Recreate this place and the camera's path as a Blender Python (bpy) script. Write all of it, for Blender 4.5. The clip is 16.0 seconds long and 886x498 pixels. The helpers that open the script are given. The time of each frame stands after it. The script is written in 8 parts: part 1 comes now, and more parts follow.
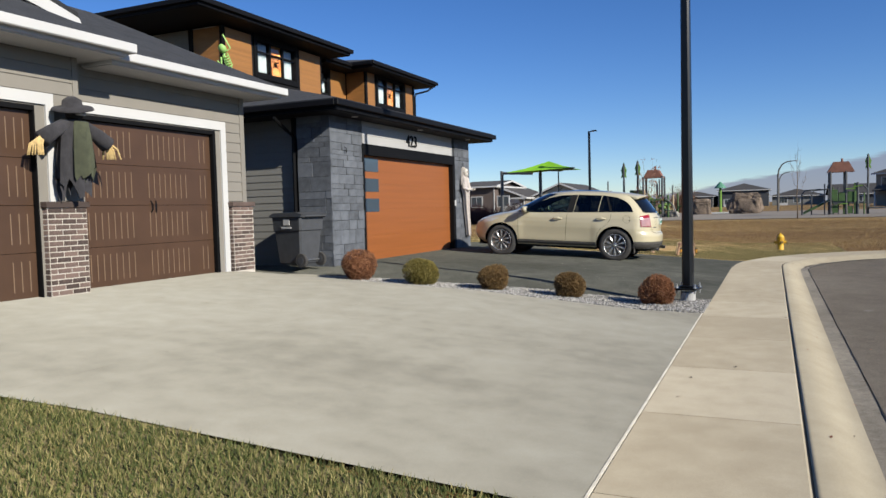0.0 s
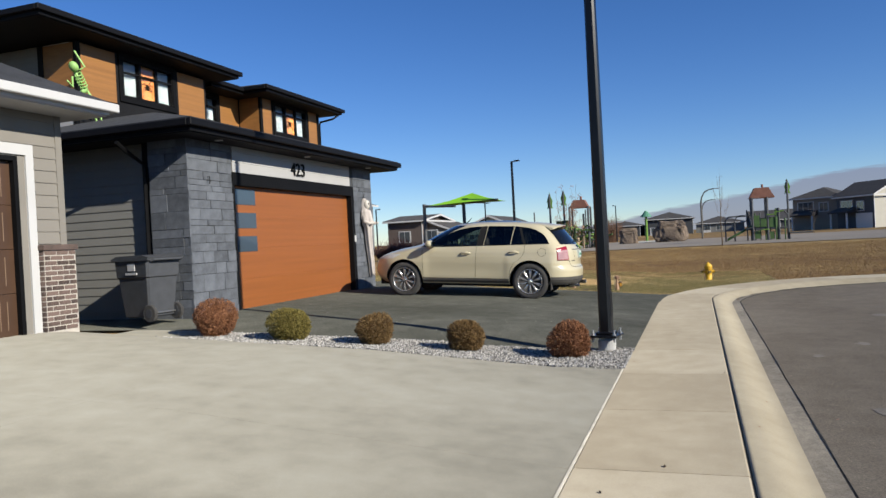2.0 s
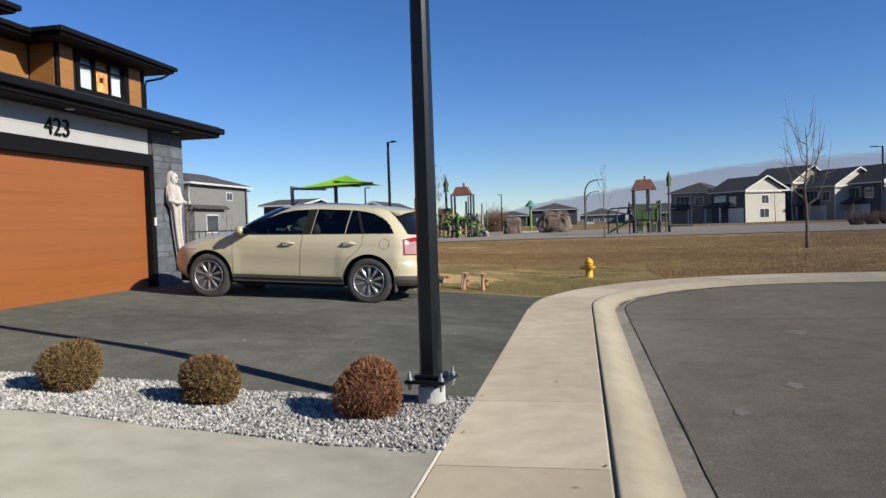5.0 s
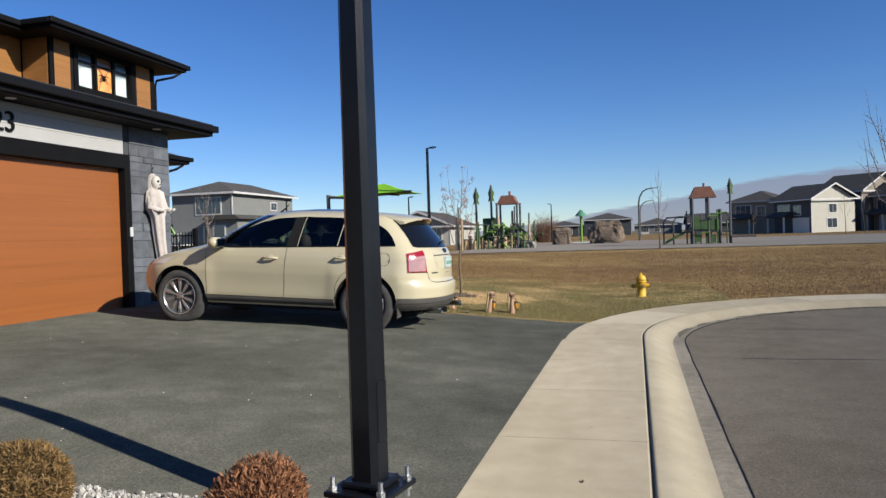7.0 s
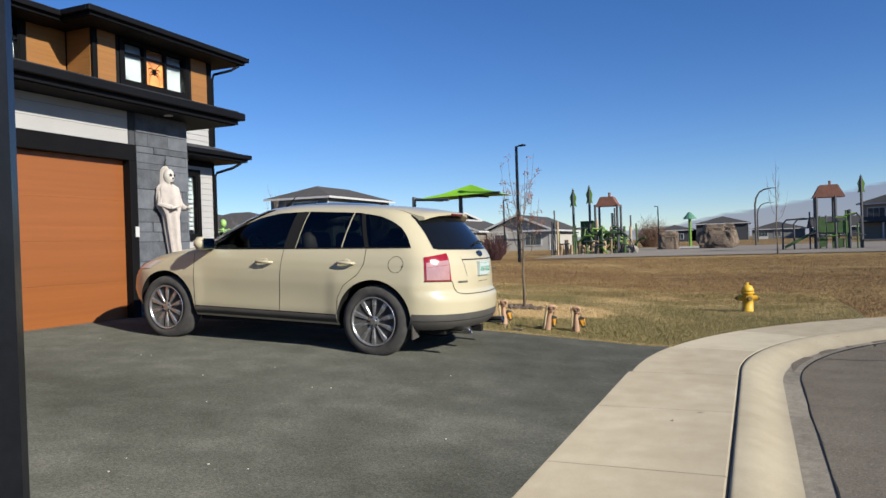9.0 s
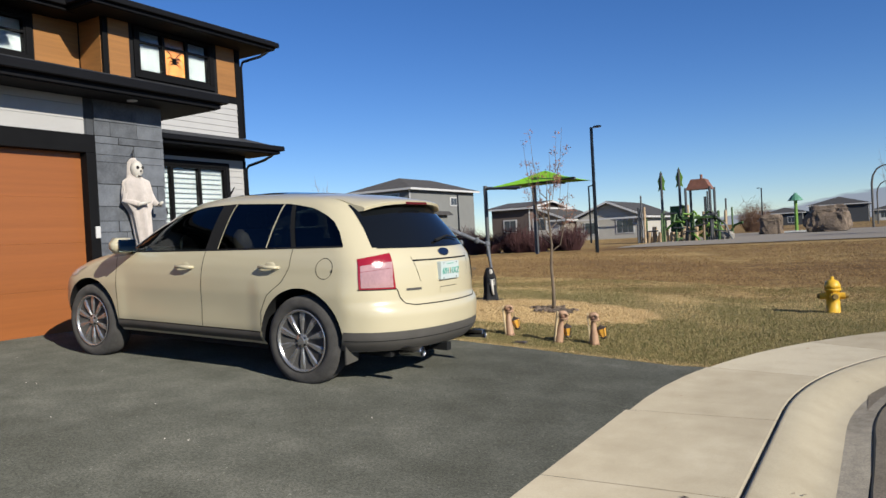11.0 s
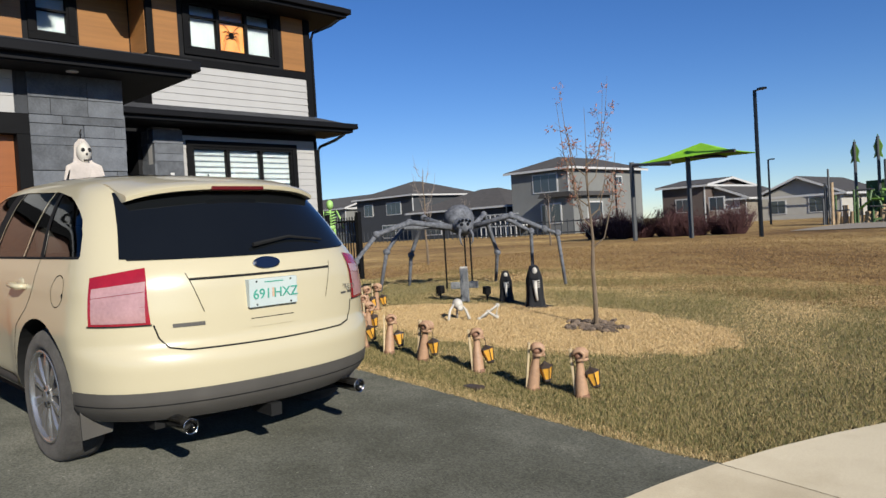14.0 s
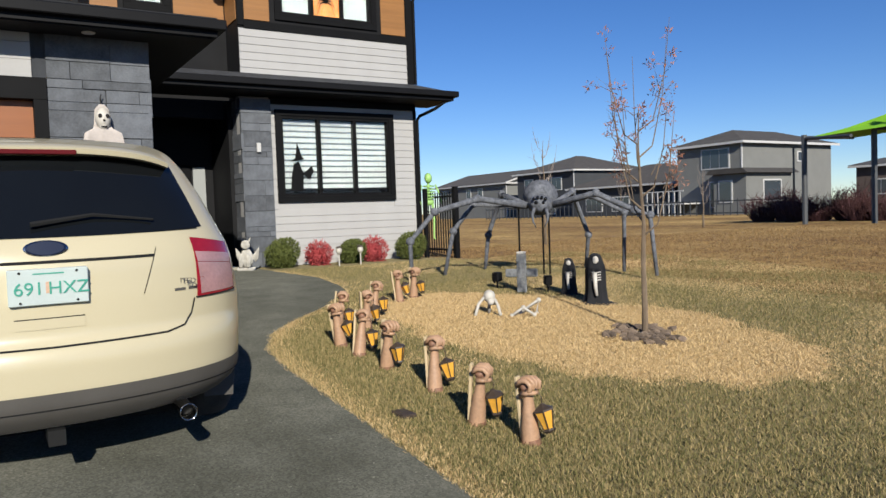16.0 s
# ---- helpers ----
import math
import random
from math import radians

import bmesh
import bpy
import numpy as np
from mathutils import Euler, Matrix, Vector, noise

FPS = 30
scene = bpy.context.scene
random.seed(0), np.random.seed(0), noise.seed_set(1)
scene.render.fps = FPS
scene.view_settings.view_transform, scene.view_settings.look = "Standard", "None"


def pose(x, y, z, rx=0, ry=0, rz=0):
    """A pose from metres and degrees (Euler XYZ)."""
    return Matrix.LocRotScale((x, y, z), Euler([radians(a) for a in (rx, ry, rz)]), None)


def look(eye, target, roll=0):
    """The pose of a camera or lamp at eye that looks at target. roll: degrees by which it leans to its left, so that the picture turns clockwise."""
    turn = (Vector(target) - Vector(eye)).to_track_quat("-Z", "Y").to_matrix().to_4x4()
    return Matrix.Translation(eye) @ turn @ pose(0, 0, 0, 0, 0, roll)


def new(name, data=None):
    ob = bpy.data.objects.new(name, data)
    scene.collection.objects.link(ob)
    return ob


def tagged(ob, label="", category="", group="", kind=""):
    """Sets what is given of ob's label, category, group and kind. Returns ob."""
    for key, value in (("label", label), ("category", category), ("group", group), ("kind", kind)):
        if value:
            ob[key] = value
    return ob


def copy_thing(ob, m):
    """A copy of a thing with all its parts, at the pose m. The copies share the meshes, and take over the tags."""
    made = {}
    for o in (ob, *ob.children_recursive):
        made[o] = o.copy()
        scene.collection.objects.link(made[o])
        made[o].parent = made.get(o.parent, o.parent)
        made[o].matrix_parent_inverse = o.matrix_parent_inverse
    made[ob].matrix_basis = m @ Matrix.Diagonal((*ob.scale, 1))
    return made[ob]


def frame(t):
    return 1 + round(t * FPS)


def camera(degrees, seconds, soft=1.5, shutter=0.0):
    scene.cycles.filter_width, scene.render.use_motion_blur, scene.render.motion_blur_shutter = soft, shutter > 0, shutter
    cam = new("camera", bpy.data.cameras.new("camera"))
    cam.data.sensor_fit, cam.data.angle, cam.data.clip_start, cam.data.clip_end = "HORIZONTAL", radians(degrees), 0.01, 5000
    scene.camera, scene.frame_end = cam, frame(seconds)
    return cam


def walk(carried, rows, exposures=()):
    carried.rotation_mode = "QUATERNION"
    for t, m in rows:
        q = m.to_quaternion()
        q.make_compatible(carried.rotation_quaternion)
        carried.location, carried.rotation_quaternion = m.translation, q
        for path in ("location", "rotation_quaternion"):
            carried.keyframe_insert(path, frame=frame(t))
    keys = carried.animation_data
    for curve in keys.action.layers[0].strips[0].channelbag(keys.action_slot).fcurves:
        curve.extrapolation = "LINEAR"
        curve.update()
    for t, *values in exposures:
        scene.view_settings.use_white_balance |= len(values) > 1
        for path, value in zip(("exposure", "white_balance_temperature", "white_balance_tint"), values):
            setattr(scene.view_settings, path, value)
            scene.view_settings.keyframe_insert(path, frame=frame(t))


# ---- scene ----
cam = camera(62.0, 16.0)
METRES, EYE, TILT, LEAN, TURN = 18.5, 1.5, -0.82, 0.37, 24.1
ROWS = [
    (0.0, 0.0, 0.0, 0.0, -0.04, -2.18, 1.17),
    (0.5, 0.014, 0.0257, -0.0011, -3.92, -2.11, 1.32),
    (1.0, 0.0256, 0.0566, -0.0008, -5.53, -1.42, 1.71),
    (1.5, 0.0376, 0.0859, 0.0005, -5.47, -0.35, 2.27),
    (2.0, 0.0487, 0.1158, 0.0012, -5.08, 0.35, 2.73),
    (2.5, 0.0609, 0.1438, 0.0018, -5.33, 0.31, 3.14),
    (3.0, 0.074, 0.1715, 0.002, -6.7, -0.65, 3.12),
    (3.5, 0.088, 0.2015, 0.0021, -9.04, -1.58, 2.82),
    (4.0, 0.1046, 0.2306, 0.0014, -11.6, -1.94, 2.26),
    (4.5, 0.1187, 0.2613, 0.0021, -13.69, -1.44, 1.71),
    (7.0, 0.1897, 0.4068, 0.0042, -9.45, -0.07, 1.59),
    (7.5, 0.2035, 0.437, 0.0045, -7.72, -0.14, 1.65),
    (8.0, 0.2192, 0.4655, 0.0041, -5.8, -0.03, 1.64),
    (8.5, 0.2346, 0.4957, 0.0036, -3.65, 0.25, 1.5),
    (9.0, 0.2533, 0.5191, 0.0014, -1.2, 0.54, 1.44),
    (11.5, 0.3423, 0.6458, 0.0038, 8.7, -0.24, 2.9),
    (12.0, 0.3587, 0.6723, 0.0042, 11.39, -0.49, 3.08),
    (12.5, 0.3754, 0.698, 0.0048, 14.35, -0.68, 3.22),
    (13.0, 0.3894, 0.7267, 0.0054, 16.84, -0.72, 3.36),
    (13.5, 0.4045, 0.7522, 0.0064, 18.91, -0.74, 3.17),
    (14.0, 0.4182, 0.7792, 0.0071, 20.61, -0.79, 2.77),
    (14.5, 0.4339, 0.8048, 0.0078, 22.85, -1.06, 2.34),
    (15.0, 0.4437, 0.832, 0.0075, 25.89, -1.43, 1.93),
    (15.5, 0.4543, 0.8571, 0.0074, 29.8, -1.85, 1.6),
    (16.0, 0.4631, 0.8816, 0.0072, 33.89, -2.27, 1.27),
]
walk(cam, [(t, pose(0, 0, EYE, TILT, LEAN, TURN) @ pose(METRES * x, METRES * y, METRES * z, 90 + pitch, roll, yaw)) for t, x, y, z, yaw, pitch, roll in ROWS],
     exposures=[(0.0, 0.45), (4.5, 0.45), (8.5, 0.47), (11.5, 0.35), (16.0, 0.29)])
# ---- world, sun ----
SUN_AZ, SUN_EL = (0.943, -0.333), 27.0
world = bpy.data.worlds.new("sky")
scene.world = world
world.use_nodes = True
wn = world.node_tree
sky = wn.nodes.new("ShaderNodeTexSky")
sky.sky_type, sky.sun_disc = "NISHITA", False
sky.sun_elevation = radians(SUN_EL)
sky.sun_rotation = math.atan2(SUN_AZ[0], SUN_AZ[1])
sky.air_density, sky.dust_density, sky.ozone_density, sky.altitude = 1.0, 0.0, 4.0, 1500
hs = wn.nodes.new("ShaderNodeHueSaturation")
hs.inputs["Hue"].default_value, hs.inputs["Saturation"].default_value = 0.508, 1.2
wn.links.new(sky.outputs[0], hs.inputs["Color"])
tint = wn.nodes.new("ShaderNodeMixRGB")
tint.blend_type = "MULTIPLY"
tint.inputs[0].default_value, tint.inputs[2].default_value = 1.0, (0.95, 0.97, 1.05, 1)
wn.links.new(hs.outputs[0], tint.inputs[1])
wn.links.new(tint.outputs[0], wn.nodes["Background"].inputs[0])
wn.nodes["Background"].inputs[1].default_value = 0.084
sun_data = bpy.data.lights.new("sun", "SUN")
sun_data.energy, sun_data.angle, sun_data.color = 5.0, radians(0.53), (1.0, 0.955, 0.845)
sun = new("sun", sun_data)
sun.matrix_world = look((30, -12, 20), (30 - SUN_AZ[0], -12 - SUN_AZ[1], 20 - math.tan(radians(SUN_EL))))


# ---- materials ----
def mat(name, col, rough=0.6, metal=0.0, var=0.12, scale=6.0, bump=0.15, fine=120.0, rnd=0.0, col2=None, coat=0.0, stretch=None,
        bump_dist=0.01, emit=None, spec=0.5):
    """A surface with colour variation at a coarse and a fine scale, a bump, and a shift from piece to piece."""
    m = bpy.data.materials.new(name)
    m.use_nodes = True
    nt = m.node_tree
    b = nt.nodes["Principled BSDF"]
    b.inputs["Roughness"].default_value, b.inputs["Metallic"].default_value = rough, metal
    b.inputs["Coat Weight"].default_value = coat
    b.inputs["Coat Roughness"].default_value = 0.05
    b.inputs["Specular IOR Level"].default_value = spec
    b.inputs["Diffuse Roughness"].default_value = 1.0 if rough > 0.8 else 0.0
    tc = nt.nodes.new("ShaderNodeTexCoord")
    vec = tc.outputs["Object"]
    if stretch:
        mp = nt.nodes.new("ShaderNodeMapping")
        mp.inputs["Scale"].default_value = stretch
        nt.links.new(vec, mp.inputs["Vector"])
        vec = mp.outputs["Vector"]
    n1, n2 = nt.nodes.new("ShaderNodeTexNoise"), nt.nodes.new("ShaderNodeTexNoise")
    n1.inputs["Scale"].default_value, n2.inputs["Scale"].default_value = scale, fine
    n1.inputs["Detail"].default_value, n2.inputs["Detail"].default_value = 5, 3
    nt.links.new(vec, n1.inputs["Vector"])
    nt.links.new(vec, n2.inputs["Vector"])
    ad = nt.nodes.new("ShaderNodeMath")
    ad.operation = "MULTIPLY_ADD"
    ad.inputs[1].default_value = 0.6
    sc2 = nt.nodes.new("ShaderNodeMath")
    sc2.operation = "MULTIPLY"
    sc2.inputs[1].default_value = 0.4
    nt.links.new(n2.outputs["Fac"], sc2.inputs[0])
    nt.links.new(n1.outputs["Fac"], ad.inputs[0])
    nt.links.new(sc2.outputs[0], ad.inputs[2])
    fac = ad.outputs[0]
    if rnd:
        oi = nt.nodes.new("ShaderNodeObjectInfo")
        rr = nt.nodes.new("ShaderNodeMath")
        rr.operation = "MULTIPLY_ADD"
        rr.inputs[1].default_value, rr.inputs[2].default_value = rnd, -rnd / 2
        nt.links.new(oi.outputs["Random"], rr.inputs[0])
        a2 = nt.nodes.new("ShaderNodeMath")
        nt.links.new(fac, a2.inputs[0])
        nt.links.new(rr.outputs[0], a2.inputs[1])
        fac = a2.outputs[0]
    ramp = nt.nodes.new("ShaderNodeValToRGB")
    lo = tuple(max(0, c * (1 - 2 * var)) for c in col)
    hi = col2 if col2 else tuple(min(1, c * (1 + 2 * var)) for c in col)
    ramp.color_ramp.elements[0].position, ramp.color_ramp.elements[1].position = 0.25, 0.75
    ramp.color_ramp.elements[0].color, ramp.color_ramp.elements[1].color = (*(lo if not col2 else col), 1), (*hi, 1)
    nt.links.new(fac, ramp.inputs[0])
    nt.links.new(ramp.outputs[0], b.inputs["Base Color"])
    if bump:
        bp = nt.nodes.new("ShaderNodeBump")
        bp.inputs["Strength"].default_value, bp.inputs["Distance"].default_value = bump, bump_dist
        nt.links.new(n2.outputs["Fac"], bp.inputs["Height"])
        nt.links.new(bp.outputs[0], b.inputs["Normal"])
    if emit:
        b.inputs["Emission Color"].default_value, b.inputs["Emission Strength"].default_value = (*emit[:3], 1), emit[3]
    return m


def glassy(name, col, rough=0.03, var=0.02):
    return mat(name, col, rough, 0.0, var, 3, 0, spec=0.7)


def ground_mat(name, cols, patch, grain, speck, rough=0.95, bump=0.6, streak=(1, 1, 1), rnd=0.0, fine=0.35, cracks=0.0):
    """A cast or rolled surface: broad cloudy patches, a middle mottle, and fine aggregate that stands proud."""
    m = bpy.data.materials.new(name)
    m.use_nodes = True
    nt = m.node_tree
    b = nt.nodes["Principled BSDF"]
    b.inputs["Roughness"].default_value, b.inputs["Specular IOR Level"].default_value = rough, 0.15
    b.inputs["Diffuse Roughness"].default_value = 1.0
    tc, mp = nt.nodes.new("ShaderNodeTexCoord"), nt.nodes.new("ShaderNodeMapping")
    mp.inputs["Scale"].default_value = streak
    nt.links.new(tc.outputs["Object"], mp.inputs["Vector"])
    big, mid = nt.nodes.new("ShaderNodeTexNoise"), nt.nodes.new("ShaderNodeTexNoise")
    big.inputs["Scale"].default_value, mid.inputs["Scale"].default_value = patch, patch * 9
    big.inputs["Detail"].default_value, mid.inputs["Detail"].default_value = 6, 5
    big.inputs["Roughness"].default_value = 0.6
    nt.links.new(mp.outputs[0], big.inputs["Vector"])
    nt.links.new(tc.outputs["Object"], mid.inputs["Vector"])
    cell = nt.nodes.new("ShaderNodeTexVoronoi")
    cell.inputs["Scale"].default_value = grain
    nt.links.new(tc.outputs["Object"], cell.inputs["Vector"])
    gray = nt.nodes.new("ShaderNodeSeparateColor")
    nt.links.new(cell.outputs["Color"], gray.inputs[0])
    def calc(op, x, y, z=None):
        n = nt.nodes.new("ShaderNodeMath")
        n.operation = op
        for k, v in enumerate((x, y, z)):
            if v is None:
                continue
            if isinstance(v, (int, float)):
                n.inputs[k].default_value = v
            else:
                nt.links.new(v, n.inputs[k])
        return n.outputs[0]
    f = calc("MULTIPLY_ADD", big.outputs["Fac"], 0.65, calc("MULTIPLY", mid.outputs["Fac"], 0.35))
    if rnd:
        oi = nt.nodes.new("ShaderNodeObjectInfo")
        f = calc("ADD", f, calc("MULTIPLY_ADD", oi.outputs["Random"], rnd, -rnd / 2))
    ramp = nt.nodes.new("ShaderNodeValToRGB")
    e = ramp.color_ramp.elements
    e[0].position, e[1].position = 0.36, 0.64
    e[0].color, e[1].color = (*cols[0], 1), (*cols[-1], 1)
    for k, c in enumerate(cols[1:-1]):
        n = e.new(0.36 + 0.28 * (k + 1) / (len(cols) - 1))
        n.color = (*c, 1)
    nt.links.new(f, ramp.inputs[0])
    mul = nt.nodes.new("ShaderNodeMixRGB")
    mul.blend_type = "MULTIPLY"
    mul.inputs[0].default_value = 1.0
    g = calc("MULTIPLY_ADD", gray.outputs[0], 2 * fine, 1 - fine)
    if speck:
        g = calc("ADD", g, calc("MULTIPLY", calc("GREATER_THAN", gray.outputs[1], 1 - speck), 0.9))
    nt.links.new(ramp.outputs[0], mul.inputs[1])
    nt.links.new(g, mul.inputs[2])
    nt.links.new(mul.outputs[0], b.inputs["Base Color"])
    bp = nt.nodes.new("ShaderNodeBump")
    bp.inputs["Strength"].default_value, bp.inputs["Distance"].default_value = bump, 0.006
    nt.links.new(gray.outputs[0], bp.inputs["Height"])
    nt.links.new(bp.outputs[0], b.inputs["Normal"])
    return m


M_CONC = ground_mat("concrete", [(0.194, 0.181, 0.146), (0.248, 0.232, 0.188), (0.288, 0.273, 0.226)], 0.42, 240, 0.0, 0.85, 0.10, (0.35, 1.0, 1), 0.04, 0.06)
M_WALK = ground_mat("walk_concrete", [(0.326, 0.275, 0.195), (0.378, 0.324, 0.233), (0.435, 0.378, 0.280)], 0.45, 240, 0.0, 0.9, 0.10, (1, 0.5, 1), 0.20, 0.07)
M_KERB = ground_mat("kerb_concrete", [(0.325, 0.276, 0.192), (0.369, 0.317, 0.226), (0.409, 0.354, 0.254)], 0.5, 240, 0.0, 0.9, 0.12, (1, 1, 1), 0.0, 0.08)
M_GUTTER = ground_mat("gutter_concrete", [(0.150, 0.131, 0.103), (0.220, 0.194, 0.155), (0.290, 0.257, 0.202)], 1.3, 160, 0.0, 0.9, 0.3, (1, 0.5, 1), 0.0, 0.2)
M_ROAD = ground_mat("worn_road_asphalt", [(0.114, 0.095, 0.072), (0.141, 0.119, 0.093), (0.167, 0.145, 0.115)], 0.35, 110, 0.003, 0.95, 0.45, (1, 0.5, 1), 0.0, 0.24)
M_ASPH = ground_mat("driveway_asphalt", [(0.048, 0.048, 0.038), (0.073, 0.073, 0.060), (0.109, 0.106, 0.088)], 0.30, 105, 0.003, 0.95, 0.5, (0.6, 1, 1), 0.0, 0.30)
M_PARK = ground_mat("dry_grass_ground", [(0.085, 0.048, 0.020), (0.135, 0.082, 0.033), (0.19, 0.125, 0.05), (0.29, 0.20, 0.085)], 0.16, 14, 0.0, 0.95, 0.9, (0.35, 1, 1), 0.0, 0.4)
M_LAWN = mat("lawn_soil", (0.11, 0.095, 0.042), 0.95, 0, 0.3, 0.8, 0.8, 60, col2=(0.22, 0.17, 0.075), bump_dist=0.03)
M_DEAD = mat("dead_straw_grass", (0.27, 0.185, 0.082), 0.95, 0, 0.3, 1.2, 0.8, 60, col2=(0.44, 0.31, 0.148), bump_dist=0.03)
M_PGRAV = mat("pea_gravel_ground", (0.175, 0.150, 0.122), 0.95, 0, 0.12, 0.2, 0.5, 40, stretch=(0.3, 1, 1))
M_BLACK = mat("black_metal_trim", (0.006, 0.006, 0.0065), 0.6, 0, 0.15, 3, 0.05, spec=0.10)
M_FASCIA = mat("black_fascia", (0.006, 0.006, 0.007), 0.55, 0, 0.15, 3, 0.05, spec=0.14)
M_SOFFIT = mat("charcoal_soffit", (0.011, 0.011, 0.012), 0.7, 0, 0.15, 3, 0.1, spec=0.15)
M_SHING = mat("charcoal_shingles", (0.022, 0.023, 0.026), 0.95, 0, 0.35, 5, 0.6, 60, stretch=(1, 1, 1))
M_STONE = mat("grey_slate_stone", (0.094, 0.101, 0.114), 0.75, 0, 0.22, 7, 0.35, 45, rnd=0.30)
M_GROUT = mat("dark_mortar", (0.055, 0.059, 0.067), 0.95, 0, 0.15, 8, 0.2)
M_WSID = mat("white_board_siding", (0.37, 0.36, 0.35), 0.7, 0, 0.04, 2, 0.06, 90, rnd=0.12)
M_WHITE = mat("white_trim_paint", (0.50, 0.49, 0.475), 0.5, 0, 0.03, 2, 0.03)
M_GSID = mat("grey_board_siding", (0.185, 0.18, 0.165), 0.75, 0, 0.05, 2, 0.08, 90, rnd=0.15)
M_TAUPE = mat("taupe_board_siding", (0.20, 0.182, 0.155), 0.75, 0, 0.05, 2, 0.08, 90, rnd=0.12)
M_WOOD = mat("cedar_look_panel", (0.27, 0.122, 0.035), 0.5, 0, 0.14, 2.5, 0.08, 60, stretch=(1, 0.12, 6))
M_ODOOR = mat("orange_wood_grain_door", (0.245, 0.080, 0.021), 0.45, 0, 0.09, 3.0, 0.06, 60, stretch=(1, 0.1, 5))
M_BDOOR = mat("brown_steel_door", (0.068, 0.036, 0.020), 0.42, 0, 0.10, 3, 0.06, 90)
# paler brown puts the light caught by the door grooves into the colour
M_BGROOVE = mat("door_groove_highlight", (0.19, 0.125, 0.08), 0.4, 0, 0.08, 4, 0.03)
M_BRICK = mat("brown_brick", (0.105, 0.072, 0.06), 0.85, 0, 0.25, 9, 0.4, 70, rnd=0.7)
M_MORTAR = mat("pale_mortar", (0.44, 0.40, 0.35), 0.95, 0, 0.1, 9, 0.2)
M_GLASS = glassy("window_glass", (0.045, 0.055, 0.065), 0.04)
M_BLIND = mat("white_blind", (0.29, 0.30, 0.295), 0.6, 0, 0.03, 3, 0)
# near-black colour carries the shade of the unlit rooms
M_ROOM = mat("room_shade_black", (0.006, 0.006, 0.007), 0.9, 0, 0.1, 3, 0)
M_POSTER = mat("orange_window_poster", (0.40, 0.085, 0.012), 0.35, 0, 0.35, 6, 0, col2=(0.60, 0.26, 0.07))


# ---- mesh helpers ----
def part(name, bm, material, parent=None, label="", smooth=False):
    me = bpy.data.meshes.new(name)
    bm.normal_update()
    bm.to_mesh(me)
    bm.free()
    me.materials.append(material)
    if smooth:
        me.polygons.foreach_set("use_smooth", [True] * len(me.polygons))
    ob = new(name, me)
    ob.parent = parent
    if label:
        ob["label"] = label
    return ob


def raw(name, verts, faces, material, parent=None, smooth=False):
    me = bpy.data.meshes.new(name)
    me.from_pydata([tuple(v) for v in verts], [], faces)
    me.materials.append(material)
    if smooth:
        me.polygons.foreach_set("use_smooth", [True] * len(me.polygons))
    ob = new(name, me)
    ob.parent = parent
    return ob


def thing(name, label, category, at=(0, 0, 0), rz=0.0, group="", kind=""):
    ob = new(name)
    ob.empty_display_size = 0.1
    ob.matrix_basis = pose(*at, 0, 0, rz)
    return tagged(ob, label, category, group, kind)


def box(bm, x0, x1, y0, y1, z0, z1, bev=0.0, m=None):
    r = bmesh.ops.create_cube(bm, size=1.0)
    mm = Matrix.Translation(((x0 + x1) / 2, (y0 + y1) / 2, (z0 + z1) / 2)) @ Matrix.Diagonal((abs(x1 - x0), abs(y1 - y0), abs(z1 - z0), 1))
    bmesh.ops.transform(bm, matrix=(m @ mm) if m else mm, verts=r["verts"])
    if bev:
        es = list({e for v in r["verts"] for e in v.link_edges})
        bmesh.ops.bevel(bm, geom=es, offset=bev, segments=1, affect="EDGES")
    return bm


def boxes(*args, bev=0.0):
    bm = bmesh.new()
    for a in args:
        box(bm, *a, bev=bev)
    return bm


def tube(bm, pts, r0, r1=None, n=10, caps=True):
    """A tapering round rod along a line of points."""
    r1 = r0 if r1 is None else r1
    pts = [Vector(p) for p in pts]
    rings = []
    side = None
    for i, p in enumerate(pts):
        d = (pts[min(i + 1, len(pts) - 1)] - pts[max(i - 1, 0)]).normalized()
        if side is None:
            side = d.orthogonal().normalized()
        side = (side - d * side.dot(d)).normalized()
        up = d.cross(side)
        r = r0 + (r1 - r0) * i / max(1, len(pts) - 1)
        rings.append([bm.verts.new(p + r * (math.cos(2 * math.pi * k / n) * side + math.sin(2 * math.pi * k / n) * up)) for k in range(n)])
    for a, b in zip(rings, rings[1:]):
        for k in range(n):
            bm.faces.new((a[k], a[(k + 1) % n], b[(k + 1) % n], b[k]))
    if caps:
        bm.faces.new(rings[0][::-1])
        bm.faces.new(rings[-1])
    return bm


def lathe(bm, prof, n=16, m=None):
    """Turns a list of (radius, height) round the z axis."""
    rings = []
    for r, z in prof:
        rings.append([bm.verts.new((m or Matrix()) @ Vector((r * math.cos(2 * math.pi * k / n), r * math.sin(2 * math.pi * k / n), z))) for k in range(n)])
    for a, b in zip(rings, rings[1:]):
        for k in range(n):
            bm.faces.new((a[k], a[(k + 1) % n], b[(k + 1) % n], b[k]))
    bm.faces.new(rings[0][::-1])
    bm.faces.new(rings[-1])
    return bm


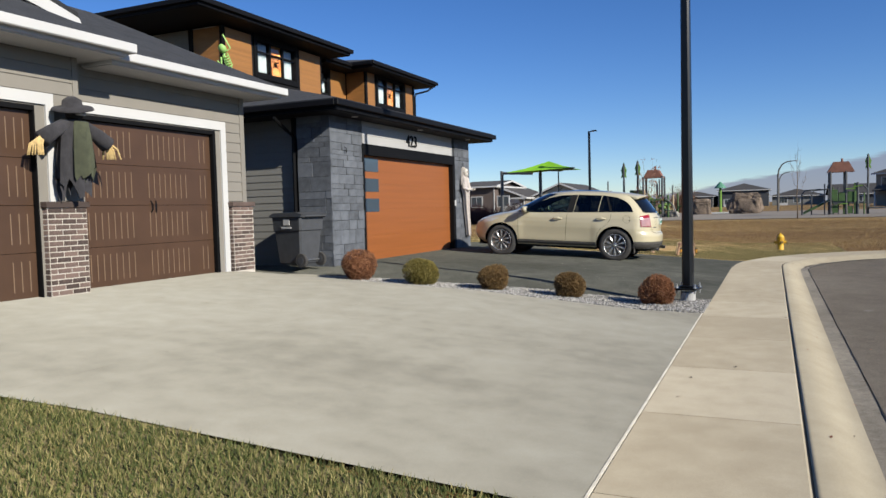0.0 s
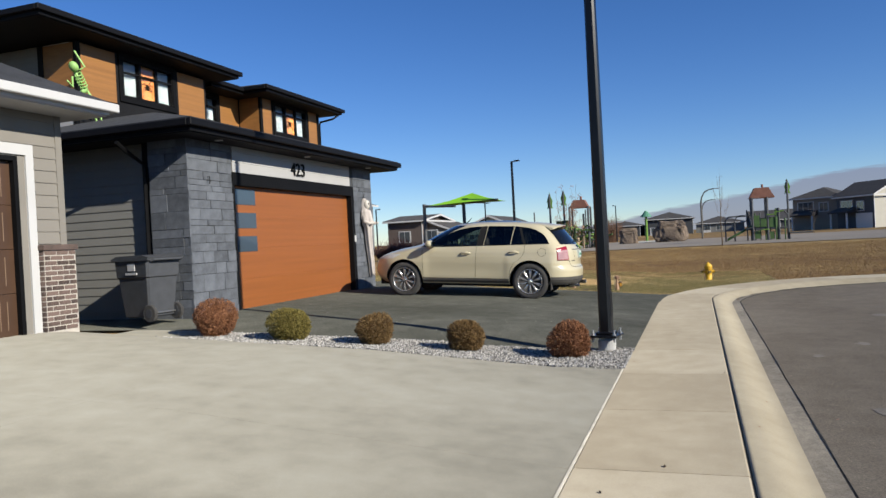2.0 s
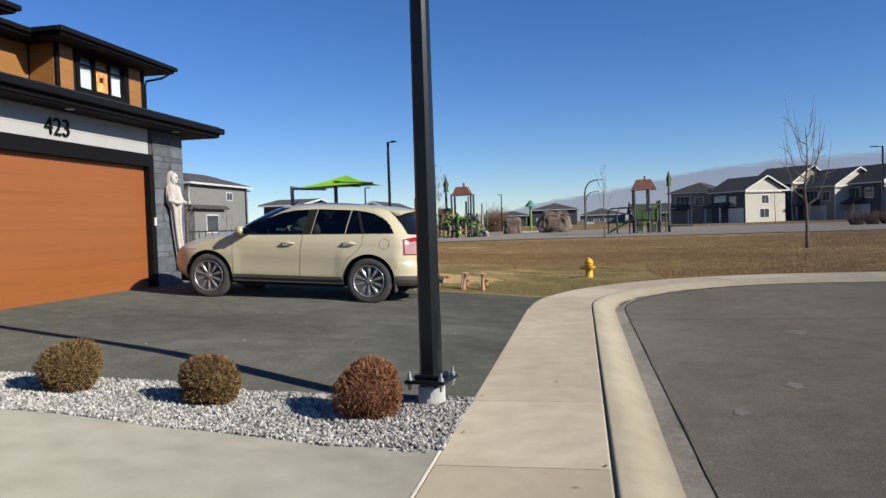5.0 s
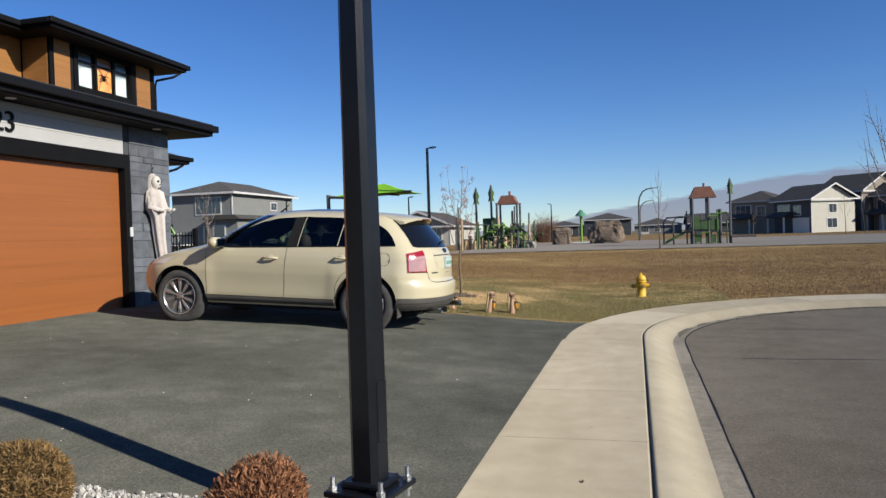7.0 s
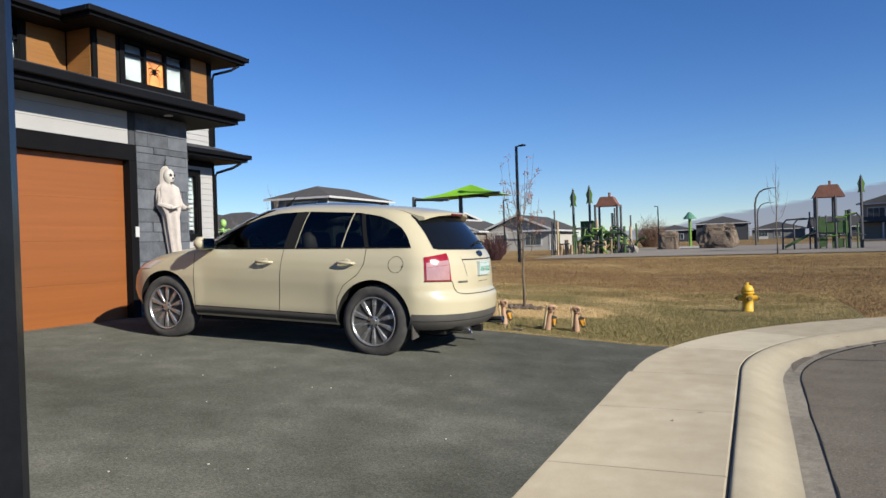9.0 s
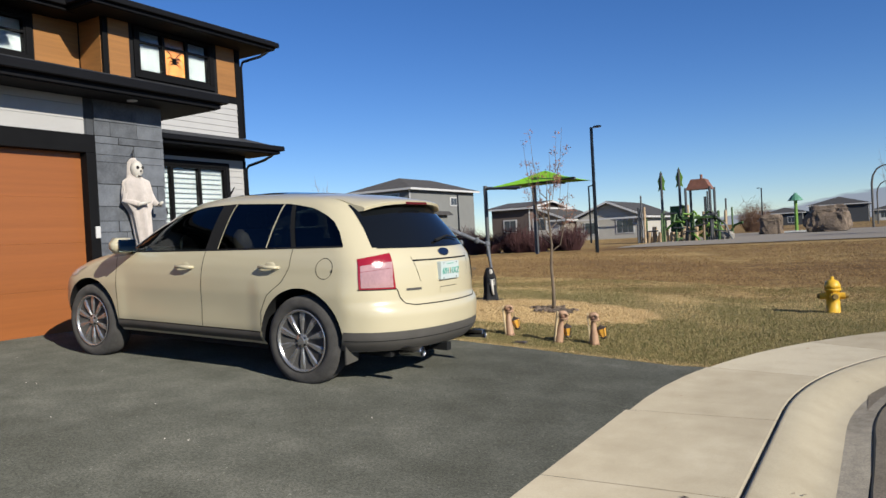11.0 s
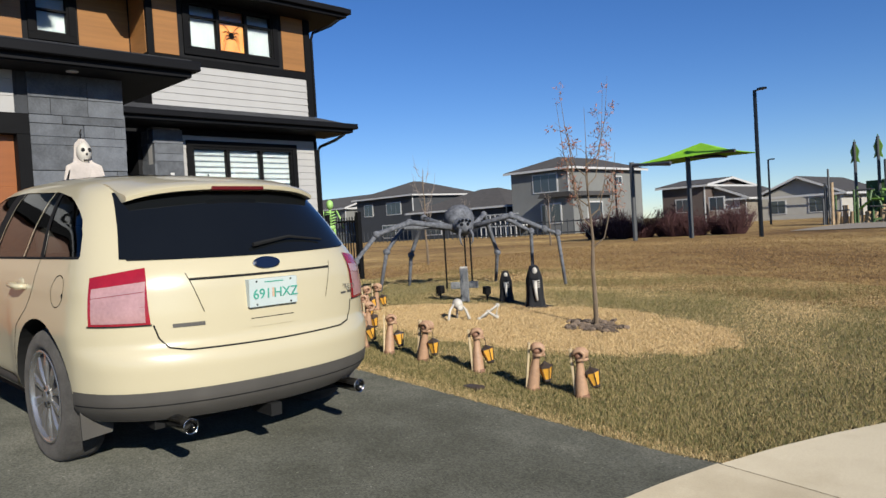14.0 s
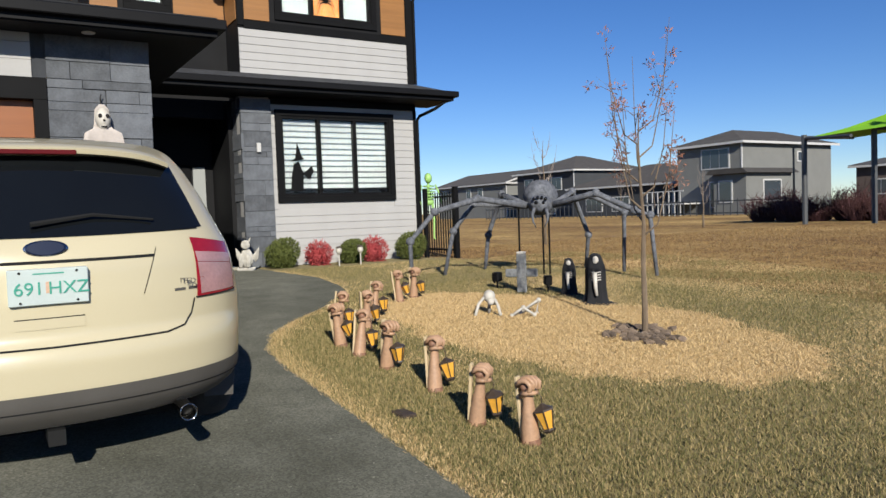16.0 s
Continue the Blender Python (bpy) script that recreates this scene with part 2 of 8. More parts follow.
def prism(bm, poly, axis, a, b):
    """A polygon given in the two other axes, drawn out along one axis."""
    def v(p, t):
        return {"x": (t, p[0], p[1]), "y": (p[0], t, p[1]), "z": (p[0], p[1], t)}[axis]
    lo = [bm.verts.new(v(p, a)) for p in poly]
    hi = [bm.verts.new(v(p, b)) for p in poly]
    bm.faces.new(lo)
    bm.faces.new(hi[::-1])
    for i in range(len(poly)):
        j = (i + 1) % len(poly)
        bm.faces.new((lo[j], lo[i], hi[i], hi[j]))
    bmesh.ops.recalc_face_normals(bm, faces=bm.faces)
    return bm


def ball(bm, c, r, seg=12, rings=8, sc=(1, 1, 1), jitter=0.0, rng=random):
    rr = bmesh.ops.create_uvsphere(bm, u_segments=seg, v_segments=rings, radius=1)
    for v in rr["verts"]:
        k = r * (1 + jitter * (rng.random() - 0.5))
        v.co = Vector((c[0] + v.co.x * sc[0] * k, c[1] + v.co.y * sc[1] * k, c[2] + v.co.z * sc[2] * k))
    return bm


def lettering(name, text, size, m, material, parent, depth=0.006, label=""):
    cu = bpy.data.curves.new(name, "FONT")
    cu.body, cu.size, cu.extrude, cu.align_x, cu.align_y = text, size, depth, "CENTER", "CENTER"
    tmp = bpy.data.objects.new("tmp", cu)
    scene.collection.objects.link(tmp)
    dg = bpy.context.evaluated_depsgraph_get()
    me = bpy.data.meshes.new_from_object(tmp.evaluated_get(dg))
    bpy.data.objects.remove(tmp)
    me.materials.clear()
    me.materials.append(material)
    ob = new(name, me)
    ob.parent = parent
    ob.matrix_basis = m
    if label:
        ob["label"] = label
    return ob


# ---- the lie of the land ----
CX, CY, RJ = 5.62, 18.6, 5.43      # centre of the bend and the radius of the joint between walk and kerb


def sstep(a, b, v):
    k = min(1, max(0, (v - a) / (b - a)))
    return k * k * (3 - 2 * k)


def inward(x, y):
    """Distance from the joint of walk and kerb towards the road (positive on the road)."""
    if y < CY and x < CX:
        return x - (CX - RJ)
    if x >= CX:
        return (CY + RJ) - y
    return RJ - math.hypot(x - CX, y - CY)


def G(x, y):
    d = inward(x, y)
    if d > 0.0:
        return -0.11 * sstep(0.02, 0.45, d) + 0.0
    u = max(0.0, -0.9 - x)
    z = 0.075 * u if u < 3 else 0.225 + 0.045 * (min(u, 7.25) - 3)
    z *= 1.35 - 0.35 * sstep(9.8, 11.3, y)
    z -= 0.085 * sstep(9.9, 11.0, y) * sstep(13.0, 11.8, y) * sstep(0.0, 0.9, u)
    far = 0.5 * sstep(27, 56, y)
    return max(z, far)


def grid_sheet(name, xs, ys, zf, material, keep=None, parent=None, lift=0.0):
    verts, idx, faces = [], {}, []
    for i, x in enumerate(xs):
        for j, y in enumerate(ys):
            idx[i, j] = len(verts)
            verts.append((x, y, zf(x, y) + lift))
    for i in range(len(xs) - 1):
        for j in range(len(ys) - 1):
            cx, cy = (xs[i] + xs[i + 1]) / 2, (ys[j] + ys[j + 1]) / 2
            if keep is None or keep(cx, cy):
                faces.append((idx[i, j], idx[i + 1, j], idx[i + 1, j + 1], idx[i, j + 1]))
    return raw(name, verts, faces, material, parent, True)


gx = [-4000, -1500, -600, -250, -120, -70, -45, -30, -22] + [-16 + 0.5 * k for k in range(57)] + [14, 18, 25, 40, 70, 120, 250, 600, 1500, 4000]
gy = [-4000, -1000, -300, -80, -30, -15] + [-8 + 0.5 * k for k in range(80)] + [33, 35, 38, 41, 45, 50, 56, 70, 90, 150, 300, 700, 1500, 4000]
gx.sort(), gy.sort()
tagged(grid_sheet("ground", gx, gy, G, M_PARK, lift=-0.04), "dry brown autumn grass ground of the park", "ground", kind="structure")


def along(s):
    """A point of the walk's joint and its unit normal towards the road."""
    if s < CY:
        return Vector((CX - RJ, s, 0)), Vector((1, 0, 0))
    a = (s - CY) / RJ
    if a < math.pi / 2:
        n = Vector((math.cos(a), -math.sin(a), 0))
        return Vector((CX, CY, 0)) - n * RJ, n
    return Vector((CX + s - CY - RJ * math.pi / 2, CY + RJ, 0)), Vector((0, -1, 0))


def sweep(name, prof, s0, s1, ds, material, parent=None, wig=0.0):
    """A strip whose cross-section (distance to the road, height) runs along the walk."""
    n = max(1, int(round((s1 - s0) / ds)))
    verts, faces = [], []
    for i in range(n + 1):
        s = s0 + (s1 - s0) * i / n
        p, nn = along(s)
        for k, (d, z) in enumerate(prof):
            w = wig * (noise.noise((s * 0.9, k * 7.0, 0)) + 0.5 * noise.noise((s * 4, k * 3.0, 2))) if 0 < k < len(prof) else 0
            verts.append(p + nn * (d + w) + Vector((0, 0, z)))
    m = len(prof)
    for i in range(n):
        for k in range(m - 1):
            faces.append((i * m + k, i * m + k + 1, (i + 1) * m + k + 1, (i + 1) * m + k))
    return raw(name, verts, faces, material, parent, name == "kerb_face")


road = tagged(grid_sheet("road", [0.35 + 0.35 * k for k in range(45)] + [18, 24, 32, 45], [-40, -20, -12] + [-8 + 0.35 * k for k in range(94)],
                         lambda x, y: -0.095, M_ROAD, lambda x, y: inward(x, y) > 0.42), "worn grey asphalt street at a bend", "road", kind="structure")
kerb = thing("kerb", "tan concrete rolled kerb along the pavement", "kerb", kind="structure")
sweep("kerb_face", [(0.004, 0.0), (0.008, 0.012), (0.04, 0.0125), (0.08, 0.010), (0.12, 0.003), (0.17, -0.014), (0.22, -0.038), (0.27, -0.064), (0.31, -0.082), (0.35, -0.093), (0.39, -0.098), (0.42, -0.1)], -8, 45, 0.25, M_KERB, kerb)
sweep("gutter_pan", [(0.37, -0.0985), (0.44, -0.097), (0.55, -0.088), (0.55, -0.12)], -8, 45, 0.25, M_GUTTER, kerb, 0.025)
pavement = thing("pavement", "tan concrete pavement in jointed slabs", "pavement", kind="structure")
s_at = -7.6
while s_at < 40:
    e = s_at + 1.62
    wide = 1.06 - 0.05 * sstep(16.5, 19.5, s_at)
    sweep("slab", [(-wide, -0.12), (-wide, 0.008), (-wide + 0.012, 0.014), (-0.02, 0.014), (-0.006, 0.006), (-0.006, -0.1)], s_at + 0.003, e - 0.003, 0.4, M_WALK, pavement)
    s_at = e

# driveways
def fr(a, b, n):
    return [a + (b - a) * i / n for i in range(n + 1)]


def lawn_edge(x):
    """The y at which the asphalt ends and the front lawn begins."""
    pts = [(-12.0, 22.75), (-9.5, 22.75), (-7.6, 22.35), (-6.5, 21.6), (-5.9, 21.0), (-5.3, 20.55), (-4.7, 20.33), (-4.0, 20.25), (-0.8, 20.2)]
    for (a, ya), (b, yb) in zip(pts, pts[1:]):
        if x <= b:
            return ya + (yb - ya) * max(0, (x - a) / (b - a))
    return 20.2


def slab_grid(name, x0, x1, nx, ylo, yhi, ny, material, lift, parent=None):
    verts, faces = [], []
    for i in range(nx + 1):
        x = x0 + (x1 - x0) * i / nx
        for j in range(ny + 1):
            y = ylo(x) + (yhi(x) - ylo(x)) * j / ny
            verts.append((x, y, G(x, y) + lift))
    for i in range(nx):
        for j in range(ny):
            a = i * (ny + 1) + j
            faces.append((a, a + ny + 1, a + ny + 2, a + 1))
    return raw(name, verts, faces, material, parent, True)


concrete_drive = thing("concrete_driveway", "smooth pale concrete driveway with faint cracks", "driveway", kind="structure")
def front1(x):
    return 3.46 - 0.085 * (-1.2 - x)
for a, b in ((-8.6, -4.7115), (-4.71, -0.875)):
    for lo, hi in ((lambda x: front1(x), lambda x: 6.958), (lambda x: 6.96, lambda x: 10.50)):
        slab_grid("slab", a, b, 10, lo, hi, 10, M_CONC, 0.012, concrete_drive)
slab_grid("slab", -8.6, -7.055, 8, lambda x: 10.503, lambda x: 11.846, 6, M_CONC, 0.012, concrete_drive)
tagged(slab_grid("asphalt_driveway", -13.2, -0.60, 40, lambda x: 11.85, lawn_edge, 36, M_ASPH, 0.012),
       "dark grey asphalt driveway sloping up to the garage", "driveway", kind="structure")
# ---- walls with boards, bricks and stones ----
def wall_boxes(parent, name, material, *bx):
    return part(name, boxes(*bx), material, parent)


_board = {}
def board(parent, material, x, y0, y1, z, h, axis="y", t=0.016, out=1):
    """One lapped siding board on a wall that faces x (axis y) or y (axis x)."""
    key = (round(y1 - y0, 3), round(h, 3), axis, material.name, out)
    if key not in _board:
        L = y1 - y0
        bm = bmesh.new()
        o = out
        if axis == "y":
            prism(bm, [(0, 0), (o * t, 0), (o * t, h * 0.1), (o * 0.003, h), (0, h)], "y", 0, L)
        else:
            prism(bm, [(0, 0), (o * t, 0), (o * t, h * 0.1), (o * 0.003, h), (0, h)], "x", 0, L)
        me = bpy.data.meshes.new("siding_board")
        bm.to_mesh(me)
        bm.free()
        me.materials.append(material)
        _board[key] = me
    ob = new("siding_board", _board[key])
    ob.parent = parent
    ob.location = (x, y0, z) if axis == "y" else (y0, x, z)
    return ob


def siding(parent, material, x, y0, y1, z0, z1, h=0.15, axis="y", holes=(), out=1):
    """Rows of boards from y0 to y1, cut round the holes (y0, y1, z0, z1)."""
    z = z0
    while z < z1 - 0.02:
        hh = min(h, z1 - z)
        spans = [(y0, y1)]
        for a, b, c, d in holes:
            if z + hh > c + 0.01 and z < d - 0.01:
                spans = [s for p, q in spans for s in ((p, min(q, a)), (max(p, b), q)) if s[1] - s[0] > 0.03]
        for p, q in spans:
            board(parent, material, x, p, q, z, hh, axis, out=out)
        z += h


_stone = {}
def stone_face(parent, a0, a1, z0, z1, fixed, axis, out, rng, name="stone", material=None, rows=(0.1, 0.2, 0.15, 0.3), lens=(0.22, 0.7), gap=0.005, d=(0.012, 0.03)):
    """Coursed stones on a face; axis is the one that they run along."""
    material = material or M_STONE
    z = z0
    while z < z1 - 0.03:
        h = rng.choice(rows)
        if z + h > z1 - 0.05:
            h = z1 - z
        a = a0
        while a < a1 - 0.02:
            L = round(rng.uniform(*lens) / 0.06) * 0.06
            if a + L > a1 - 0.1:
                L = a1 - a
            t = round(rng.uniform(*d) / 0.006) * 0.006
            key = (round(L, 3), round(h, 3), t, axis, out, material.name)
            if key not in _stone:
                bm = bmesh.new()
                if axis == "y":
                    box(bm, -0.02 * out, out * t, gap / 2, L - gap / 2, gap / 2, h - gap / 2)
                else:
                    box(bm, gap / 2, L - gap / 2, -0.02 * out, out * t, gap / 2, h - gap / 2)
                me = bpy.data.meshes.new(name)
                bmesh.ops.bevel(bm, geom=list(bm.edges), offset=0.003, segments=1, affect="EDGES")
                bm.to_mesh(me)
                bm.free()
                me.materials.append(material)
                _stone[key] = me
            ob = new(name, _stone[key])
            ob.parent = parent
            ob.location = (fixed, a, z) if axis == "y" else (a, fixed, z)
            a += L
        z += h


def window(parent, x, y0, y1, z0, z1, panes, frame_w=0.07, trim=0.13, fills=(), rail=None):
    """A dark framed window facing +x with a row of panes; fills names what hangs behind each pane."""
    w = part("window", boxes((x - 0.05, x + 0.045, y0 - trim, y1 + trim, z1, z1 + trim), (x - 0.05, x + 0.045, y0 - trim, y1 + trim, z0 - trim, z0),
                             (x - 0.05, x + 0.044, y0 - trim, y0, z0, z1), (x - 0.05, x + 0.044, y1, y1 + trim, z0, z1), bev=0.004), M_BLACK, parent, "black framed window")
    pw = (y1 - y0) / panes
    fr_ = []
    for i in range(panes):
        a, b = y0 + i * pw, y0 + (i + 1) * pw
        fr_ += [(x - 0.08, x + 0.02, a, a + frame_w / 2, z0, z1), (x - 0.08, x + 0.02, b - frame_w / 2, b, z0, z1),
                (x - 0.08, x + 0.02, a + frame_w / 2, b - frame_w / 2, z0, z0 + frame_w * 0.7), (x - 0.08, x + 0.02, a + frame_w / 2, b - frame_w / 2, z1 - frame_w * 0.7, z1)]
        if rail:
            zr = z1 - (z1 - z0) * rail
            fr_.append((x - 0.075, x + 0.012, a + frame_w / 2, b - frame_w / 2, zr - 0.018, zr + 0.018))
    part("frame", boxes(*fr_), M_BLACK, w)
    for i in range(panes):
        a, b = y0 + i * pw + frame_w / 2, y0 + (i + 1) * pw - frame_w / 2
        g = part("pane", boxes((x - 0.045, x - 0.039, a, b, z0 + 0.03, z1 - 0.03)), M_PANE, w)
        g.visible_shadow = False
        fill = fills[i] if i < len(fills) else ""
        if fill == "blind":
            n = int((z1 - z0) / 0.13)
            part("blind", boxes(*[(x - 0.11, x - 0.10, a, b, z0 + 0.16 + k * (z1 - z0 - 0.2) / n, z0 + 0.14 + (k + 0.84) * (z1 - z0 - 0.2) / n) for k in range(n)]), M_BLIND, w, "white zebra blind")
            part("sheer", boxes((x - 0.125, x - 0.12, a, b, z0 + 0.16, z1)), M_SHEER, w)
        elif fill == "curtain":
            part("blind", boxes((x - 0.12, x - 0.11, a, b, z0, z1)), M_BLIND, w, "pale drawn blind")
        elif fill == "poster":
            part("poster", boxes((x - 0.06, x - 0.055, a, b, z0 + 0.02, z1 - 0.02)), M_POSTER, w, "orange halloween window poster")
    # backing box behind the panes, blackened in place of interior shade
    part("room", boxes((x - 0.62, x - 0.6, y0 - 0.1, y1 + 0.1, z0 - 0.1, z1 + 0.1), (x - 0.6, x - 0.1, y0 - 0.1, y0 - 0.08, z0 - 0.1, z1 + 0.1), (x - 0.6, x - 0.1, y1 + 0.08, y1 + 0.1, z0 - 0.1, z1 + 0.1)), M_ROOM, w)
    return w


M_SHEER = mat("grey_sheer", (0.07, 0.075, 0.08), 0.8, 0, 0.03, 3, 0)
M_PANE = bpy.data.materials.new("clear_pane")
M_PANE.use_nodes = True
_b = M_PANE.node_tree.nodes["Principled BSDF"]
_b.inputs["Base Color"].default_value, _b.inputs["Roughness"].default_value = (0.8, 0.86, 0.88, 1), 0.02
_b.inputs["Transmission Weight"].default_value, _b.inputs["IOR"].default_value = 1.0, 1.45


def hip_roof(name, x0, x1, y0, y1, z, slope, parent, material, thick=0.05, back_open=False):
    """A hip roof over a rectangle; back_open leaves the side at x0 running into a wall."""
    bm = bmesh.new()
    half = (y1 - y0) / 2
    r = min(half, (x1 - x0) if back_open else (x1 - x0) / 2)
    top = z + slope * r
    if back_open:
        ridge = [(x0, y0 + half, z + slope * half), (x1 - half, y0 + half, z + slope * half)] if x1 - x0 > half else None
        A, B, C, D = [bm.verts.new(p) for p in ((x1, y0, z), (x1, y1, z), (x0, y1, z), (x0, y0, z))]
        if ridge:
            P, Q = [bm.verts.new(p) for p in ridge]
            for f in ((A, B, Q), (B, C, P, Q), (D, A, Q, P)):
                bm.faces.new(f)
        else:
            P = bm.verts.new((x0, y0 + r, top))
            Q = bm.verts.new((x0, y1 - r, top))
            for f in ((A, B, Q, P), (B, C, Q), (D, A, P)):
                bm.faces.new(f)
    else:
        A, B, C, D = [bm.verts.new(p) for p in ((x1, y0, z), (x1, y1, z), (x0, y1, z), (x0, y0, z))]
        if (y1 - y0) >= (x1 - x0):
            P, Q = bm.verts.new(((x0 + x1) / 2, y0 + r, top)), bm.verts.new(((x0 + x1) / 2, y1 - r, top))
            fs = ((A, B, Q, P), (B, C, Q), (C, D, P, Q), (D, A, P))
        else:
            P, Q = bm.verts.new((x0 + r, (y0 + y1) / 2, top)), bm.verts.new((x1 - r, (y0 + y1) / 2, top))
            fs = ((A, B, Q), (B, C, P, Q), (C, D, P), (D, A, Q, P))
        for f in fs:
            bm.faces.new(f)
    bmesh.ops.recalc_face_normals(bm, faces=bm.faces)
    g = bmesh.ops.extrude_face_region(bm, geom=list(bm.faces))
    bmesh.ops.translate(bm, verts=[v for v in g["geom"] if isinstance(v, bmesh.types.BMVert)], vec=(0, 0, thick))
    bmesh.ops.recalc_face_normals(bm, faces=bm.faces)
    return part(name, bm, material, parent)


def eave(parent, x0, x1, y0, y1, z, h=0.17, sides="frl", soffit=M_SOFFIT, fascia=M_FASCIA, gut=True):
    """Fascia boards with a gutter lip, and the soffit under an overhang; sides: front (x1), right (y1), left (y0)."""
    bx, gt = [], []
    if "f" in sides:
        bx.append((x1 - 0.03, x1, y0, y1, z - h, z))
        gt += [(x1 + 0.002, x1 + 0.09, y0 - 0.09, y1 + 0.09, z - 0.10, z + 0.02)]
    if "r" in sides:
        bx.append((x0, x1 - 0.03, y1 - 0.03, y1, z - h, z))
        gt += [(x0, x1, y1 + 0.002, y1 + 0.09, z - 0.10, z + 0.018)]
    if "l" in sides:
        bx.append((x0, x1 - 0.03, y0, y0 + 0.03, z - h, z))
        gt += [(x0, x1, y0 - 0.09, y0 - 0.002, z - 0.10, z + 0.018)]
    part("fascia", boxes(*bx), fascia, parent)
    if gut:
        part("gutter", boxes(*gt, bev=0.012), fascia, parent)
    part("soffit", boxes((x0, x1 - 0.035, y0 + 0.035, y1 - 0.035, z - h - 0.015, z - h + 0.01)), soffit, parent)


def downspout(parent, pts, material, w=0.035):
    return part("downspout", tube(bmesh.new(), pts, w, n=6), material, parent)


# ---- house with the orange garage door ----
rng = random.Random(5)
house = thing("house", "two-storey house in slate stone, white boards and cedar-look panels", "house")
FX, GY0, GY1, GZ = -8.15, 12.75, 20.15, 0.40
# garage block walls
for sec in ((FX - 0.2, FX, GY0 + 0.15, 14.03, 0.2, 3.52), (FX - 0.2, FX, 18.98, GY1 - 0.01, 0.2, 3.52), (FX - 0.2, FX - 0.01, 14.03, 18.98, 2.98, 3.52),
                    (-13.0, FX - 0.2, GY0 + 0.15, GY0 + 0.3, 0.2, 3.52), (-13.0, FX - 0.2, GY1 - 0.2, GY1 - 0.02, 0.2, 3.52), (-13.2, -13.0, GY0 + 0.15, GY1, 0.2, 3.52),):
    part("wall", boxes(sec), M_GROUT, house)
lp = part("stone_pillar", boxes((FX - 0.78, FX + 0.0, GY0, 14.0, 0.3, 3.50)), M_GROUT, house, "grey slate stone pillar")
rp = part("stone_pillar", boxes((FX - 0.3, FX + 0.0, 19.08, GY1, 0.3, 3.50)), M_GROUT, house, "grey slate stone pillar")
stone_face(lp, GY0 - 0.02, 14.0, 0.4, 3.5, FX, "y", 1, rng)
stone_face(lp, FX - 0.78, FX + 0.02, 0.4, 3.5, GY0, "x", -1, rng)
stone_face(rp, 19.08, GY1 + 0.02, 0.4, 3.5, FX, "y", 1, rng)
stone_face(rp, FX - 0.9, FX + 0.02, 0.4, 3.5, GY1, "x", 1, rng)
part("header_band", boxes((FX - 0.02, FX + 0.012, 14.04, 18.94, 3.0, 3.19), (FX - 0.02, FX + 0.012, 14.04, 18.94, 3.194, 3.38), (FX - 0.02, FX + 0.012, 14.04, 18.94, 3.384, 3.52)), M_WSID, house, "white board band over the garage door")
part("door_trim", boxes((FX - 0.16, FX + 0.035, 14.0, 19.08, 2.76, 3.0), (FX - 0.16, FX + 0.036, 14.0, 14.05, 0.36, 2.76), (FX - 0.16, FX + 0.036, 18.94, 19.08, 0.36, 2.76), bev=0.004), M_BLACK, house)
gd = part("garage_door", boxes((FX - 0.16, FX - 0.145, 14.05, 18.94, 0.39, 2.76)), M_BLACK, house, "orange wood-grain garage door with three small panes")
for k in range(4):
    part("door_section", boxes((FX - 0.14, FX - 0.10, 14.05, 18.94, 0.39 + k * 0.593, 0.39 + (k + 1) * 0.593 - 0.001), bev=0.001), M_ODOOR, gd)
for zc in (2.56, 2.11, 1.66):
    part("pane", boxes((FX - 0.12, FX - 0.093, 14.08, 14.9, zc - 0.15, zc + 0.15), bev=0.004), glassy("door_glass", (0.05, 0.07, 0.09), 0.05), gd, "dark glass pane")
lettering("house_number", "423", 0.40, Matrix.Translation((FX + 0.03, 16.42, 3.20)) @ Euler((radians(90), 0, radians(90))).to_matrix().to_4x4(), M_BLACK, house, 0.012, "black house number")
# grey siding on the side towards the neighbour
sw = part("side_wall", boxes((-13.0, FX - 0.82, GY0 + 0.1, GY0 + 0.149, 0.2, 3.5)), M_GSID, house)
siding(sw, M_GSID, GY0 + 0.1, -13.0, FX - 0.95, 0.55, 3.5, 0.15, "x", out=-1)
part("corner_trim", boxes((FX - 0.95, FX - 0.80, GY0 + 0.04, GY0 + 0.1, 0.45, 3.5)), M_BLACK, house)
downspout(house, [(FX - 0.86, 12.1, 3.42), (FX - 0.86, 12.3, 3.30), (FX - 0.86, GY0 - 0.02, 3.1), (FX - 0.86, GY0 - 0.02, 0.6)], M_BLACK)
eave(house, -13.0, -7.62, 12.2, 20.85, 3.67)
hip_roof("roof", -13.0, -7.60, 12.2, 20.85, 3.67, 0.27, house, M_SHING, back_open=True)
